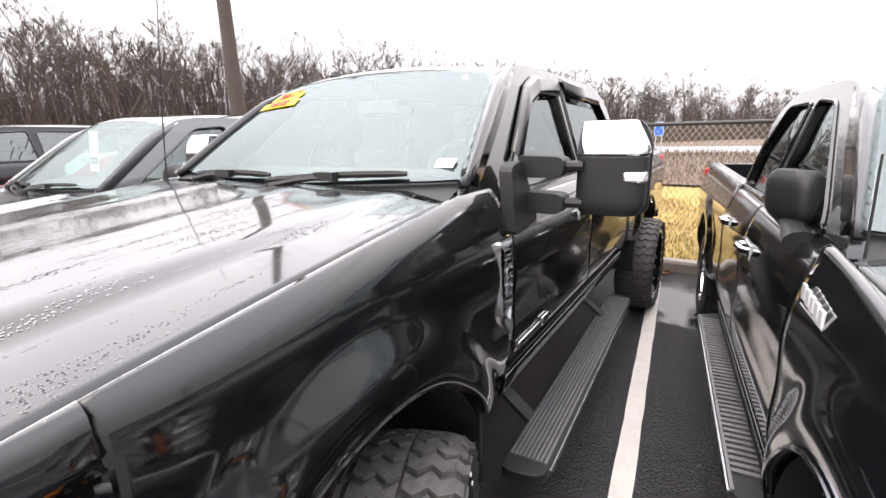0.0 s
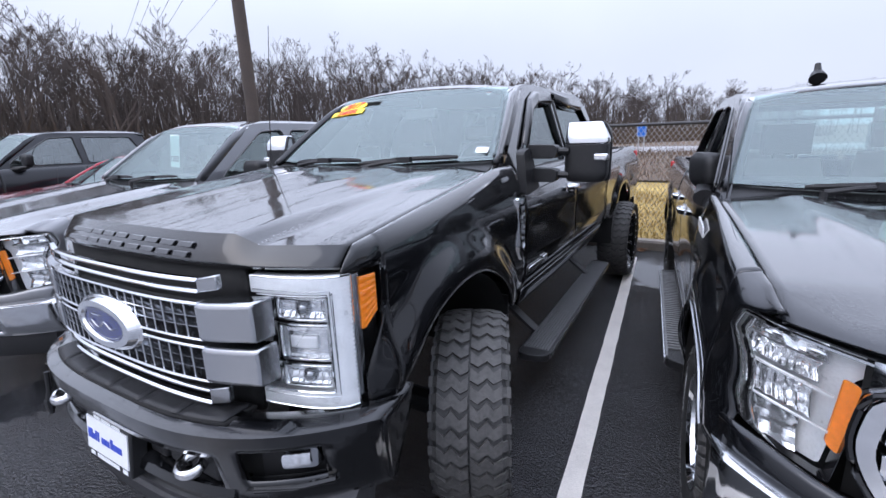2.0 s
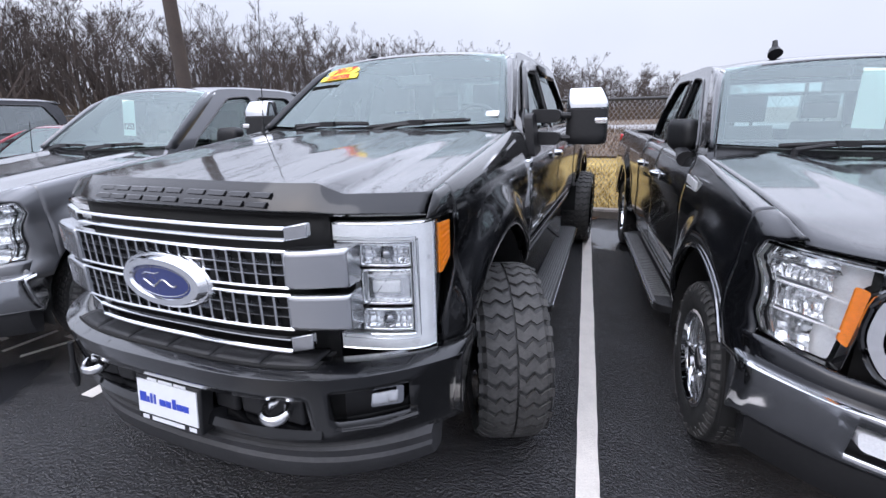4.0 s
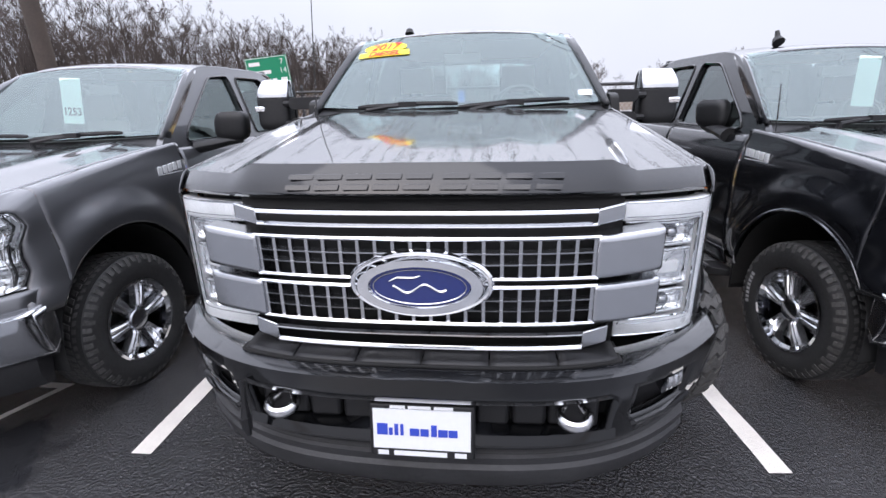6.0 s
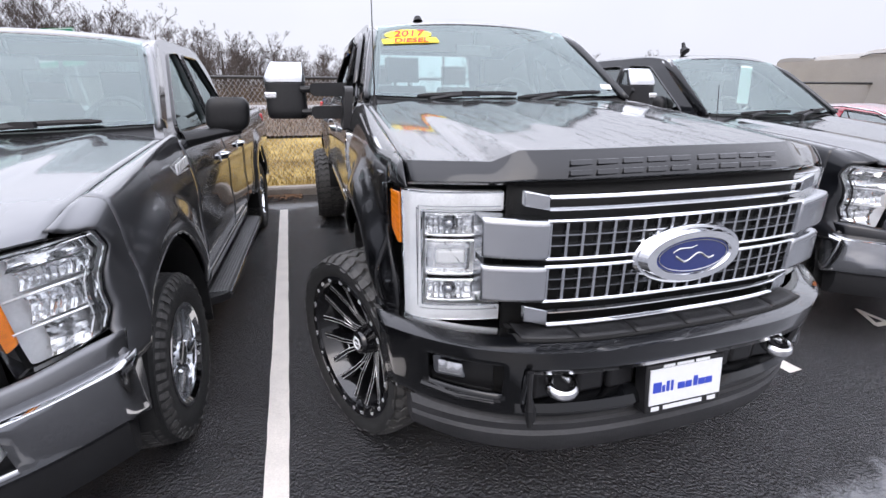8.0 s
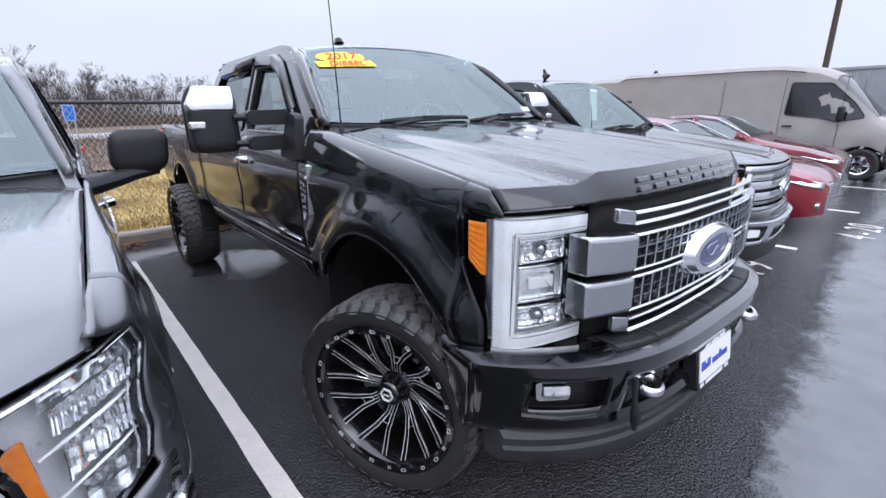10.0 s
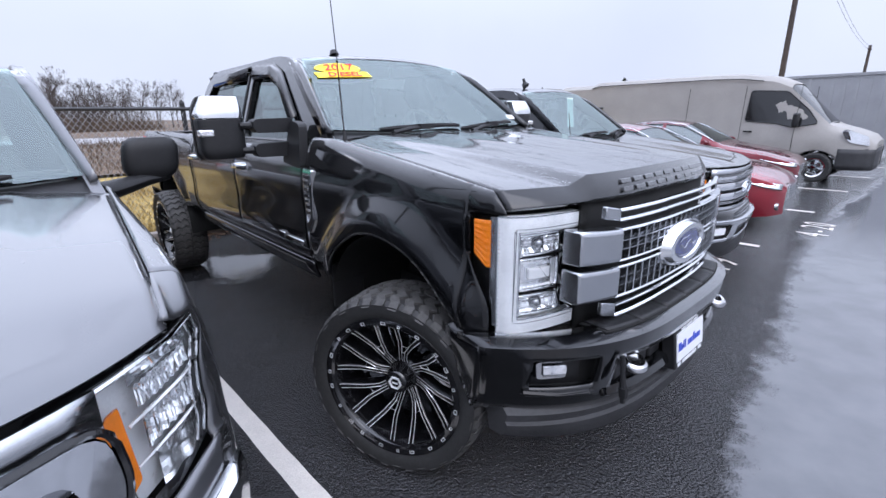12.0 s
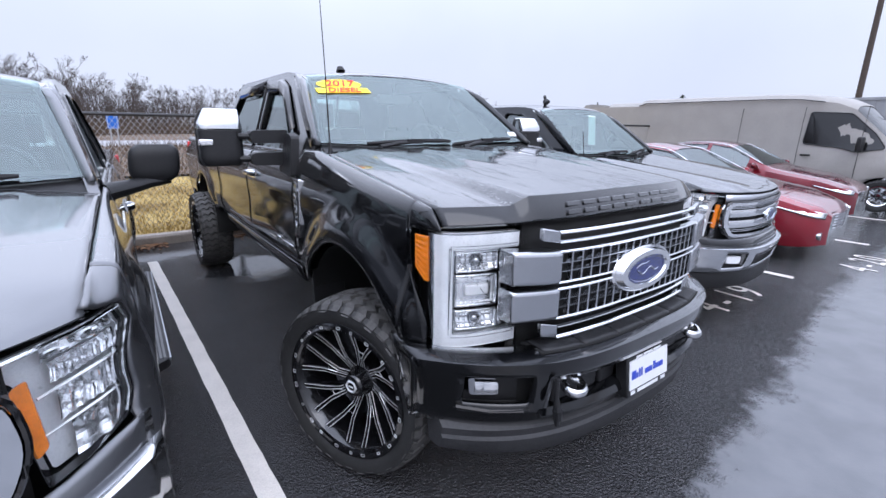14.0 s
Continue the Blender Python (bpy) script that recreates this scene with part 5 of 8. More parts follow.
        part("splash_guard", bm, PLASTIC, T, bevel=0.005)
    # lowered running board on the driver's side
    bd = new("running_board")
    bd.parent = T
    bm = bmesh.new()
    outline = rounded([(0.955, 1.36), (1.150, 1.40), (1.07, 3.70), (0.90, 3.72)], 0.07)
    plate(bm, outline, lambda x, y, d: (x, y, 0.405 - d), depth=0.045)
    part("board", bm, PLASTIC, bd, bevel=0.008, smooth=0.3)
    bm = bmesh.new()
    for k in range(9):
        x = 0.975 + k * 0.0185
        box(bm, x - 0.0055, x + 0.0055, 1.44, 3.62, 0.405, 0.412, Matrix.Translation((0, 1.44, 0)) @ Matrix.Rotation(radians(1.7), 4, "Z") @ Matrix.Translation((0, -1.44, 0)))
    part("board_rib", bm, BOARD_RIB, bd, smooth=0)
    bm = bmesh.new()
    tube(bm, [(1.150, 1.46, 0.392), (1.074, 3.64, 0.392)], 0.010, 6)
    part("board_trim", bm, SATIN, bd)
    for y in (1.75, 3.2):
        bm = bmesh.new()
        box(bm, 0.60, 0.98, y - 0.04, y + 0.04, 0.365, 0.385, Matrix.Translation((0.98, 0, 0.34)) @ Matrix.Rotation(radians(38), 4, "Y") @ Matrix.Translation((-0.98, 0, -0.34)))
        part("board_arm", bm, PLASTIC, bd)
    # roof antenna fin, whip antenna, windscreen stickers
    bm = bmesh.new()
    tube(bm, [(-0.39, 1.99, 2.075), (-0.39, 2.0, 2.105)], [0.035, 0.022], 10)
    part("roof_antenna", bm, PLASTIC, T)
    bm = bmesh.new()
    tube(bm, [(-0.84, 1.17, 1.56), (-0.83, 1.21, 2.0), (-0.82, 1.27, 2.5)], [0.004, 0.003, 0.002], 5)
    tube(bm, [(-0.84, 1.165, 1.53), (-0.84, 1.167, 1.59)], [0.016, 0.006], 8)
    part("whip_antenna", bm, PLASTIC, T)
    # sticker in the corner of the windscreen: oval over a band
    def on_screen(u, v, lift):
        q = Vector(screen(-0.705 + u / 0.745, 0.765 + v / 0.745))
        du = Vector(screen(-0.69 + u / 0.745, 0.765 + v / 0.745)) - q
        dv = Vector(screen(-0.705 + u / 0.745, 0.775 + v / 0.745)) - q
        return q + du.cross(dv).normalized() * lift
    st = new("windshield_sticker")
    st.parent = T
    bm = bmesh.new()
    grid(bm, line(0, 2 * math.pi, 48), [0.001, 0.35, 0.7, 1.0], lambda a, r: on_screen(0.158 * r * math.cos(a) - 0.012, 0.045 + 0.060 * r * math.sin(a), 0.004))
    part("sticker_oval", bm, YELLOW, st, "yellow vinyl sticker", smooth=0.6)
    bm = bmesh.new()
    grid(bm, line(-0.172, 0.188, 14), line(0, 1, 4), lambda u, v: on_screen(u - 0.016 * v, -0.066 + 0.062 * v + 0.045 * u, 0.006))
    part("sticker_band", bm, YELLOW, st, "yellow vinyl sticker", smooth=0.6)
    for nm, word, size, u0, v0, turn, lift in (("sticker_year", "2017", 0.105, -0.012, 0.048, 2, 0.007), ("sticker_word", "DIESEL", 0.074, 0.004, -0.036, 2.6, 0.009)):
        org = on_screen(u0, v0, lift)
        ux = (on_screen(u0 + 0.12, v0, lift) - on_screen(u0 - 0.12, v0, lift)).normalized()
        nz = ux.cross(on_screen(u0, v0 + 0.03, lift) - on_screen(u0, v0 - 0.03, lift)).normalized()
        up = nz.cross(ux)
        M4 = Matrix(((ux.x, up.x, nz.x, org.x), (ux.y, up.y, nz.y, org.y), (ux.z, up.z, nz.z, org.z), (0, 0, 0, 1)))
        text_part(nm, word, size, M4 @ Matrix.Rotation(radians(turn), 4, "Z"), RED_INK, st, shear=0.15, squash=0.95 if size > 0.1 else 1.05, bold=0.0015)
    bm = bmesh.new()
    box(bm, 0.72, 0.80, 1.33, 1.333, 1.615, 1.660, )
    bmesh.ops.transform(bm, matrix=Matrix.Translation((0.79, 1.33, 1.64)) @ Matrix.Rotation(radians(-48), 4, "X") @ Matrix.Translation((-0.79, -1.33, -1.64)), verts=bm.verts)
    part("paper_note", bm, WHITE_CARD, T, smooth=0)
    bm = bmesh.new()
    p = Vector(screen(0.83, 0.89))
    box(bm, p.x - 0.015, p.x + 0.015, p.y + 0.010, p.y + 0.012, p.z - 0.010, p.z + 0.012)
    part("inspection_sticker", bm, WHITE_CARD, T, smooth=0)
    return T


# ---- half-ton pickups at either side ----
def ht_face(x):
    return -0.285 + 0.42 * (abs(x) / 0.97) ** 3.0


def ht_lip_y(u):
    return ht_face(0.853 * u) + 0.014


HT_EDGE = [(-0.3, 1.170), (0.0, 1.205), (0.16, 1.256), (0.5, 1.305), (0.9, 1.352), (1.25, 1.385)]


def ht_hood_z(u, y):
    t = min(max((y + 0.2) / 1.42, 0), 1)
    mid = lerp(1.215, 1.415, t ** 0.85)
    edge = curve_at(HT_EDGE, y)
    k = lerp(0.52, 0.68, t)
    if u < k:
        return mid - 0.014 * ss((k - u) / 0.30)
    q = (u - k) / (1 - k)
    return lerp(mid, edge, 0.42 * min(q / 0.24, 1.0) + 0.58 * q ** 1.3)


def ht_warp(p, y):
    k = lerp(0.52, 0.68, min(max((y + 0.2) / 1.42, 0), 1))
    return p / 0.6 * k if p < 0.6 else lerp(k, 1.0, (p - 0.6) / 0.4)


def ht_hood_edge(y):
    t = min(max(y / 1.2, 0), 1)
    return (lerp(0.865, 0.905, t), ht_hood_z(1.0, y))


def half_ton_params(**kw):
    P = dict(half=0.985, sill=0.55, belt=1.33, rail=1.37, nose=0.04, nose_y=0.25, flare=0.036, axles=(0.64, 4.32), arch_r=0.50, arch_z=0.46, arch_h=0.53, roll=0.035, lip_lean=0.12, lip_pow=1.3,
             seams=(1.31, 2.36, 3.14, 3.19, 5.48), handle_z=1.15, handle_mat=CHROME, sill_mat=GREY_PAINT, rear_bumper_mat=CHROME, side_glass=TINTED,
             hood_edge=ht_hood_edge, hood_z=ht_hood_z, warp=ht_warp, lip_y=ht_lip_y, lip_z=lambda u: 1.156 + 0.026 * u, cowl_y=1.23,
             a_base=(0.84, 1.27, 1.44), a_top=(0.690, 1.845, 1.885), roof_rear=(3.12, 1.925), visors=False,
             wheel_r=0.402, rim_r=0.245, tyre_w=0.275, lug=0.006, blocks=56, track=0.845)
    P.update(kw)
    return P


HT_LAMP = [(0.60, 1.150), (0.74, 1.163), (0.85, 1.172), (0.932, 1.182), (0.951, 1.115), (0.928, 1.03), (0.923, 0.97), (0.929, 0.90), (0.912, 0.835), (0.82, 0.800), (0.735, 0.785), (0.728, 0.84), (0.715, 0.96), (0.702, 1.06), (0.66, 1.110), (0.60, 1.115)]
HT_EDGE_X = [(0.70, 0.955), (0.80, 0.930), (0.835, 0.916), (0.90, 0.932), (0.97, 0.927), (1.03, 0.931), (1.115, 0.954), (1.182, 0.935)]


def ht_lamp_y(x):
    return ht_face(x) + 0.025 + 0.55 * max(0, x - 0.86) ** 1.2


def ht_front(P, T, mat, grille="frame"):
    """Grille, lamps, bumper and valance of a half-ton truck."""
    g = new("grille")
    g.parent = T
    # near-black sheet that paints the shade behind the grille
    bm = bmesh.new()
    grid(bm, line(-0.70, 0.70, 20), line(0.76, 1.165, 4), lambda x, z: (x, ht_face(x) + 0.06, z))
    part("backing", bm, HOLLOW_SHADE, g, solid=0.02)
    outer = rounded([(-0.702, 1.095), (0.702, 1.095), (0.722, 0.93), (0.66, 0.800), (-0.66, 0.800), (-0.722, 0.93)], 0.06)
    inner = rounded([(-0.672, 1.072), (0.672, 1.072), (0.690, 0.93), (0.635, 0.823), (-0.635, 0.823), (-0.690, 0.93)], 0.05)

    if grille == "frame":
        inner = rounded([(-0.640, 1.045), (0.640, 1.045), (0.655, 0.93), (0.610, 0.850), (-0.610, 0.850), (-0.655, 0.93)], 0.05)

    def dense(pl):
        out = []
        for i, p in enumerate(pl):
            q = pl[(i + 1) % len(pl)]
            n = max(1, int(abs(q[0] - p[0]) / 0.09))
            out += [(lerp(p[0], q[0], k / n), lerp(p[1], q[1], k / n)) for k in range(n)]
        return out
    bm = bmesh.new()
    plate(bm, dense(outer), lambda x, z, d: (x, ht_face(x) - 0.02 + d, z), (dense(inner),), 0.05)
    part("grille_frame", bm, CHROME, g, "chrome grille surround", smooth=0.4, bevel=0.006)
    bm = bmesh.new()
    lip = [(x * 1.012, 0.947 + (z - 0.947) * 1.05, 0) for x, z in dense(outer)]
    tube(bm, [(x, ht_face(x) - 0.012, z) for x, z, q in lip + lip[:1]], 0.009, 6, False)
    part("grille_seal", bm, GLOSS_BLACK, g)
    bm = bmesh.new()
    grid(bm, line(-0.705, 0.705, 24), line(0, 1, 2), lambda x, v: (x, ht_face(x) + 0.004, lerp(1.085, 1.150 + 0.02 * abs(x), v)))
    part("upper_strip", bm, SATIN, g, solid=0.01)
    for z, h in ((1.004, 0.074), (0.912, 0.074)) if grille == "bars" else ((1.025, 0.050), (0.925, 0.050)):
        bm = bmesh.new()
        sweep_x(bm, line(-0.672, 0.672, 24), [(-0.02, z - h / 2), (0.012, z - h / 2 + 0.006), (0.018, z), (0.012, z + h / 2 - 0.006), (-0.02, z + h / 2)], ht_face)
        part("grille_bar", bm, CHROME if grille == "bars" else DARK_CHROME, g)
    bm = bmesh.new()
    for z in (0.875, 0.975, 1.075):
        sweep_x(bm, line(-0.66, 0.66, 16), [(-0.02, z - 0.006), (0.0, z - 0.004), (0.0, z + 0.004), (-0.02, z + 0.006)], ht_face)
    for k in range(30):
        x = -0.645 + k * 1.29 / 29
        box(bm, x - 0.003, x + 0.003, ht_face(x) + 0.005, ht_face(x) + 0.03, 0.85, 1.10)
    part("mesh", bm, PLASTIC, g)
    if grille == "bars":
        for z in (1.062, 1.050, 0.864, 0.850):
            bm = bmesh.new()
            sweep_x(bm, line(-0.665, 0.665, 20), [(-0.01, z - 0.0035), (0.012, z - 0.003), (0.012, z + 0.003), (-0.01, z + 0.0035)], ht_face)
            part("thin_bar", bm, CHROME, g)
    bm = bmesh.new()
    ring = [(0.140 * math.cos(2 * math.pi * k / 32), 0.952 + 0.058 * math.sin(2 * math.pi * k / 32)) for k in range(32)]
    ring2 = [(0.118 * math.cos(2 * math.pi * k / 32), 0.952 + 0.045 * math.sin(2 * math.pi * k / 32)) for k in range(32)]
    plate(bm, ring, lambda x, z, d: (x, ht_face(0) - 0.035 + d, z), (ring2,), 0.03)
    bd = part("badge_ring", bm, CHROME, g, smooth=0.3)
    bm = bmesh.new()
    plate(bm, ring2, lambda x, z, d: (x, ht_face(0) - 0.028 + d, z))
    part("badge_field", bm, EMBLEM_BLUE, bd, "blue oval field", smooth=0)
    for s in (-1, 1):
        lamp = new("headlamp")
        lamp.parent = T

        ly = ht_lamp_y
        outl = rounded(HT_LAMP, 0.014, 3)
        bm = bmesh.new()
        plate(bm, outl, lambda x, z, d: (s * x, ly(x) + 0.075 + d, z), depth=0.02)
        part("housing", bm, LAMP_WHITE, lamp, smooth=0.3)
        bm = bmesh.new()
        big = [(lerp(0.80, x, 1.022), lerp(0.97, z, 1.022)) for x, z in outl]
        plate(bm, big, lambda x, z, d: (s * x, ly(x) - 0.004 + d, z), (outl,), 0.05)
        part("lamp_edge", bm, GLOSS_BLACK, lamp, smooth=0.3)
        bm = bmesh.new()
        plate(bm, outl, lambda x, z, d: (s * x, ly(x) - 0.006, z))
        part("lens", bm, LENS, lamp, "clear lamp cover", smooth=0.5).visible_shadow = False
        # stacked reflectors, ribbed and faceted by turns, with pale lines between
        rows = ((1.112, 1.168, 95, LAMP_CHROME, 0.76), (1.048, 1.106, 420, LAMP_CHROME, 0.77), (0.940, 1.030, 300, LAMP_CHROME, 0.775), (0.812, 0.925, 110, LAMP_CHROME, 0.79))
        for z0, z1, rib, mt, xi in rows:
            bm = bmesh.new()
            grid(bm, line(xi, 0.905, 36), line(z0, z1, 10), lambda x, z: (s * x, ly(x) + 0.048 - 0.0055 * math.sin(x * rib) + 0.003 * math.sin(z * 150 + x * 60) - 0.020 * (2 * (z - z0) / (z1 - z0) - 1) ** 2, z + 0.10 * (x - 0.83)))
            part("reflector", bm, mt, lamp, smooth=0.15)
        for z0, r in ((1.036, 0.005), (0.932, 0.004)):
            bm = bmesh.new()
            tube(bm, [(s * x, ly(x) + 0.012, z0 + 0.10 * (x - 0.83) - 0.5 * (x - 0.83) ** 2) for x in line(0.745, 0.905, 10)], r, 5)
            part("reflector_bar", bm, LAMP_WHITE, lamp)
        bm = bmesh.new()
        tube(bm, [(s * x, ly(x) + 0.004, curve_at(HT_LAMP[:4], x) - 0.012) for x in line(0.62, 0.925, 12)], 0.006, 5)
        part("upper_rim", bm, CHROME, lamp)
        for d in (0.012, 0.026, 0.036):
            bm = bmesh.new()
            tube(bm, [(s * (curve_at(HT_EDGE_X, z) - d), ly(curve_at(HT_EDGE_X, z) - d) + 0.004, z) for z in line(0.845, 1.165, 20)], 0.0035 if d != 0.026 else 0.006, 5)
            part("outer_line", bm, LAMP_CHROME if d != 0.026 else GLOSS_BLACK, lamp)
        bm = bmesh.new()
        plate(bm, rounded([(0.704, 1.074), (0.734, 1.082), (0.738, 1.02), (0.748, 0.887), (0.724, 0.868), (0.716, 0.95)], 0.010, 3), lambda x, z, d: (s * x, ly(x) + 0.012 + d, z), depth=0.010)
        part("turn_signal", bm, AMBER, lamp, "amber turn signal", smooth=0.3)
    # nose panel between lamps and bumper
    bm = bmesh.new()
    grid(bm, line(-0.965, 0.965, 40), line(0, 1, 5), lambda x, v: (x, ht_face(x) - 0.015 - 0.03 * math.sin(math.pi * v * 0.8) + 0.05 * max(0, abs(x) - 0.84), lerp(0.792, 0.690, v) + 0.03 * ss((abs(x) - 0.72) / 0.2) * (1 - v)))
    part("nose_panel", bm, mat, T, solid=0.02)
    for s in (-1, 1):
        bm = bmesh.new()

        def corner(u, k):
            # from the lamp's edge back to the fender; the last rows wrap over the lamp to the hood
            if k <= 14:
                z = lerp(0.70, 1.176, k / 14)
                xs0 = curve_at(HT_EDGE_X, z)
                foot = Vector((xs0 + 0.003, lerp(ht_lamp_y(xs0), 0.06, ss((0.85 - z) / 0.1)), z))
                ye = min(0.256, 0.64 - 0.5 * math.sqrt(max(0, 1 - ((z - 0.46) / 0.53) ** 2)))
                zc = curve_at([(0.70, 0.70), (1.0, 1.0), (1.176, ht_hood_edge(0.256)[1] - 0.035)], z)
                end = Vector((side_x(P, ye, zc), ye, zc))
            else:
                t = (k - 14) / 5
                x = lerp(0.938, 0.862, t)
                foot = Vector((x, ht_lamp_y(x) - 0.007, curve_at(HT_LAMP[:4], x) + 0.003))
                xe, ze = ht_hood_edge(0.256)
                x0, z0 = side_x(P, 0.256, ze - 0.035), ze - 0.035
                fx, fz = ((0.0, 0.0), (0.09, 0.50), (0.26, 0.80), (0.55, 0.93), (0.8, 0.985), (1.0, 1.0))[k - 14]
                end = Vector((lerp(x0, xe, fx), 0.256, lerp(z0, ze, fz)))
            w = ss(min(1, (k - 9) / 5)) if k > 9 else 0.0
            p = Vector((lerp(foot.x, end.x, u ** 0.6), lerp(foot.y, end.y, u), lerp(foot.z, end.z, lerp(u, u ** 0.75, w))))
            if k > 14:
                t = (k - 14) / 5
                xe, ze = ht_hood_edge(p.y)
                p.x, p.z = lerp(p.x, xe, t ** 3), lerp(p.z, max(ze, foot.z), t ** 3)
            return (s * p.x, p.y, p.z)
        grid(bm, line(0, 1, 12), list(range(20)), corner)
        part("fender_nose", bm, mat, T, solid=0.02)
    # bumper
    b = new("front_bumper")
    b.parent = T
    by = lambda x: -0.385 + 0.42 * (abs(x) / 0.99) ** 3.0
    vs = [0, 0.1, 0.25, 0.40, 0.62, 0.8, 0.92, 1.0]

    def shell(x, v):
        return (x, by(x) + 0.02 * (2 * v - 1) ** 4 + 0.055 * v + (0.05 if v == 0 else 0), lerp(0.715, 0.475, v) + 0.035 * (abs(x) / 0.99) ** 2 * (1 - 0.6 * v))
    xs = line(-0.985, 0.985, 44, (-0.40, 0.40, -0.50, 0.50, -0.72, 0.72))
    bm = bmesh.new()
    grid(bm, xs, vs, shell, lambda x, v: (0.50 < abs(x) < 0.72 and 0.25 < v < 0.80) or (abs(x) < 0.40 and 0.40 < v < 0.80))
    part("bumper_shell", bm, BUMPER_CHROME, b, "chrome front bumper", solid=0.02)
    for s in (-1, 1):
        bm = bmesh.new()
        grid(bm, line(0, 1, 6), vs[1:], lambda t, v: (s * (0.985 - 0.01 * t), lerp(shell(0.985, v)[1], 0.16, t), shell(0.985, v)[2] + 0.01 * t + 0.06 * t * v))
        part("bumper_wing", bm, BUMPER_CHROME, b, solid=0.02)
        bm = bmesh.new()
        grid(bm, line(0.47, 0.75, 4), line(0.50, 0.70, 3), lambda x, z: (s * x, by(x) + 0.09, z))
        part("fog_pocket", bm, PLASTIC, b)
        bm = bmesh.new()
        plate(bm, rounded([(0.58, 0.575), (0.70, 0.580), (0.71, 0.645), (0.57, 0.640)], 0.02), lambda x, z, d: (s * x, by(x) + 0.03 + d, z), depth=0.05)
        part("fog_lamp", bm, LAMP_WHITE, b, "clear fog lamp", smooth=0.3)
    bm = bmesh.new()
    grid(bm, line(-0.42, 0.42, 10), line(0.48, 0.68, 3), lambda x, z: (x, by(x) + 0.08, z))
    part("plate_recess", bm, PLASTIC, b)
    bm = bmesh.new()
    sweep_x(bm, line(-0.93, 0.93, 40), [(-0.06, 0.50), (-0.055, 0.42), (-0.075, 0.345), (-0.11, 0.34), (-0.14, 0.50)], lambda x: by(x) + 0.02 * abs(x))
    part("valance", bm, PLASTIC, T, "black plastic front valance")


def small_mirror(P, T, s, cap, fold=0.0):
    mi = new("side_mirror")
    mi.parent = T
    xb = side_x(P, 1.35, P["belt"]) - 0.02
    z0 = P["belt"] + 0.02
    bm = bmesh.new()
    tube(bm, [(s * (xb - 0.01), 1.52, z0 - 0.02), (s * (xb + 0.09), 1.57, z0 - 0.005), (s * (xb + 0.20), 1.62, z0 + 0.015), (s * (xb + 0.30), 1.64, z0 + 0.02)], [0.062, 0.052, 0.042, 0.025], 12, flat=0.8)
    part("mirror_arm", bm, PLASTIC, mi)

    def shape(u, v):
        c, sn = math.cos(u), math.sin(u)
        k = 1 - 0.30 * abs(2 * v - 1) ** 4
        x = 0.125 * k * math.copysign(abs(c) ** 0.5, c)
        y = 0.075 * k * math.copysign(abs(sn) ** 0.5, sn) * (1 if sn < 0 else 0.5)
        return (s * (xb + 0.225 + x + 0.02 * v), 1.65 + y, z0 + 0.02 + 0.20 * v)
    bm = bmesh.new()
    us = line(0, 2 * math.pi, 28)
    grid(bm, us, line(0, 1, 10), shape)
    for v in (0, 1):
        bm.faces.new([bm.verts.new(shape(u, v)) for u in us[:-1]])
    bmesh.ops.remove_doubles(bm, verts=bm.verts, dist=0.0005)
    part("mirror_shell", bm, cap, mi, smooth=0.9)
    bm = bmesh.new()
    box(bm, s * (xb + 0.13), s * (xb + 0.33), 1.692, 1.697, z0 + 0.05, z0 + 0.20)
    part("mirror_glass", bm, CHROME, mi)
    if fold:
        mi.matrix_basis = Matrix.Translation((s * xb, 1.54, 0)) @ Matrix.Rotation(radians(fold), 4, "Z") @ Matrix.Translation((-s * xb, -1.54, 0))
    return mi


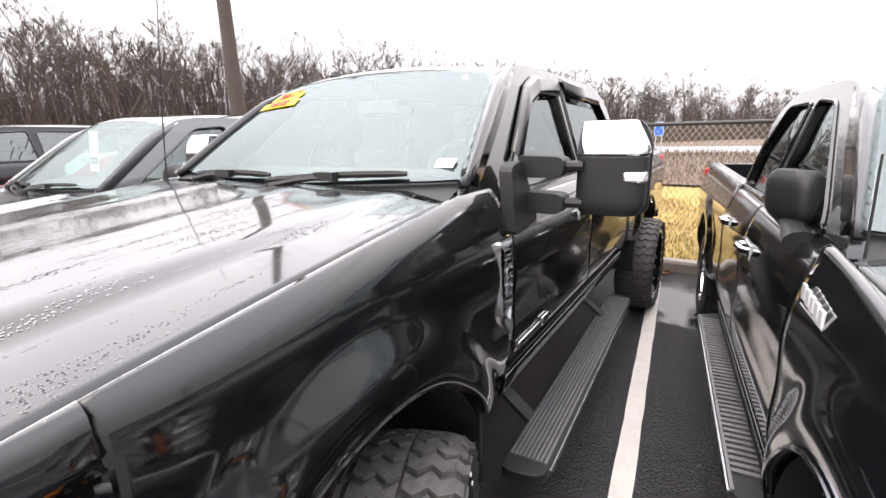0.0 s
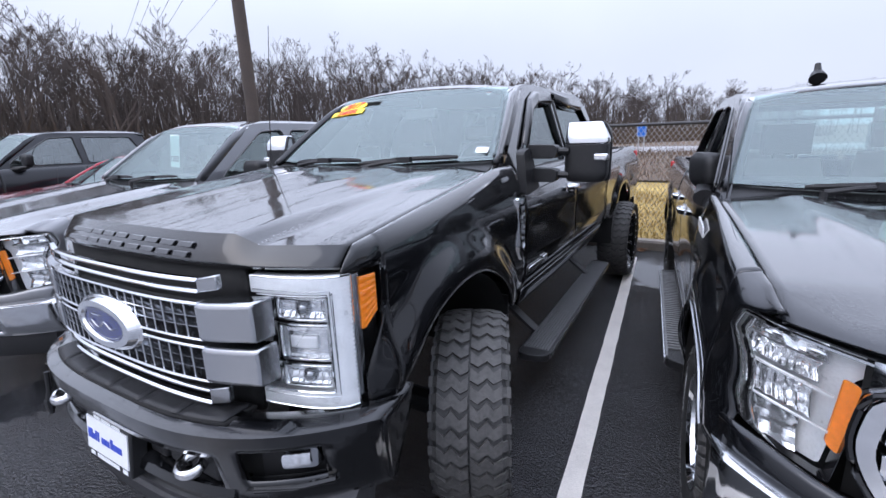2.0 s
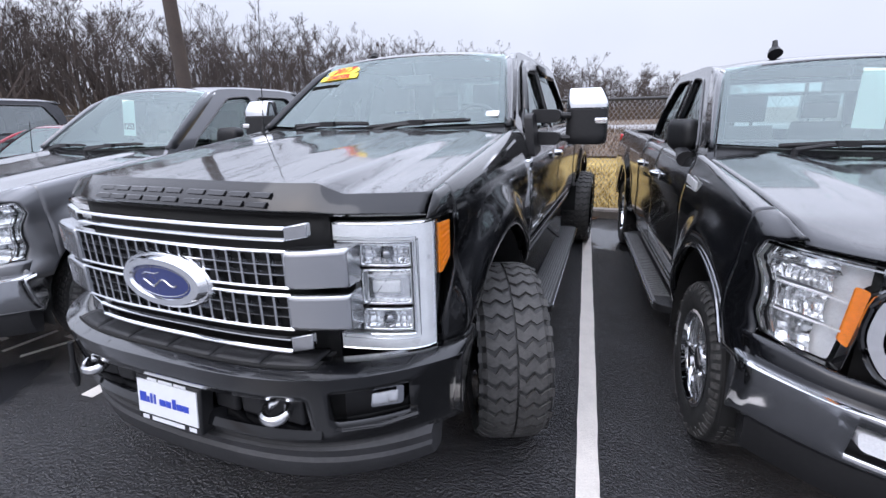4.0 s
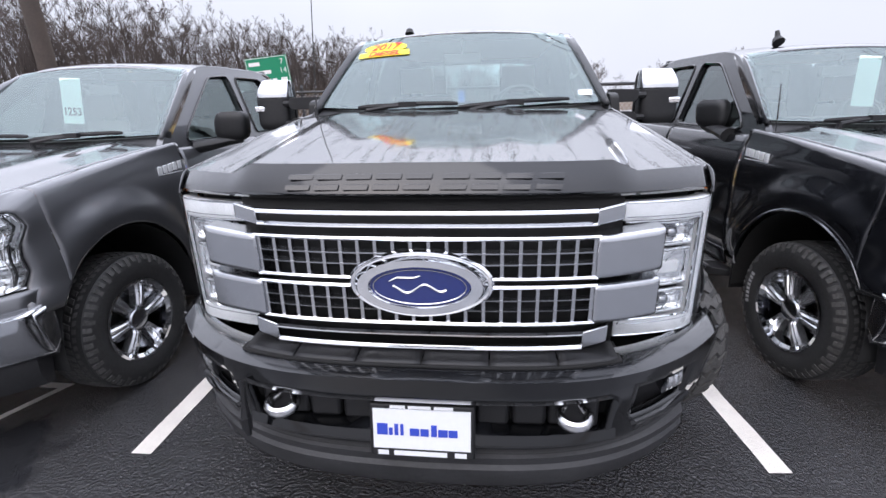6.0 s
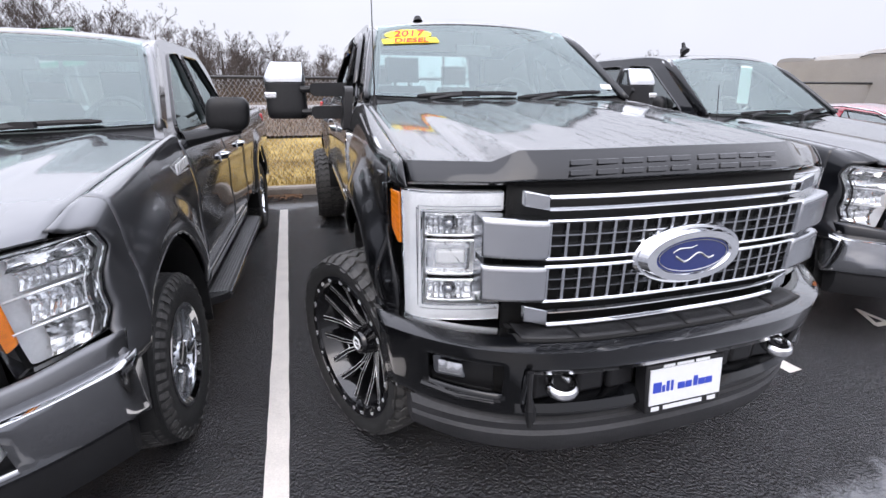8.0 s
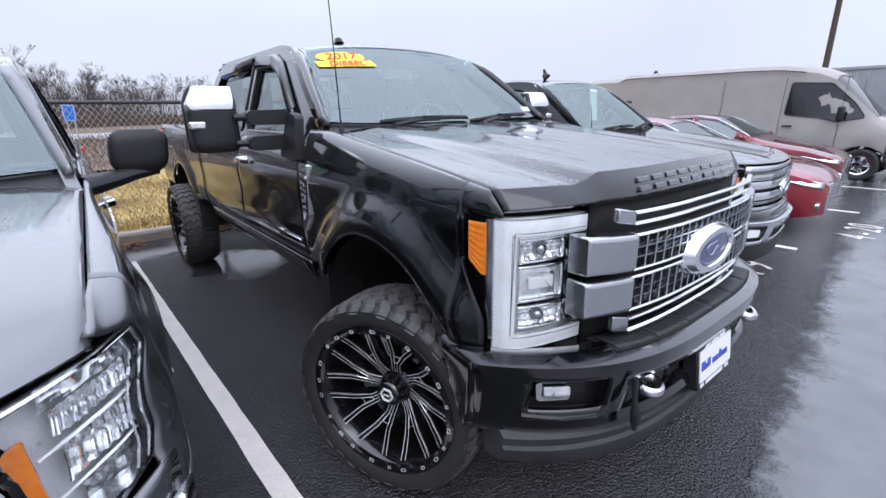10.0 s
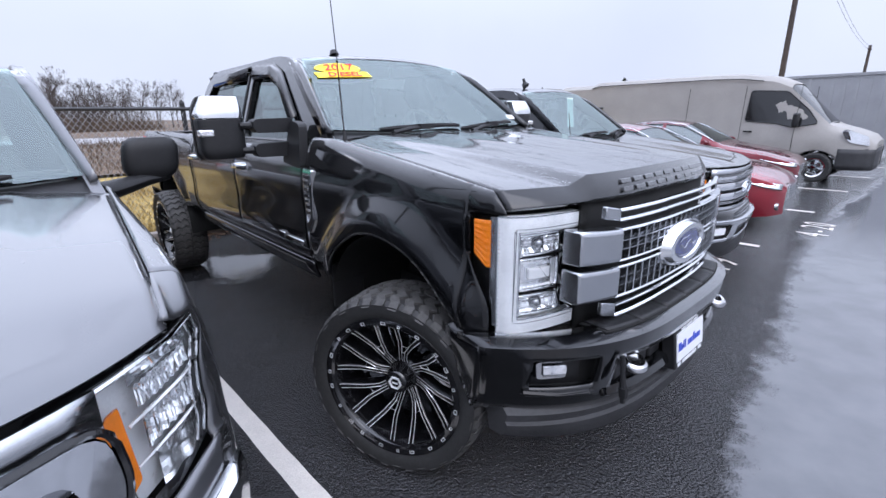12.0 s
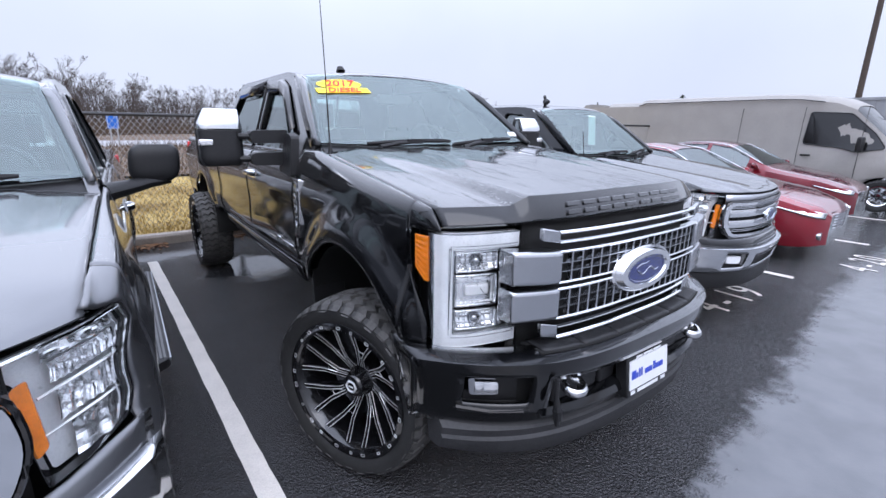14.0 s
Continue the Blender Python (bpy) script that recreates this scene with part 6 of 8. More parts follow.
def half_ton(label, m, mat, grille="frame", card=None, board="tube", trim=None, steer=0.0, group="half-ton pickups", fin=False, fold=0.0, P=None):
    T = thing("pickup_truck", label, "pickup truck", group, m)
    P = P or half_ton_params(sill_mat=mat)
    body_sides(P, T, mat)
    hood(P, T, mat)
    screen = cabin(P, T, mat)
    wiper(screen, -0.60, 0.0, T)
    wiper(screen, 0.10, 0.75, T)
    ht_front(P, T, mat, grille)
    for s in (-1, 1):
        small_mirror(P, T, s, PLASTIC, fold if s < 0 else 0.0)
        # fender badge: bright plate, writing left as bars
        bm = bmesh.new()
        for k in range(5):
            x = side_x(P, 1.045 + k * 0.046, 1.23) + 0.002
            y = 1.045 + k * 0.046
            box(bm, s * x, s * (x + 0.009), y - 0.017, y + 0.017, 1.205 + 0.004 * k, 1.255 + 0.004 * k)
        box(bm, s * x, s * (x + 0.005), 1.025, 1.255, 1.198, 1.206)
        part("fender_badge", bm, MILLED, T, "chrome fender badge", smooth=0, bevel=0.003)
        # running board
        bd = new("running_board")
        bd.parent = T
        bm = bmesh.new()
        plate(bm, rounded([(0.92, 1.20), (1.066, 1.28), (1.066, 3.15), (0.92, 3.22)], 0.05), lambda x2, y, d: (s * x2, y, 0.43 - d), depth=0.05)
        part("board", bm, PLASTIC, bd, bevel=0.01, smooth=0.3)
        bm = bmesh.new()
        if board == "bright":
            for k in range(42):
                y2 = 1.42 + k * 0.040
                box(bm, s * 0.945, s * 1.048, y2 - 0.010, y2 + 0.010, 0.43, 0.437)
            box(bm, s * 1.050, s * 1.062, 1.30, 3.12, 0.43, 0.438)
        else:
            for k in range(6):
                x2 = 0.950 + k * 0.0185
                box(bm, s * (x2 - 0.006), s * (x2 + 0.006), 1.30, 3.12, 0.43, 0.436)
        part("board_rib", bm, BOARD_RIB, bd, smooth=0)
        bm = bmesh.new()
        tube(bm, [(s * 1.068, 1.30, 0.42), (s * 1.068, 3.13, 0.42)], 0.010, 6)
        part("board_trim", bm, SATIN if board == "bright" else DARK_CHROME, bd)
        if trim is not None:
            bm = bmesh.new()
            yc = P["axles"][0]
            tube(bm, [(s * (side_x(P, yc - P["arch_r"] * math.cos(a), P["arch_z"] + P["arch_h"] * math.sin(a)) + 0.008), yc - P["arch_r"] * math.cos(a), P["arch_z"] + P["arch_h"] * math.sin(a)) for a in line(0.50, math.pi - 0.10, 32)], 0.007, 6, flat=1.1)
            part("arch_trim", bm, DARK_CHROME, T, "bright wheel-arch trim")
        bm = bmesh.new()
        box(bm, s * 0.78, s * 0.98, 1.155, 1.17, 0.32, 0.60)
        part("splash_guard", bm, PLASTIC, T, bevel=0.005)
    wheels(P, T, "chrome", steer)
    if fin:
        bm = bmesh.new()
        fx, fy, fz = fin
        tube(bm, [(fx, fy - 0.02, fz - 0.05), (fx, fy + 0.01, fz - 0.018)], [0.045, 0.030], 10)
        tube(bm, [(fx, fy - 0.005, fz - 0.03), (fx, fy + 0.02, fz + 0.035)], [0.022, 0.015], 8)
        part("roof_antenna", bm, PLASTIC, T)
    bm = bmesh.new()
    tube(bm, [(-0.87, 1.15, 1.38), (-0.865, 1.19, 1.66)], [0.004, 0.003], 5)
    part("whip_antenna", bm, PLASTIC, T)
    if card:
        u, v, w, h, txt = card
        o = Vector(screen(u, v)) + Vector((0, 0.15, -0.03))
        up = Vector((0, 0.12, 1)).normalized()
        ux = Vector((1, 0, 0))
        nz = ux.cross(up).normalized()
        M4 = Matrix(((ux.x, up.x, nz.x, o.x), (ux.y, up.y, nz.y, o.y), (ux.z, up.z, nz.z, o.z), (0, 0, 0, 1)))
        bm = bmesh.new()
        box(bm, -w / 2, w / 2, -h / 2, h / 2, -0.001, 0.001, M4 @ Matrix.Rotation(radians(-3), 4, "Z"))
        c = part("price_card", bm, PAPER, T, "pale green paper price card", smooth=0)
        if txt:
            text_part("card_number", txt, 0.078, M4 @ Matrix.Rotation(radians(-3), 4, "Z") @ Matrix.Translation((0.0, -h * 0.24, 0.004)), DARK_INK, c, bold=0.002)
    return T


# ---- ground ----
def ground_mat():
    """Wet asphalt: dark stone grain, smooth standing water in the low patches."""
    m, n, l, b = node_mat("wet_asphalt")
    tc = n.new("ShaderNodeTexCoord")
    mp = n.new("ShaderNodeMapping")
    l.new(tc.outputs["Object"], mp.inputs["Vector"])
    grain, stone, wet = n.new("ShaderNodeTexNoise"), n.new("ShaderNodeTexVoronoi"), n.new("ShaderNodeTexNoise")
    grain.inputs["Scale"].default_value, grain.inputs["Detail"].default_value = 3.0, 6
    stone.inputs["Scale"].default_value = 84
    stone.feature = "SMOOTH_F1"
    stone.inputs["Smoothness"].default_value = 0.25
    wet.inputs["Scale"].default_value, wet.inputs["Detail"].default_value, wet.inputs["Roughness"].default_value = 0.42, 5, 0.55
    for t in (grain, stone, wet):
        l.new(mp.outputs["Vector"], t.inputs["Vector"])
    # standing water: the low aisle in front of the stalls, and pools beside the rear wheels
    sep = n.new("ShaderNodeSeparateXYZ")
    l.new(tc.outputs["Object"], sep.inputs[0])

    def math_node(op, a, b=None, c=None):
        q = n.new("ShaderNodeMath")
        q.operation = op
        for i, v in enumerate((a, b, c)):
            if v is None:
                continue
            if isinstance(v, (int, float)):
                q.inputs[i].default_value = v
            else:
                l.new(v, q.inputs[i])
        return q.outputs[0]
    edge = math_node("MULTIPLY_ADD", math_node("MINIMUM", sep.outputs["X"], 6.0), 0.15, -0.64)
    level = math_node("MULTIPLY_ADD", math_node("SUBTRACT", edge, sep.outputs["Y"]), 0.85, 0.52)
    level = math_node("MINIMUM", level, 0.88)
    level = math_node("MAXIMUM", level, math_node("MINIMUM", math_node("MULTIPLY_ADD", sep.outputs["Y"], 0.12, -0.10), 0.40))
    for px, py, rad in ((-0.75, 4.2, 0.75), (1.35, 4.9, 0.9), (-1.6, 5.6, 0.8), (-2.2, -0.2, 0.5)):
        dx, dy = math_node("SUBTRACT", sep.outputs["X"], px), math_node("SUBTRACT", sep.outputs["Y"], py)
        d2 = math_node("SQRT", math_node("ADD", math_node("MULTIPLY", dx, dx), math_node("MULTIPLY", dy, dy)))
        level = math_node("MAXIMUM", level, math_node("MULTIPLY_ADD", d2, -0.35 / rad, 0.85))
    ragged = n.new("ShaderNodeTexNoise")
    ragged.inputs["Scale"].default_value, ragged.inputs["Detail"].default_value, ragged.inputs["Roughness"].default_value = 2.1, 10, 0.72
    l.new(mp.outputs["Vector"], ragged.inputs["Vector"])
    total = math_node("ADD", level, math_node("MULTIPLY_ADD", ragged.outputs["Fac"], 0.8, -0.40))
    total = math_node("ADD", total, math_node("MULTIPLY_ADD", wet.outputs["Fac"], 0.35, -0.175))
    pool = n.new("ShaderNodeMapRange")
    pool.inputs["From Min"].default_value, pool.inputs["From Max"].default_value = 0.55, 0.66
    l.new(total, pool.inputs["Value"])
    col = n.new("ShaderNodeValToRGB")
    col.color_ramp.elements[0].color, col.color_ramp.elements[1].color = (0.011, 0.0113, 0.0125, 1), (0.034, 0.0345, 0.0375, 1)
    l.new(grain.outputs["Fac"], col.inputs["Fac"])
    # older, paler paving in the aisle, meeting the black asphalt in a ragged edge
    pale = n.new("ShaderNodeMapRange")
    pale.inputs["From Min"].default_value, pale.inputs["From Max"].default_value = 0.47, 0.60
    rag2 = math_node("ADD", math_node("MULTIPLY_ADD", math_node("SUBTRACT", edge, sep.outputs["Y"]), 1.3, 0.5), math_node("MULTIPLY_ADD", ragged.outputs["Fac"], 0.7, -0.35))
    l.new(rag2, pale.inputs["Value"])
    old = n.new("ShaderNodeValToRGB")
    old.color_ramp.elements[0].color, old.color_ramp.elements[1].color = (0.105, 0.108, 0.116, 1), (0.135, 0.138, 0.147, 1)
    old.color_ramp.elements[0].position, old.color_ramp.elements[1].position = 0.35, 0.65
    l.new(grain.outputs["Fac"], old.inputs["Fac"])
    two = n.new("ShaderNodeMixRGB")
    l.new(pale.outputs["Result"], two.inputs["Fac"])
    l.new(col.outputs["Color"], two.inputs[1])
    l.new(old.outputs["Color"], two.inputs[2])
    l.new(two.outputs["Color"], b.inputs["Base Color"])
    ro = n.new("ShaderNodeMapRange")
    ro.inputs["To Min"].default_value, ro.inputs["To Max"].default_value = 0.08, 0.04
    l.new(pool.outputs["Result"], ro.inputs["Value"])
    l.new(ro.outputs["Result"], b.inputs["Roughness"])
    b.inputs["IOR"].default_value = 1.55
    hs = n.new("ShaderNodeMapRange")
    hs.inputs["To Min"].default_value, hs.inputs["To Max"].default_value = 1.0, 0.04
    l.new(pool.outputs["Result"], hs.inputs["Value"])
    # rounded stones of uneven height, under a thin film of rain
    bn, coarse = n.new("ShaderNodeBump"), n.new("ShaderNodeTexNoise")
    coarse.inputs["Scale"].default_value, coarse.inputs["Detail"].default_value, coarse.inputs["Roughness"].default_value = 62, 3, 0.6
    l.new(mp.outputs["Vector"], coarse.inputs["Vector"])
    relief = math_node("ADD", math_node("MULTIPLY", stone.outputs["Distance"], -0.9), math_node("MULTIPLY", coarse.outputs["Fac"], 1.7))
    bn.inputs["Distance"].default_value = 0.0105
    l.new(hs.outputs["Result"], bn.inputs["Strength"])
    l.new(relief, bn.inputs["Height"])
    l.new(bn.outputs["Normal"], b.inputs["Normal"])
    return m


def grass_mat():
    m, n, l, b = node_mat("dormant_grass")
    tc = n.new("ShaderNodeTexCoord")
    a, c = n.new("ShaderNodeTexNoise"), n.new("ShaderNodeTexNoise")
    a.inputs["Scale"].default_value, a.inputs["Detail"].default_value = 0.5, 6
    c.inputs["Scale"].default_value, c.inputs["Detail"].default_value, c.inputs["Roughness"].default_value = 22, 6, 0.7
    for t in (a, c):
        l.new(tc.outputs["Object"], t.inputs["Vector"])
    mx = n.new("ShaderNodeMath")
    mx.operation = "MULTIPLY"
    l.new(a.outputs["Fac"], mx.inputs[0])
    l.new(c.outputs["Fac"], mx.inputs[1])
    col = n.new("ShaderNodeValToRGB")
    col.color_ramp.elements[0].position, col.color_ramp.elements[1].position = 0.14, 0.38
    col.color_ramp.elements[0].color, col.color_ramp.elements[1].color = (0.165, 0.105, 0.034, 1), (0.56, 0.42, 0.16, 1)
    l.new(mx.outputs[0], col.inputs["Fac"])
    l.new(col.outputs["Color"], b.inputs["Base Color"])
    b.inputs["Roughness"].default_value = 0.95
    b.inputs["Specular IOR Level"].default_value = 0.1
    bn = n.new("ShaderNodeBump")
    bn.inputs["Strength"].default_value, bn.inputs["Distance"].default_value = 0.7, 0.05
    l.new(c.outputs["Fac"], bn.inputs["Height"])
    l.new(bn.outputs["Normal"], b.inputs["Normal"])
    return m


ASPHALT, GRASS = ground_mat(), grass_mat()
LINE_PAINT = surface("white_line_paint", (0.64, 0.60, 0.55), 0.45, vary=0.12, scale=6, fine=120, bump=0.3, bump_scale=150)
CONCRETE = surface("kerb_concrete", (0.24, 0.21, 0.18), 0.7, vary=0.25, scale=5, bump=0.3, bump_scale=120)
BARK = surface("wet_bark", (0.085, 0.066, 0.055), 0.85, vary=0.35, scale=2, fine=30)
TWIG = surface("winter_twigs", (0.066, 0.052, 0.045), 0.9, vary=0.3, scale=0.4)
SCRUB = surface("brown_scrub", (0.115, 0.080, 0.052), 0.95, vary=0.45, scale=1.5, fine=20)
DISTANT_ROAD = surface("pale_wet_road", (0.30, 0.30, 0.31), 0.35, vary=0.1)
POLE_WOOD = surface("weathered_pole", (0.060, 0.046, 0.038), 0.8, vary=0.3, scale=3, bump=0.4, bump_scale=40)
SIGN_GREEN = surface("road_sign_green", (0.0, 0.20, 0.10), 0.4, vary=0.04)
SIGN_BLUE = surface("road_sign_blue", (0.02, 0.14, 0.55), 0.4, vary=0.04)
TRAILER = surface("ribbed_trailer_wall", (0.34, 0.345, 0.36), 0.4, 0.2, vary=0.12, scale=1.5)
LEAF = surface("fallen_leaves", (0.16, 0.08, 0.035), 0.8, vary=0.5, scale=12)
EVERGREEN = surface("evergreen", (0.035, 0.05, 0.03), 0.9, vary=0.4, scale=3)

KERB_Y = 6.05
bm = bmesh.new()
grid(bm, line(-900, 900, 12), line(-900, 900, 12), lambda x, y: (x, y, -0.02))
single("ground", bm, SCRUB, "brown winter field", "ground", kind="structure", smooth=0)
bm = bmesh.new()
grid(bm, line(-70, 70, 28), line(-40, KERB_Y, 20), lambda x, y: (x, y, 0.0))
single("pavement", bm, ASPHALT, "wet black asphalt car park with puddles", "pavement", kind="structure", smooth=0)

# kerb: rounded concrete strip along the back of the stalls, in cast lengths
bm = bmesh.new()
for k in range(40):
    x0 = -60 + k * 3.0
    prof = [(0.0, -0.02), (0.0, 0.11), (0.02, 0.14), (0.15, 0.145), (0.17, 0.12), (0.17, -0.02)]
    ra, rb = [[bm.verts.new((x, KERB_Y + a, z)) for a, z in prof] for x in (x0 + 0.006, x0 + 2.994)]
    for i in range(5):
        bm.faces.new((ra[i], ra[i + 1], rb[i + 1], rb[i]))
    bm.faces.new(ra)
    bm.faces.new(rb[::-1])
single("kerb", bm, CONCRETE, "worn concrete kerb behind the stalls", "kerb", kind="structure", smooth=0.5)

# grass bank behind the kerb
bm = bmesh.new()
grid(bm, line(-70, 70, 90), line(KERB_Y + 0.17, 16.5, 30), lambda x, y: (x, y, 0.08 + 0.05 * noise.noise((x * 0.4, y * 0.4, 0)) + 0.25 * ss((y - 8) / 20)))
single("grass_bank", bm, GRASS, "yellow dormant grass behind the fence", "grass", kind="structure", smooth=1.0)

# tufts of grass near the fence
rng = random.Random(4)
bm = bmesh.new()
for k in range(26000):
    x, y = rng.uniform(-12, 8), KERB_Y + 0.2 + 8.5 * rng.random() ** 1.3
    h = rng.uniform(0.05, 0.15)
    a = rng.uniform(0, math.pi)
    dx, dy = 0.012 * math.cos(a), 0.012 * math.sin(a)
    lx, ly2 = rng.uniform(-0.06, 0.06), rng.uniform(-0.06, 0.06)
    z = 0.06
    v = [bm.verts.new(p) for p in ((x - dx, y - dy, z), (x + dx, y + dy, z), (x + lx, y + ly2, z + h))]
    bm.faces.new(v)
single("grass_tufts", bm, GRASS, "tufts of dry yellow grass", "grass", kind="stuff", smooth=0)

# stall lines
def paint_line(x0, y0, x1, y1, w=0.105):
    bm = bmesh.new()
    rg = random.Random(int(x0 * 100) + 7)
    n = 40
    d = Vector((x1 - x0, y1 - y0, 0)).normalized()
    s = Vector((-d.y, d.x, 0))
    rows = []
    for i in range(n + 1):
        p = Vector((lerp(x0, x1, i / n), lerp(y0, y1, i / n), 0.004))
        rows.append([bm.verts.new(p + s * (w / 2 + rg.uniform(-0.003, 0.003))), bm.verts.new(p - s * (w / 2 + rg.uniform(-0.003, 0.003)))])
    for a, b in zip(rows, rows[1:]):
        bm.faces.new((a[0], a[1], b[1], b[0]))
    return single("stall_line", bm, LINE_PAINT, "white painted stall line on wet asphalt", "line", "stall lines", "structure", smooth=0)


paint_line(-1.483, 0.01, -1.73, 5.12)
paint_line(1.500, 0.185, 0.935, 5.57)
for x0 in (4.52, 7.5, 10.5, 13.5, 16.5):
    paint_line(x0, 0.40, x0 - 0.35, 5.6)
for x0 in (-4.45, -7.45, -10.4):
    paint_line(x0, 0.0, x0 - 0.1, 5.4)

# stall numbers
def stall_number(txt, x, y, turn=0.0):
    h = thing("stall_number", "white painted stall number on the asphalt", "marking", "stall numbers")
    for k, c in enumerate(txt):
        off = (k - (len(txt) - 1) / 2) * 0.27
        text_part("digit", c, 0.54, pose(x + off * math.cos(radians(turn)), y + off * math.sin(radians(turn)), 0.006, 0, 0, turn), LINE_PAINT, h, depth=0.0005, squash=0.8)


stall_number("4-19", 3.12, 0.50, 0)
stall_number("4-17", -2.85, 0.30)
stall_number("4-20", 6.1, 0.1, 4)

hero_truck()
half_ton("dark grey half-ton pickup truck, wet, chrome bumper and price card", pose(-2.86, 0.00, 0), GREY_PAINT, "frame", (-0.13, 0.55, 0.17, 0.33, "1253"), P=half_ton_params(sill_mat=GREY_PAINT, side_glass=GLASS))
half_ton("black half-ton pickup truck, wet, with chrome grille bars", pose(2.955, 0.545, 0, 0, 0, 7.5), NAVY_PAINT, "bars", (0.05, 0.55, 0.16, 0.34, None), "bright", CHROME, fin=(-0.37, 2.02, 2.02), fold=-68, P=half_ton_params(sill_mat=NAVY_PAINT, marks=8))


# ---- fence ----
FENCE_Y = 6.75
fence = thing("fence", "black chain-link fence with a dark top rail", "fence")
bm = bmesh.new()
tube(bm, [(x, FENCE_Y, 1.80) for x in line(-26, 26, 8)], 0.026, 8)
part("top_rail", bm, BLACK_STEEL, fence, "dark round top rail")
for x in [v - 0.38 for v in range(-24, 27, 3)]:
    bm = bmesh.new()
    tube(bm, [(x, FENCE_Y + 0.03, 0.0), (x, FENCE_Y + 0.03, 1.88)], 0.035, 8)
    tube(bm, [(x, FENCE_Y + 0.03, 1.88), (x, FENCE_Y + 0.03, 1.93)], [0.04, 0.015], 8)
    part("post", bm, BLACK_STEEL, fence)
bm = bmesh.new()
cell = 0.075
for sgn in (-1, 1):
    for k in range(int(30 / cell)):
        x0 = -15 + k * cell
        a, b = Vector((x0, FENCE_Y - 0.003 * sgn, 0.06)), Vector((x0 + sgn * 1.72 * 0.75, FENCE_Y - 0.003 * sgn, 1.78))
        w = Vector((0.0032, 0, 0))
        d = Vector((0, 0.0032, 0))
        v = [bm.verts.new(p) for p in (a - w, a + d, a + w, b - w, b + d, b + w)]
        bm.faces.new((v[0], v[1], v[4], v[3]))
        bm.faces.new((v[1], v[2], v[5], v[4]))
        bm.faces.new((v[0], v[3], v[5], v[2]))
tagged(part("wire_mesh", bm, STEEL, fence, "galvanised wire mesh", smooth=0), kind="stuff")


# ---- bare woods ----
def branch(out, p, d, length, r, depth, rg):
    """Collects tapering branch pieces from p along d: limbs rise steeply and break into fans of fine twigs."""
    n = 4 if depth > 2 else 2 if depth else 1
    pts = [p]
    for i in range(n):
        d = (d + Vector((rg.uniform(-1, 1), rg.uniform(-1, 1), rg.uniform(-0.2, 0.5))) * 0.10).normalized()
        pts.append(pts[-1] + d * length / n)
    rs = [lerp(r, r * 0.5, i / n) for i in range(n + 1)]
    out.append((pts, rs))
    if depth == 0:
        return
    k = 7 if depth >= 4 else 5 if depth == 1 else 4
    for j in range(k):
        t = rg.uniform(0.30, 1.0)
        i = min(int(t * n), n - 1)
        q = lerp(pts[i], pts[i + 1], t * n - i)
        ax = Vector((rg.uniform(-1, 1), rg.uniform(-1, 1), rg.uniform(-0.1, 0.8))).normalized()
        nd = (d * 0.75 + ax * 0.70).normalized()
        branch(out, q, nd, length * rg.uniform(0.36, 0.58) * (1.25 - 0.45 * t), lerp(rs[i], rs[i + 1], 0.5) * 0.52, depth - 1, rg)


def tree_verts(seed, h, depth=3):
    rg = random.Random(seed)
    out = []
    branch(out, Vector((0, 0, -0.2)), Vector((0, 0, 1)), h * 0.76, h * 0.0125, depth, rg)
    vs, fs = [], []
    for pts, rs in out:
        base = len(vs)
        for i, p in enumerate(pts):
            d = (pts[min(i + 1, len(pts) - 1)] - pts[max(i - 1, 0)]).normalized()
            s = d.cross(Vector((0.3, 0.9, 0.1))).normalized()
            t = s.cross(d)
            for k in range(3):
                a = 2 * math.pi * k / 3
                vs.append(p + max(rs[i], 0.0105) * (math.cos(a) * s + math.sin(a) * t))
        for i in range(len(pts) - 1):
            for k in range(3):
                fs.append((base + 3 * i + k, base + 3 * i + (k + 1) % 3, base + 3 * i + 3 + (k + 1) % 3, base + 3 * i + 3 + k))
    return np.array([tuple(v) for v in vs]), np.array(fs)


KINDS = [tree_verts(100 + k, 10.0, 4 if k < 6 else 3) for k in range(8)]


def wood(name, label, places):
    allv, allf, base = [], [], 0
    for (x, y, z, h, a, k) in places:
        v, f = KINDS[k]
        c, s = math.cos(a), math.sin(a)
        q = v * (h / 10.0)
        w = np.stack([x + c * q[:, 0] - s * q[:, 1], y + s * q[:, 0] + c * q[:, 1], z + q[:, 2]], 1)
        allv.append(w)
        allf.append(f + base)
        base += len(w)
    me = bpy.data.meshes.new(name)
    me.from_pydata(np.concatenate(allv).tolist(), [], np.concatenate(allf).tolist())
    me.materials.append(TWIG)
    ob = new(name, me)
    return tagged(ob, label, "trees", kind="stuff")


rg = random.Random(11)
# the edge of the woods swings from close by, round the field, to far off
EDGE = [(-46, -8), (-44, 8), (-38, 20), (-31, 34), (-22, 52), (-12, 68), (0, 84), (14, 94)]


def on_edge(t, back):
    k = min(int(t * 7), 6)
    p, q = Vector(EDGE[k]), Vector(EDGE[k + 1])
    d = (q - p).normalized()
    c = lerp(p, q, t * 7 - k)
    return c + Vector((-d.y, d.x)) * back


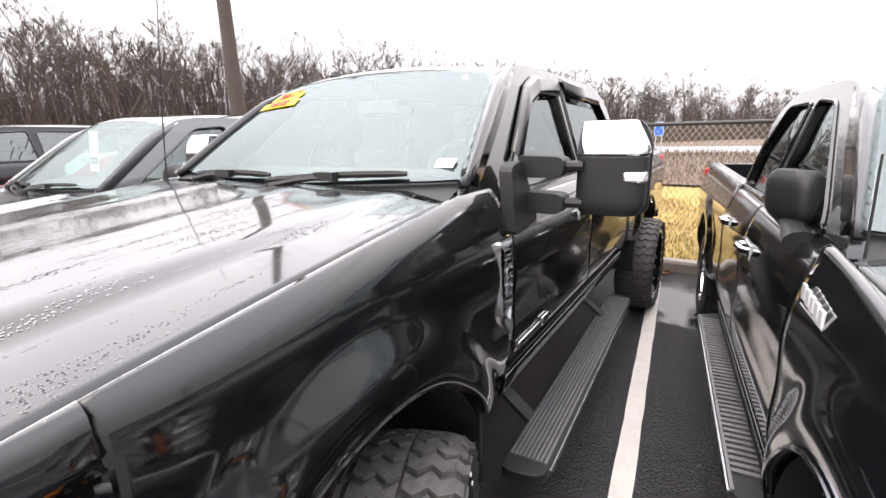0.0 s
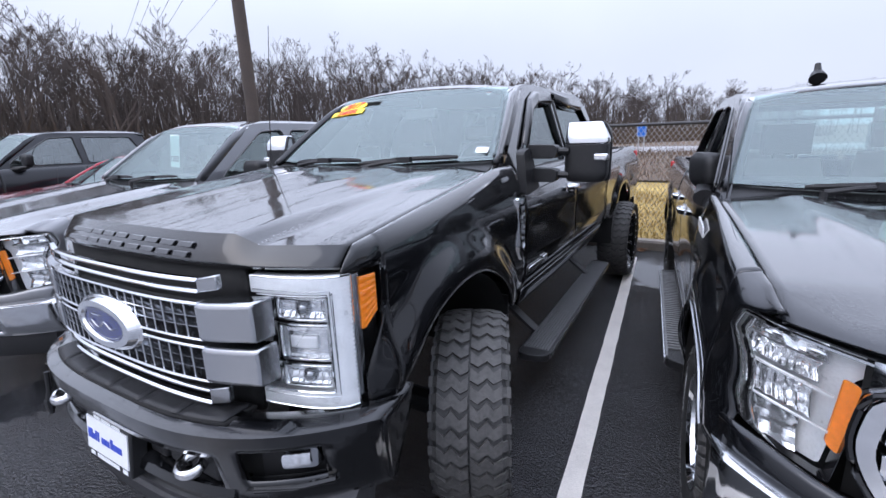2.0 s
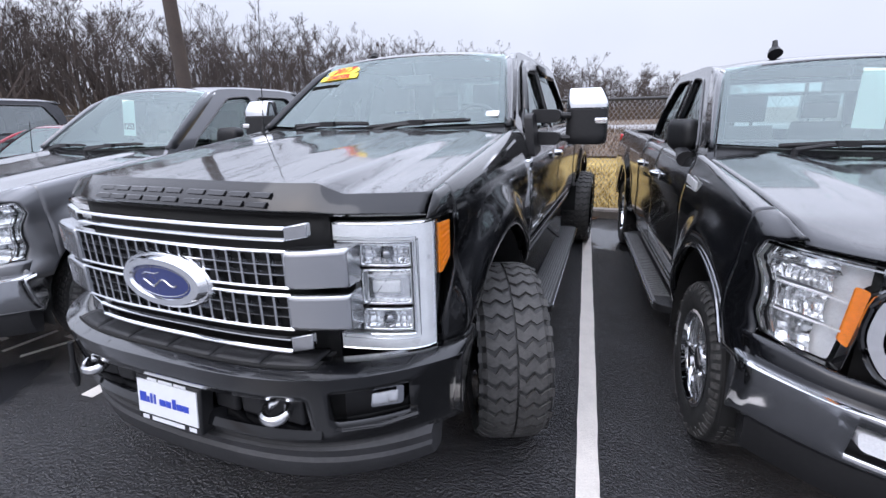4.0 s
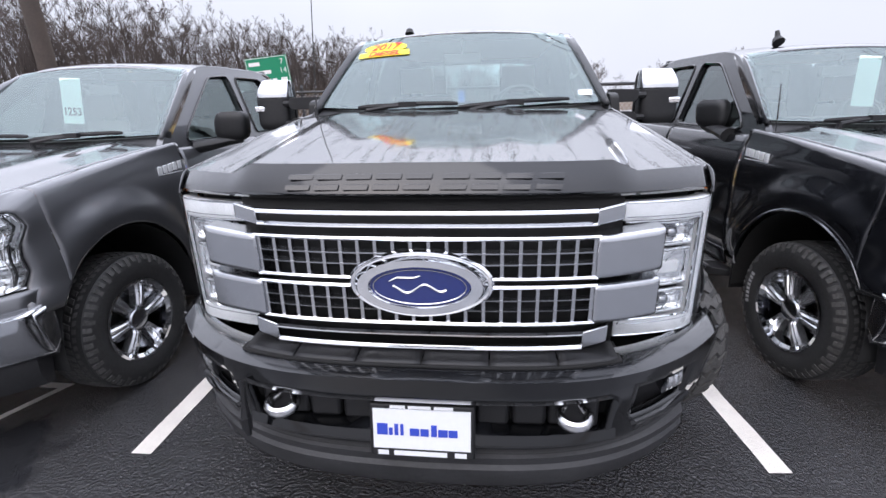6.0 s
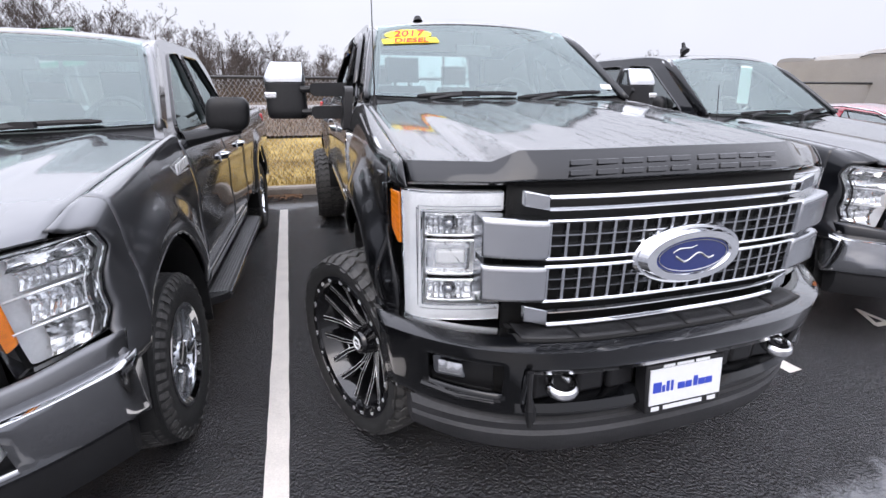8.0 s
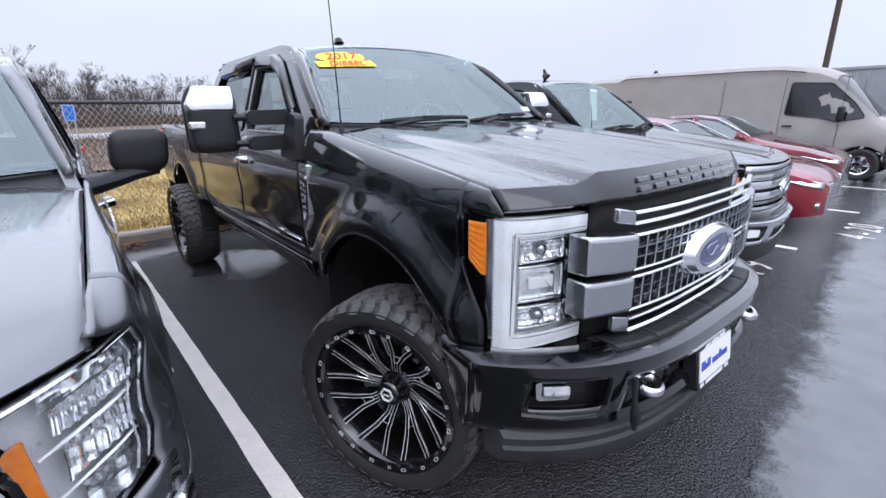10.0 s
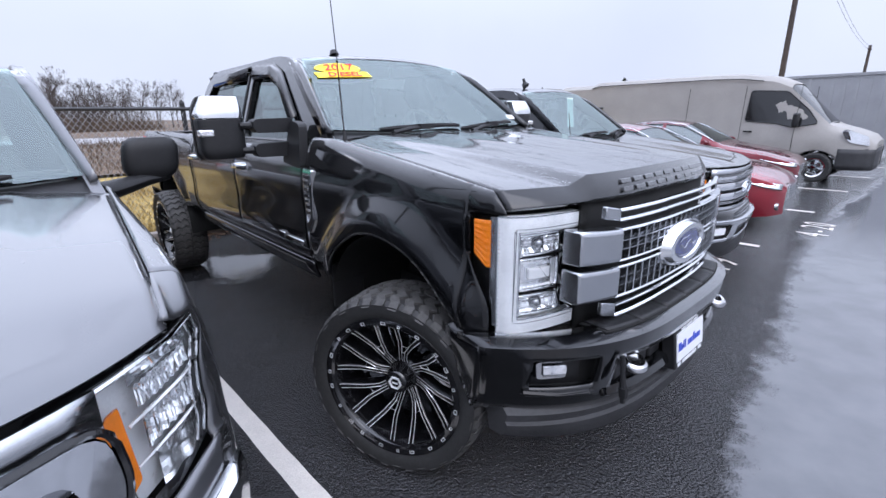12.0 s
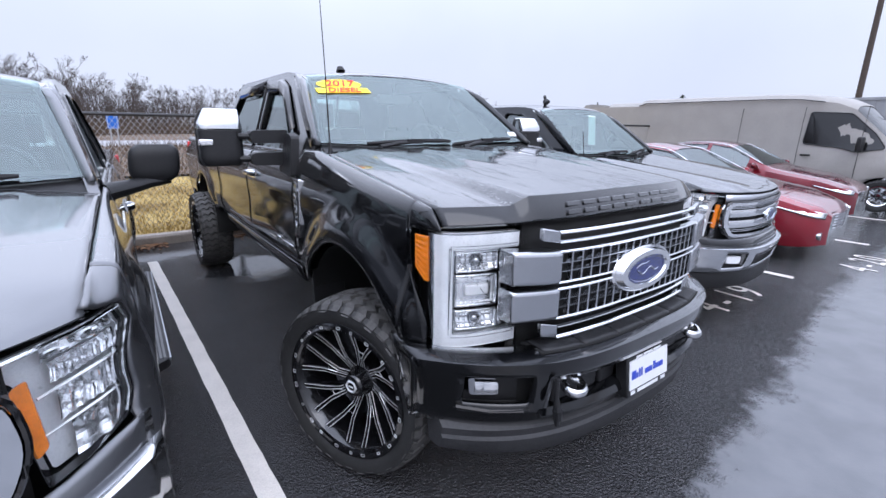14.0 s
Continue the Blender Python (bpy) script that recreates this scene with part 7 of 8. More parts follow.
places = []
for k in range(380):
    t = rg.random()
    back = 24 * rg.random() ** 1.2
    p = on_edge(t, back)
    h = rg.uniform(8.0, 11.5) * (1.16 - 0.46 * t) + 0.07 * back
    if rg.random() < 0.25:
        h *= 0.6
    places.append((p.x, p.y, 0.0, h, rg.uniform(0, 6.28), rg.randrange(8)))
KINDS += [tree_verts(300 + k, 10.0, 2) for k in range(5)]
for k in range(1500):
    t = rg.random()
    p = on_edge(t, rg.uniform(-2, 26))
    places.append((p.x, p.y, 0.0, rg.uniform(4.5, 9.0) * (1.1 - 0.35 * t), rg.uniform(0, 6.28), 8 + rg.randrange(5)))
wood("woods", "bare winter trees at the edge of the field", places)
places = []
for k in range(60):
    x = rg.uniform(8, 75)
    places.append((x, 95 + rg.uniform(0, 30) - 0.3 * x, 0.0, rg.uniform(5, 9), rg.uniform(0, 6.28), rg.randrange(8)))
wood("far_woods", "distant bare trees beyond the road", places)
bm = bmesh.new()
rg = random.Random(5)
for k in range(42000):
    t = rg.random()
    p = on_edge(t, rg.uniform(-3, 16))
    x, y = p.x, p.y
    h = rg.uniform(0.5, 4.4) * rg.uniform(0.35, 1.0)
    a = rg.uniform(-0.16, 0.16)
    w = rg.uniform(0.015, 0.04)
    v = [bm.verts.new(q) for q in ((x - w, y - w, 0), (x + w, y + w, 0), (x + a * h, y + rg.uniform(-0.3, 0.3), h))]
    bm.faces.new(v)
single("undergrowth", bm, SCRUB, "brown undergrowth at the foot of the woods", "scrub", kind="stuff", smooth=0)

# dead weeds on the verge
bm = bmesh.new()
rg = random.Random(8)
for k in range(16000):
    x, y = rg.uniform(-26, 14), rg.uniform(14.2, 25.2)
    h = rg.uniform(0.10, 0.42)
    a = rg.uniform(0, 3.14)
    dx, dy = 0.015 * math.cos(a), 0.015 * math.sin(a)
    z = 0.20 + 0.36 * ss((y - 14.2) / 7)
    bm.faces.new([bm.verts.new(p) for p in ((x - dx, y - dy, z), (x + dx, y + dy, z), (x + rg.uniform(-0.12, 0.12), y + rg.uniform(-0.1, 0.1), z + h))])
single("verge_weeds", bm, SCRUB, "brown dead weeds on the road verge", "weeds", kind="stuff", smooth=0)

# brown verge and pale road beyond the field
bm = bmesh.new()
grid(bm, line(-80, 80, 60), line(14.2, 25.5, 10), lambda x, y: (x, y, 0.22 + 0.36 * ss((y - 14.2) / 7) + 0.06 * noise.noise((x, y, 3))))
single("verge", bm, SCRUB, "brown weedy verge of the road", "verge", kind="structure", smooth=1.0)
bm = bmesh.new()
grid(bm, line(-90, 90, 10), line(25.5, 34, 2), lambda x, y: (x, y, 0.60))
single("road", bm, DISTANT_ROAD, "pale wet road beyond the field", "road", kind="structure", smooth=0)


# ---- poles and wires ----
def pole(x, y, h, r=0.16, arm=False, lean=0.0):
    p = thing("utility_pole", "weathered wooden utility pole", "pole", "utility poles")
    bm = bmesh.new()
    tube(bm, [(x, y, -0.2), (x + lean * 0.5, y, h * 0.5), (x + lean, y, h)], [r, r * 0.85, r * 0.7], 12)
    part("shaft", bm, POLE_WOOD, p)
    if arm:
        bm = bmesh.new()
        box(bm, x - 1.2, x + 1.2, y - 0.06, y + 0.06, h - 0.5, h - 0.38)
        part("crossarm", bm, POLE_WOOD, p)
        for d in (-1.0, 0.0, 1.0):
            bm = bmesh.new()
            tube(bm, [(x + d, y, h - 0.38), (x + d, y, h - 0.15)], 0.05, 6)
            part("insulator", bm, STEEL, p)
    return p


def wire(a, b, sag, r=0.012):
    a, b = Vector(a), Vector(b)
    bm = bmesh.new()
    tube(bm, [lerp(a, b, t) - Vector((0, 0, sag * 4 * t * (1 - t))) for t in line(0, 1, 14)], r, 4)
    single("overhead_wire", bm, BLACK_STEEL, "thin dark overhead cable", "cable", "overhead wires", smooth=1.0)


pole(-8.0, 6.4, 9.5, 0.165, lean=-0.12)
pole(32.0, 7.2, 12.0, 0.17)
pole(75.0, 9.3, 9.0, 0.2, True)
# cables that run over the row towards the woods
for x0, y0 in ((-20.1, 10.6), (-19.7, 10.95), (-19.0, 11.5), (-18.4, 11.9), (-17.0, 12.9)):
    wire((x0 + 9.3, y0 - 3.6 - 0.02 * x0, 9.2), (x0 - 26.0, y0 + 10.4, 9.2), 0.35, 0.010)
wire((32.0, 7.2, 12.6), (-8.1, 6.4, 9.3), 1.2, 0.02)
wire((32.0, 7.15, 12.1), (-8.1, 6.35, 8.9), 1.4, 0.02)
wire((32.0, 7.2, 12.0), (75, 9.3, 8.8), 1.0)
wire((32.0, 7.2, 11.4), (75, 9.3, 8.5), 1.0)


# ---- other vehicles and boxes along the row ----
def loft_car(T, tab, mat, glass, side_windows, screen_y, back_y, wheel, n=46):
    """A closed car body from tables along its length: half-width, sill, belt, top and roof half-width."""
    y0, y1 = tab["len"]
    w, lo, belt, top, rw = (lambda y, k=k: curve_at(tab[k], y) for k in ("w", "lo", "belt", "top", "rw"))
    ax = tab["axles"]
    R = tab["arch"]

    def low(y):
        z = lo(y)
        for a in ax:
            if abs(y - a) < R:
                z = max(z, wheel[0] + math.sqrt(R * R - (y - a) ** 2) * 0.95)
        return z

    ys = line(y0, y1, n, [a + d * R for a in ax for d in (-1, -0.97, -0.85, 0.85, 0.97, 1)])

    def sec(y):
        z0 = low(y)
        b, t, ww, r = belt(y), top(y), w(y), rw(y)
        zm = max(lerp(0.2, b, 0.55), z0 + 0.02)
        cab = max(t - b, 0.0)
        return [(ww * 0.95, z0), (ww * 0.995, lerp(z0, zm, 0.5)), (ww, zm), (ww * 0.985, lerp(zm, b, 0.6)), (ww * 0.95, b), (lerp(ww * 0.94, r, 0.5) + 0.015 * (cab > 0.1), lerp(b, t, 0.48)), (r, lerp(b, t, 0.90)), (r * 0.88, lerp(b, t, 0.975)), (r * 0.5, t + 0.012), (0.0, t + 0.018)]

    def f(y, k):
        s = 1 if k >= 0 else -1
        x, z = sec(y)[abs(k) - 1 if k else 9]
        return (s * x, y, z)

    # side rows count from the sill (10 points a side); the middle row joins both halves
    order = [-i for i in range(1, 10)] + [10] + [i for i in range(9, 0, -1)]

    def g(y, j):
        k = order[j]
        s = -1 if k < 0 else 1
        x, z = sec(y)[abs(k) - 1]
        return (s * x, y, z)

    def window(y, j):
        side = j < 6 and 3.9 < j or 12 < j < 14.1
        if side:
            return any(a < y < b for a, b in side_windows)
        return 6 < j < 12 and (screen_y[0] < y < screen_y[1] or back_y[0] < y < back_y[1])
    bm = bmesh.new()
    ys = sorted(set(ys + [v for p in side_windows for v in p] + list(screen_y) + list(back_y)))
    grid(bm, ys, list(range(19)), g, window)
    for yy in (ys[0], ys[-1]):
        bm.faces.new([bm.verts.new(g(yy, j)) for j in range(19)])
    part("body", bm, mat, T, smooth=0.6)
    panes = [(a, b, 0, 9) for a, b in side_windows] + [(a, b, 9, 18) for a, b in side_windows] + [(*screen_y, 6, 12), (*back_y, 6, 12)]
    for a, b, j0, j1 in panes:
        if a > y1:
            continue
        bm = bmesh.new()
        grid(bm, ys, list(range(19)), lambda y, j: Vector(g(y, j)) * 0.992 + Vector((0, 0.008 * y, 0.002)), lambda y, j: not (window(y, j) and a < y < b and j0 < j < j1 and (j1 - j0 > 6) == (not 6 < j < 12)))
        part("window_glass", bm, glass, T)
    for i, a in enumerate(ax):
        for s in (-1, 1):
            wh = new("wheel")
            wh.parent = T
            tyre(wheel[0], wheel[1], wheel[2], 0.006, 40, wh)
            chrome_wheel(wheel[1], wheel[2], wh, 5)
            wh.matrix_basis = Matrix.Translation((s * (w(a) - wheel[2] / 2 - 0.005), a, wheel[0])) @ Matrix.Rotation(0 if s > 0 else math.pi, 4, "Z")
            # well and floor pan: shade under the car painted near-black
            bm = bmesh.new()
            grid(bm, line(0, math.pi, 12), [0, 1], lambda q, v: (s * lerp(w(a) * 0.95, 0.45, v), a - R * math.cos(q), wheel[0] + 0.95 * R * math.sin(q)))
            part("wheel_well", bm, HOLLOW_SHADE, T)
    bm = bmesh.new()
    box(bm, -w(2.0) * 0.9, w(2.0) * 0.9, ax[0] + R, ax[1] - R, 0.18, 0.3)
    part("floor_pan", bm, HOLLOW_SHADE, T)


def sedan(m, label, mat):
    T = thing("sedan", label, "car", "red sedans", m)
    tab = dict(len=(0.0, 4.85), axles=(0.95, 3.80), arch=0.37,
               w=[(0, 0.50), (0.10, 0.72), (0.25, 0.83), (0.5, 0.89), (1.0, 0.925), (3.6, 0.925), (4.5, 0.86), (4.85, 0.74)],
               lo=[(0, 0.24), (0.3, 0.20), (4.4, 0.22), (4.85, 0.34)],
               belt=[(0, 0.58), (0.15, 0.70), (0.5, 0.80), (1.4, 0.93), (3.4, 0.98), (4.6, 1.0), (4.85, 0.85)],
               top=[(0, 0.62), (0.12, 0.74), (0.5, 0.86), (1.35, 1.0), (2.15, 1.40), (2.6, 1.46), (3.2, 1.44), (4.1, 1.12), (4.7, 1.08), (4.85, 0.9)],
               rw=[(0, 0.5), (0.5, 0.70), (1.35, 0.76), (2.15, 0.58), (3.2, 0.58), (4.1, 0.66), (4.85, 0.6)])
    loft_car(T, tab, mat, TINTED, ((1.75, 2.55), (2.62, 3.55)), (1.42, 2.12), (3.30, 4.05), (0.33, 0.22, 0.22))
    # mouth of the grille with bright bars, lamps, lower inlet, fog lamps
    g = new("grille")
    g.parent = T
    # the mouth is a solid plate, its inner shade painted near-black
    bm = bmesh.new()
    plate(bm, rounded([(-0.42, 0.66), (0.42, 0.66), (0.36, 0.42), (-0.36, 0.42)], 0.05), lambda x, z, d: (x, -0.012 + 0.25 * x * x + d, z), depth=0.04)
    part("opening", bm, HOLLOW_SHADE, g, smooth=0.3)
    for k in range(6):
        bm = bmesh.new()
        z = 0.445 + k * 0.038
        hw = 0.345 + 0.012 * k
        tube(bm, [(x, -0.02 + 0.25 * x * x, z) for x in line(-hw, hw, 10)], 0.009, 6)
        part("bar", bm, CHROME, g)
    for s in (-1, 1):
        bm = bmesh.new()
        grid(bm, line(0.05, 0.62, 14), line(0, 1, 4), lambda y, v: (s * (curve_at(tab["w"], y) * lerp(0.975, 0.90, v) + 0.012), y - 0.012, lerp(curve_at([(0.0, 0.585), (0.62, 0.735)], y), curve_at([(0.0, 0.655), (0.30, 0.725), (0.62, 0.760)], y), v)))
        part("headlamp", bm, LAMP_CHROME, T, "slim clear headlamp", smooth=0.4, solid=0.02)
        bm = bmesh.new()
        tube(bm, [(s * (curve_at(tab["w"], y) * 0.985 + 0.014), y - 0.014, curve_at([(0.0, 0.580), (0.62, 0.730)], y)) for y in line(0.05, 0.62, 8)], 0.008, 5)
        part("lamp_edge", bm, GLOSS_BLACK, T)
        bm = bmesh.new()
        tube(bm, [(s * 0.62, 0.04, 0.36), (s * 0.62, 0.10, 0.36)], 0.055, 14)
        part("fog_lamp", bm, CHROME, T)
        bm = bmesh.new()
        tube(bm, [(s * 0.90, 1.55, 0.98), (s * 1.02, 1.58, 1.03)], [0.05, 0.07], 10, flat=0.8)
        tube(bm, [(s * 0.96, 1.57, 1.02), (s * 1.08, 1.62, 1.04)], [0.07, 0.055], 10, flat=0.8)
        part("side_mirror", bm, mat, T)
        bm = bmesh.new()
        tube(bm, [(s * (curve_at(tab["rw"], y) + 0.02), y, curve_at(tab["top"], y) - 0.02) for y in line(1.5, 3.6, 12)], 0.010, 5)
        part("roof_trim", bm, CHROME, T)
    bm = bmesh.new()
    plate(bm, rounded([(-0.40, 0.38), (0.40, 0.38), (0.45, 0.25), (-0.45, 0.25)], 0.03), lambda x, z, d: (x, 0.0 + 0.22 * x * x + d, z), depth=0.04)
    part("lower_inlet", bm, PLASTIC, T, smooth=0.3)
    return T


def cargo_van(m):
    T = thing("cargo_van", "dirty white long cargo van with grey lower cladding", "van", m=m)
    tab = dict(len=(0.0, 6.95), axles=(1.0, 4.75), arch=0.42,
               w=[(0, 0.80), (0.08, 0.92), (0.3, 0.99), (0.8, 1.02), (6.9, 1.02), (6.95, 1.0)],
               lo=[(0, 0.35), (0.4, 0.32), (6.95, 0.36)],
               belt=[(0, 0.88), (0.1, 0.98), (0.8, 1.14), (1.4, 1.22), (6.95, 1.25)],
               top=[(0, 0.96), (0.08, 1.08), (0.4, 1.20), (0.85, 1.34), (1.75, 2.30), (2.1, 2.46), (2.8, 2.56), (3.5, 2.58), (6.8, 2.58), (6.95, 2.50)],
               rw=[(0, 0.62), (0.85, 0.86), (1.75, 0.82), (2.4, 0.88), (3.4, 0.90), (6.95, 0.90)])
    loft_car(T, tab, WHITE_PAINT, DARK_GLASS, (), (0.88, 1.72), (8, 9), (0.35, 0.22, 0.24), 60)
    for s in (-1, 1):
        # door window: dark pane with a dropped front corner, in a black seal
        def skin(y, z, out):
            bz, tz, ww, rr = (curve_at(tab[k], y) for k in ("belt", "top", "w", "rw"))
            q = min(max((z - bz) / (tz - bz), 0.0), 1.0)
            return (s * (float(np.interp(q, [0, 0.48, 0.9], [ww * 0.95, lerp(ww * 0.94, rr, 0.5) + 0.015, rr])) + out), y, z)
        wn_out = rounded([(1.08, 1.36), (1.30, 1.66), (1.78, 2.10), (2.52, 2.14), (2.56, 1.42), (1.90, 1.36), (1.55, 1.27)], 0.06)
        bm = bmesh.new()
        plate(bm, wn_out, lambda y, z, d: skin(y, z, 0.012 - d), depth=0.02)
        part("door_window", bm, GLOSS_BLACK, T, "dark door window", smooth=0.3)
        bm = bmesh.new()
        tube(bm, [skin(y, z, 0.012) for y, z in wn_out + wn_out[:1]], 0.012, 5, False)
        part("window_seal", bm, PLASTIC, T)
    for s in (-1, 1):
        for a, b, zb in ((1.45, 1.50, 0.5), (2.62, 2.63, 0.45), (3.95, 3.965, 0.45)):
            bm = bmesh.new()
            tube(bm, [(s * 1.024, b, 0.5), (s * 1.022, b, 1.25), (s * 0.985, b, 1.9), (s * 0.945, b, 2.25)], 0.006, 4)
            part("door_seam", bm, PLASTIC, T)
        bm = bmesh.new()
        grid(bm, line(1.45, 4.3, 16), line(0, 1, 3), lambda y, v: (s * 1.026, y, lerp(0.36, 0.62, v)))
        part("side_cladding", bm, GREY_PLASTIC, T, "grey plastic lower cladding", solid=0.02)
        bm = bmesh.new()
        grid(bm, line(-0.02, 0.62, 10), line(0, 1, 4), lambda y, v: (s * (curve_at(tab["w"], max(y, 0)) + 0.012), y, lerp(0.34, 0.80, v)))
        part("bumper_side", bm, GREY_PLASTIC, T, solid=0.02)
        bm = bmesh.new()
        plate(bm, rounded([(0.10, 0.88), (0.14, 1.08), (0.55, 1.24), (0.62, 1.18), (0.45, 0.95)], 0.04), lambda y, z, d: (s * (curve_at(tab["w"], y) + 0.010 - d - 0.06 * max(0, z - 1.0)), y, z), depth=0.04)
        lamp = part("headlamp", bm, LAMP_CHROME, T, "tall clear headlamp", smooth=0.4)
        bm = bmesh.new()
        plate(bm, rounded([(0.42, 1.0), (0.50, 1.18), (0.60, 1.18), (0.52, 1.02)], 0.02), lambda y, z, d: (s * (curve_at(tab["w"], y) + 0.014 - d - 0.06 * max(0, z - 1.0)), y, z), depth=0.04)
        part("turn_signal", bm, DARK_CHROME, lamp)
        bm = bmesh.new()
        box(bm, s * 1.0, s * 1.22, 1.42, 1.54, 1.28, 1.60)
        part("side_mirror", bm, PLASTIC, T, bevel=0.04)
        bm = bmesh.new()
        box(bm, s * 1.02, s * 1.05, 2.35, 2.55, 1.14, 1.18)
        part("door_handle", bm, PLASTIC, T, bevel=0.01)
        bm = bmesh.new()
        tube(bm, [(s * (curve_at(tab["rw"], y) + 0.045), y, curve_at(tab["top"], y) - 0.13) for y in line(2.3, 6.9, 20)], 0.012, 5)
        part("drip_rail", bm, GREY_PLASTIC, T)
    bm = bmesh.new()
    grid(bm, line(-0.95, 0.95, 14), line(0.34, 0.82, 4), lambda x, z: (x, -0.03 + 0.20 * abs(x) ** 3 * 0.9, z))
    part("bumper", bm, GREY_PLASTIC, T, solid=0.04)
    g = new("grille")
    g.parent = T
    for k in range(4):
        bm = bmesh.new()
        tube(bm, [(x, 0.0 + 0.15 * abs(x) ** 3 + 0.06 * k * 0.4, 0.86 + 0.055 * k) for x in line(-0.5, 0.5, 8)], 0.014, 6)
        part("bar", bm, PLASTIC, g)
    bm = bmesh.new()
    tube(bm, [(-0.5, 0.86, 1.36), (0.1, 0.83, 1.38), (0.6, 0.90, 1.40)], 0.014, 5)
    part("wiper", bm, PLASTIC, T)
    return T


def box_trailer(m, length, height, label, wall, roof, name="box_trailer", depth=2.5):
    """A long box with ribbed sheet walls, corner posts, rails, and wheels or feet below."""
    T = thing(name, label, "trailer", m=m)
    z0 = 0.35
    bm = bmesh.new()
    box(bm, 0.02, depth - 0.02, 0.02, length - 0.02, z0, z0 + height)
    body = part("box", bm, wall, T, smooth=0)
    n = int(length / 0.32)
    for k in range(n):
        bm = bmesh.new()
        y = 0.1 + (length - 0.2) * k / (n - 1)
        box(bm, -0.008, 0.022, y - 0.05, y + 0.05, z0 + 0.08, z0 + height - 0.08)
        part("rib", bm, wall, body, bevel=0.0, smooth=0)
    for z in (z0, z0 + height - 0.05):
        bm = bmesh.new()
        box(bm, -0.02, depth + 0.02, -0.02, length + 0.02, z, z + 0.09)
        part("rail", bm, roof, T, smooth=0)
    for y in (0, length):
        bm = bmesh.new()
        box(bm, -0.025, 0.07, y - 0.05, y + 0.05, z0, z0 + height)
        part("corner_post", bm, roof, T, smooth=0)
    for y in (0.8, length - 1.4, length - 2.6):
        for x in (0.25, depth - 0.25):
            bm = bmesh.new()
            lathe(bm, [(-0.12, 0.05), (-0.12, 0.40), (0.12, 0.40), (0.12, 0.05)], 20, close=True)
            bmesh.ops.transform(bm, matrix=Matrix.Translation((x, y, 0.40)), verts=bm.verts)
            part("tyre", bm, RUBBER, T)
    return T


sedan(pose(6.15, 0.50, 0, 0, 0, 4), "wet red sedan with a bright barred grille", RED_PAINT)
sedan(pose(9.50, 1.05, 0, 0, 0, 4), "wet dark red sedan parked beside a van", DARK_RED)
cargo_van(pose(12.55, 0.28, 0, 0, 0, 1.5))
box_trailer(pose(19.0, -9, 0), 22.0, 2.45, "grey ribbed box trailer beyond the parked row", TRAILER, TRAILER, depth=2.5)
half_ton("red pickup truck, wet, parked beside the grey one", pose(-5.95, 0.75, 0) @ Matrix.Diagonal((0.95, 0.95, 0.88, 1)), RED_PAINT, P=half_ton_params(sill_mat=RED_PAINT, a_base=(0.84, 1.27, 1.40), a_top=(0.69, 1.88, 1.775), roof_rear=(3.1, 1.80), belt=1.30))
half_ton("black pickup truck, wet, in the next stall along", pose(-8.90, 0.2, 0), NAVY_PAINT, P=half_ton_params(sill_mat=NAVY_PAINT, a_base=(0.84, 1.32, 1.52), a_top=(0.70, 1.92, 1.99), roof_rear=(3.68, 2.02), belt=1.44, rail=1.46, seams=(1.31, 2.52, 3.62, 3.70, 5.9), axles=(0.64, 4.70)))


# ---- road signs, traffic far off, litter ----
def road_sign(x, y, z, w, h, mat, turn, label, rows=(), lean=0.0):
    S = thing("road_sign", label, "sign", m=pose(x, y, 0, 0, lean, turn))
    bm = bmesh.new()
    plate(bm, rounded([(-w / 2, z - h / 2), (w / 2, z - h / 2), (w / 2, z + h / 2), (-w / 2, z + h / 2)], 0.06), lambda u, v, d: (u, d, v), depth=0.02)
    sheet = part("panel", bm, mat, S, smooth=0)
    bm = bmesh.new()
    o = rounded([(-w / 2 + 0.02, z - h / 2 + 0.02), (w / 2 - 0.02, z - h / 2 + 0.02), (w / 2 - 0.02, z + h / 2 - 0.02), (-w / 2 + 0.02, z + h / 2 - 0.02)], 0.05)
    i = rounded([(-w / 2 + 0.04, z - h / 2 + 0.04), (w / 2 - 0.04, z - h / 2 + 0.04), (w / 2 - 0.04, z + h / 2 - 0.04), (-w / 2 + 0.04, z + h / 2 - 0.04)], 0.04)
    plate(bm, o, lambda u, v, d: (u, -0.003, v), (i,))
    part("border", bm, WHITE_CARD, sheet, smooth=0)
    for zz, bars, num in rows:
        bm = bmesh.new()
        for a, b in bars:
            box(bm, a, b, -0.006, 0.0, zz - h * 0.06, zz + h * 0.06)
        part("writing", bm, WHITE_CARD, sheet, smooth=0)
        if num:
            text_part("number", num, h * 0.25, pose(w / 2 - h * 0.2, -0.006, zz, 90, 0, 0), WHITE_CARD, sheet)
    for s in (-1, 1):
        bm = bmesh.new()
        box(bm, s * w * 0.3 - 0.03, s * w * 0.3 + 0.03, 0.02, 0.07, -0.1, z + h / 2 - 0.05)
        part("post", bm, STEEL, S, smooth=0)
    return S


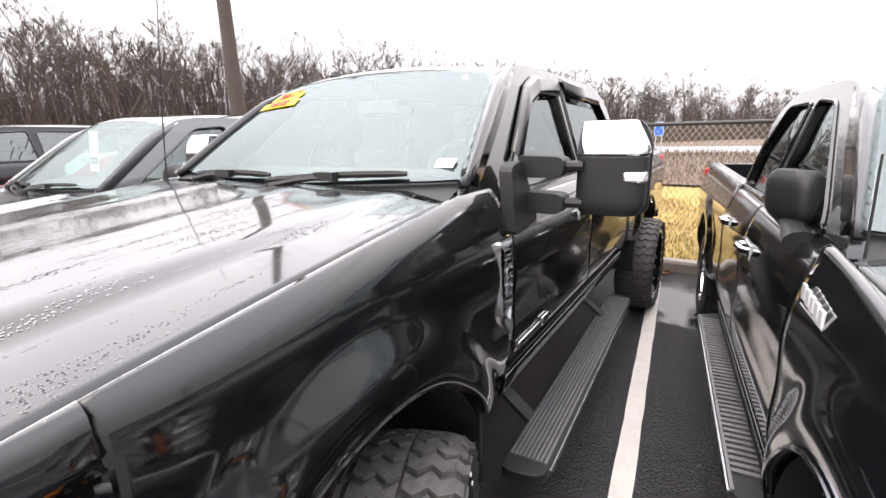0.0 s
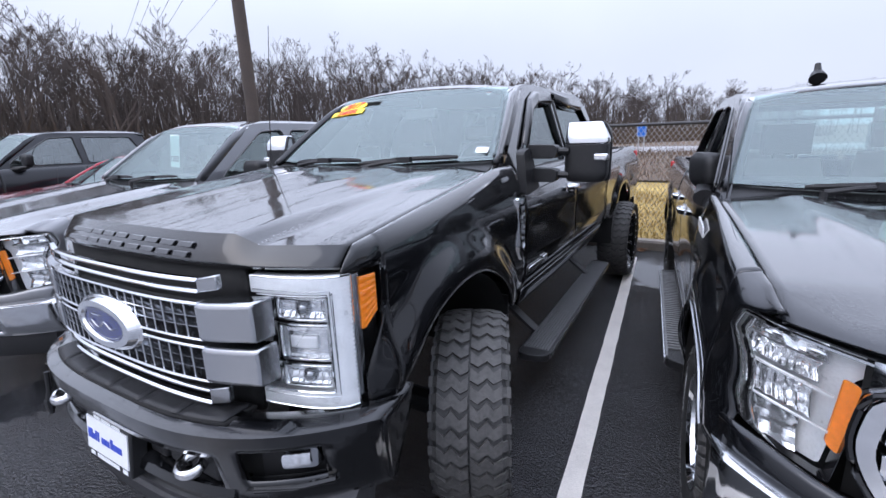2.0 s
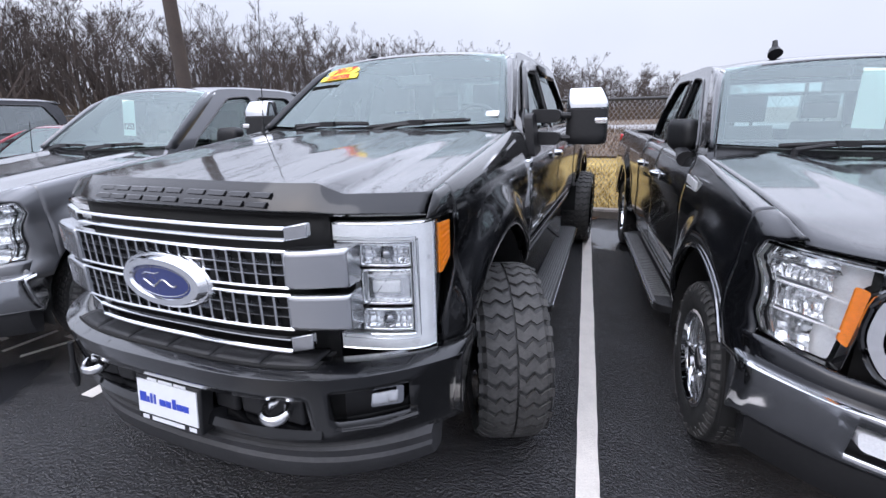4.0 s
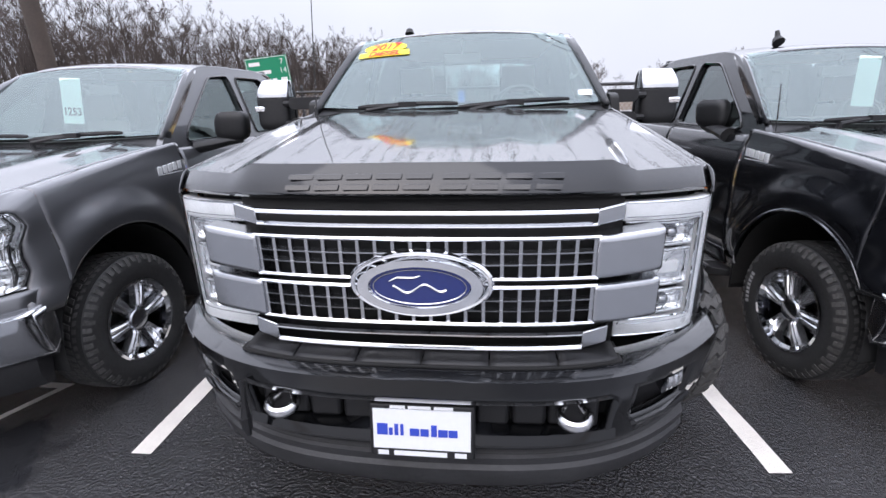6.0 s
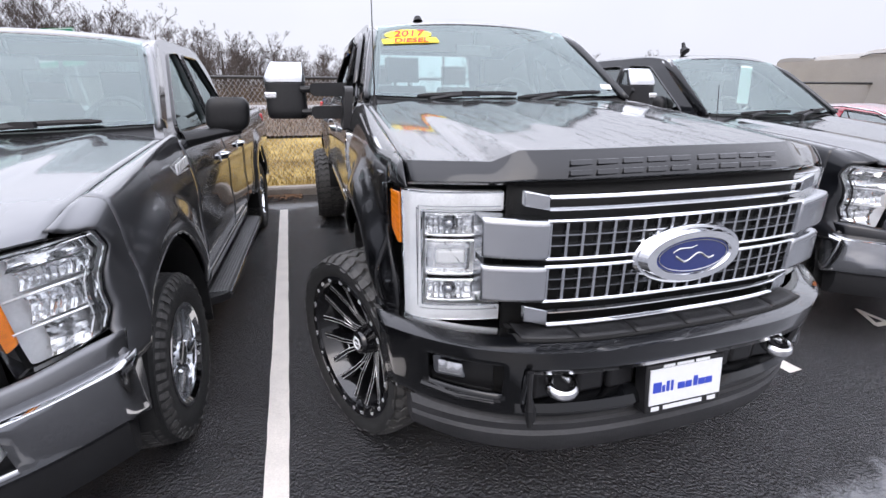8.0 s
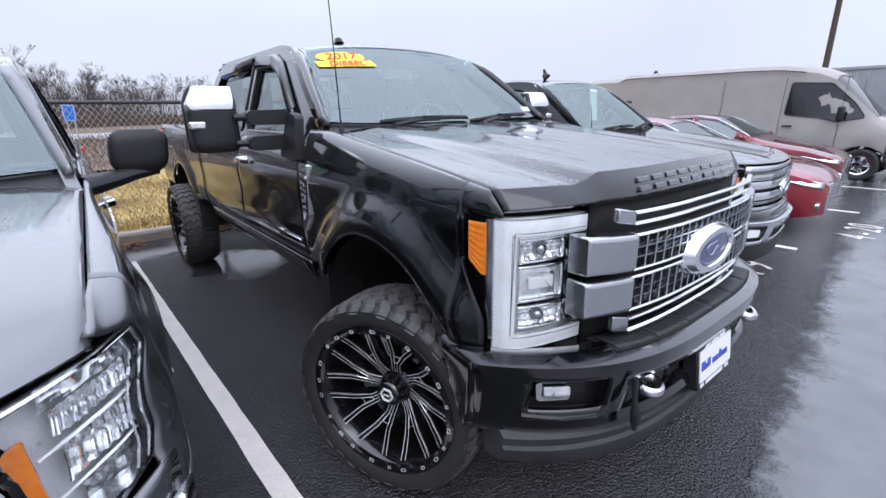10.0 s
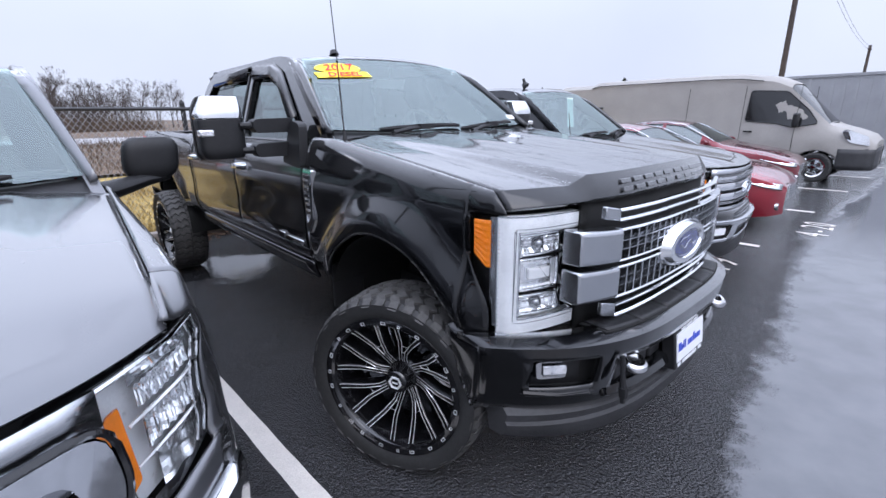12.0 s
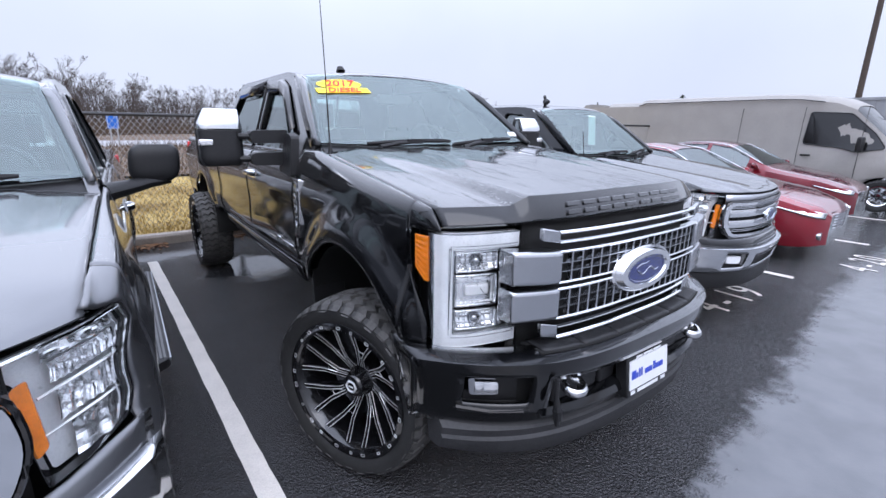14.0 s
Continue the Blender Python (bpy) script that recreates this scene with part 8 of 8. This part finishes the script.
road_sign(-9.35, 18.1, 2.93, 1.75, 1.20, SIGN_GREEN, 12, "green road sign with white distances, leaning", ((3.28, ((-0.74, -0.28),), "7"), (2.93, ((-0.72, 0.12),), "14"), (2.58, ((-0.70, 0.05), (0.12, 0.30), (0.48, 0.74)), None)), -6)
road_sign(-2.0, 25.1, 1.75, 0.45, 0.70, SIGN_BLUE, 0, "small blue road sign beyond the field")


# fallen leaves along the kerb
rg = random.Random(9)
bm = bmesh.new()
for k in range(1900):
    x, y = rg.uniform(-6, 6), KERB_Y - abs(rg.gauss(0, 0.13))
    if noise.noise((x * 1.3, 0, 7)) < -0.05:
        continue
    a, r = rg.uniform(0, 6.28), rg.uniform(0.015, 0.04)
    z = 0.006 + rg.uniform(0, 0.02)
    v = [bm.verts.new((x + r * math.cos(a + q) * (1 if i % 2 else 0.6), y + r * math.sin(a + q) * (1 if i % 2 else 0.6), z + rg.uniform(0, 0.012))) for i, q in enumerate((0, 1.2, 2.2, 3.14, 4.1, 5.1))]
    bm.faces.new(v)
single("fallen_leaves", bm, LEAF, "wet brown leaves along the kerb", "leaves", kind="stuff", smooth=0)

# evergreens on the skyline
for x, y, h in ((52.5, 40, 5.2), (30, 16, 4.0), (36, 16, 3.8)):
    E = thing("evergreen_tree", "small dark evergreen on the skyline", "tree", "evergreens", pose(x, y, 0))
    bm = bmesh.new()
    tube(bm, [(0, 0, 0), (0, 0, h * 0.95)], [0.10, 0.02], 6)
    part("trunk", bm, BARK, E)
    bm = bmesh.new()
    rg = random.Random(int(x))
    for k in range(700):
        t = rg.random() ** 0.8
        rad = (1 - t) * h * 0.28 * rg.uniform(0.3, 1.0)
        a = rg.uniform(0, 6.28)
        p = Vector((rad * math.cos(a), rad * math.sin(a), h * (0.12 + 0.88 * t)))
        q = Vector((rg.uniform(-1, 1), rg.uniform(-1, 1), rg.uniform(-0.8, 0.3))) * 0.22
        s2 = Vector((-math.sin(a), math.cos(a), 0)) * 0.06
        bm.faces.new([bm.verts.new(w2) for w2 in (p - s2, p + s2, p + q)])
    part("crown", bm, EVERGREEN, E, smooth=0)
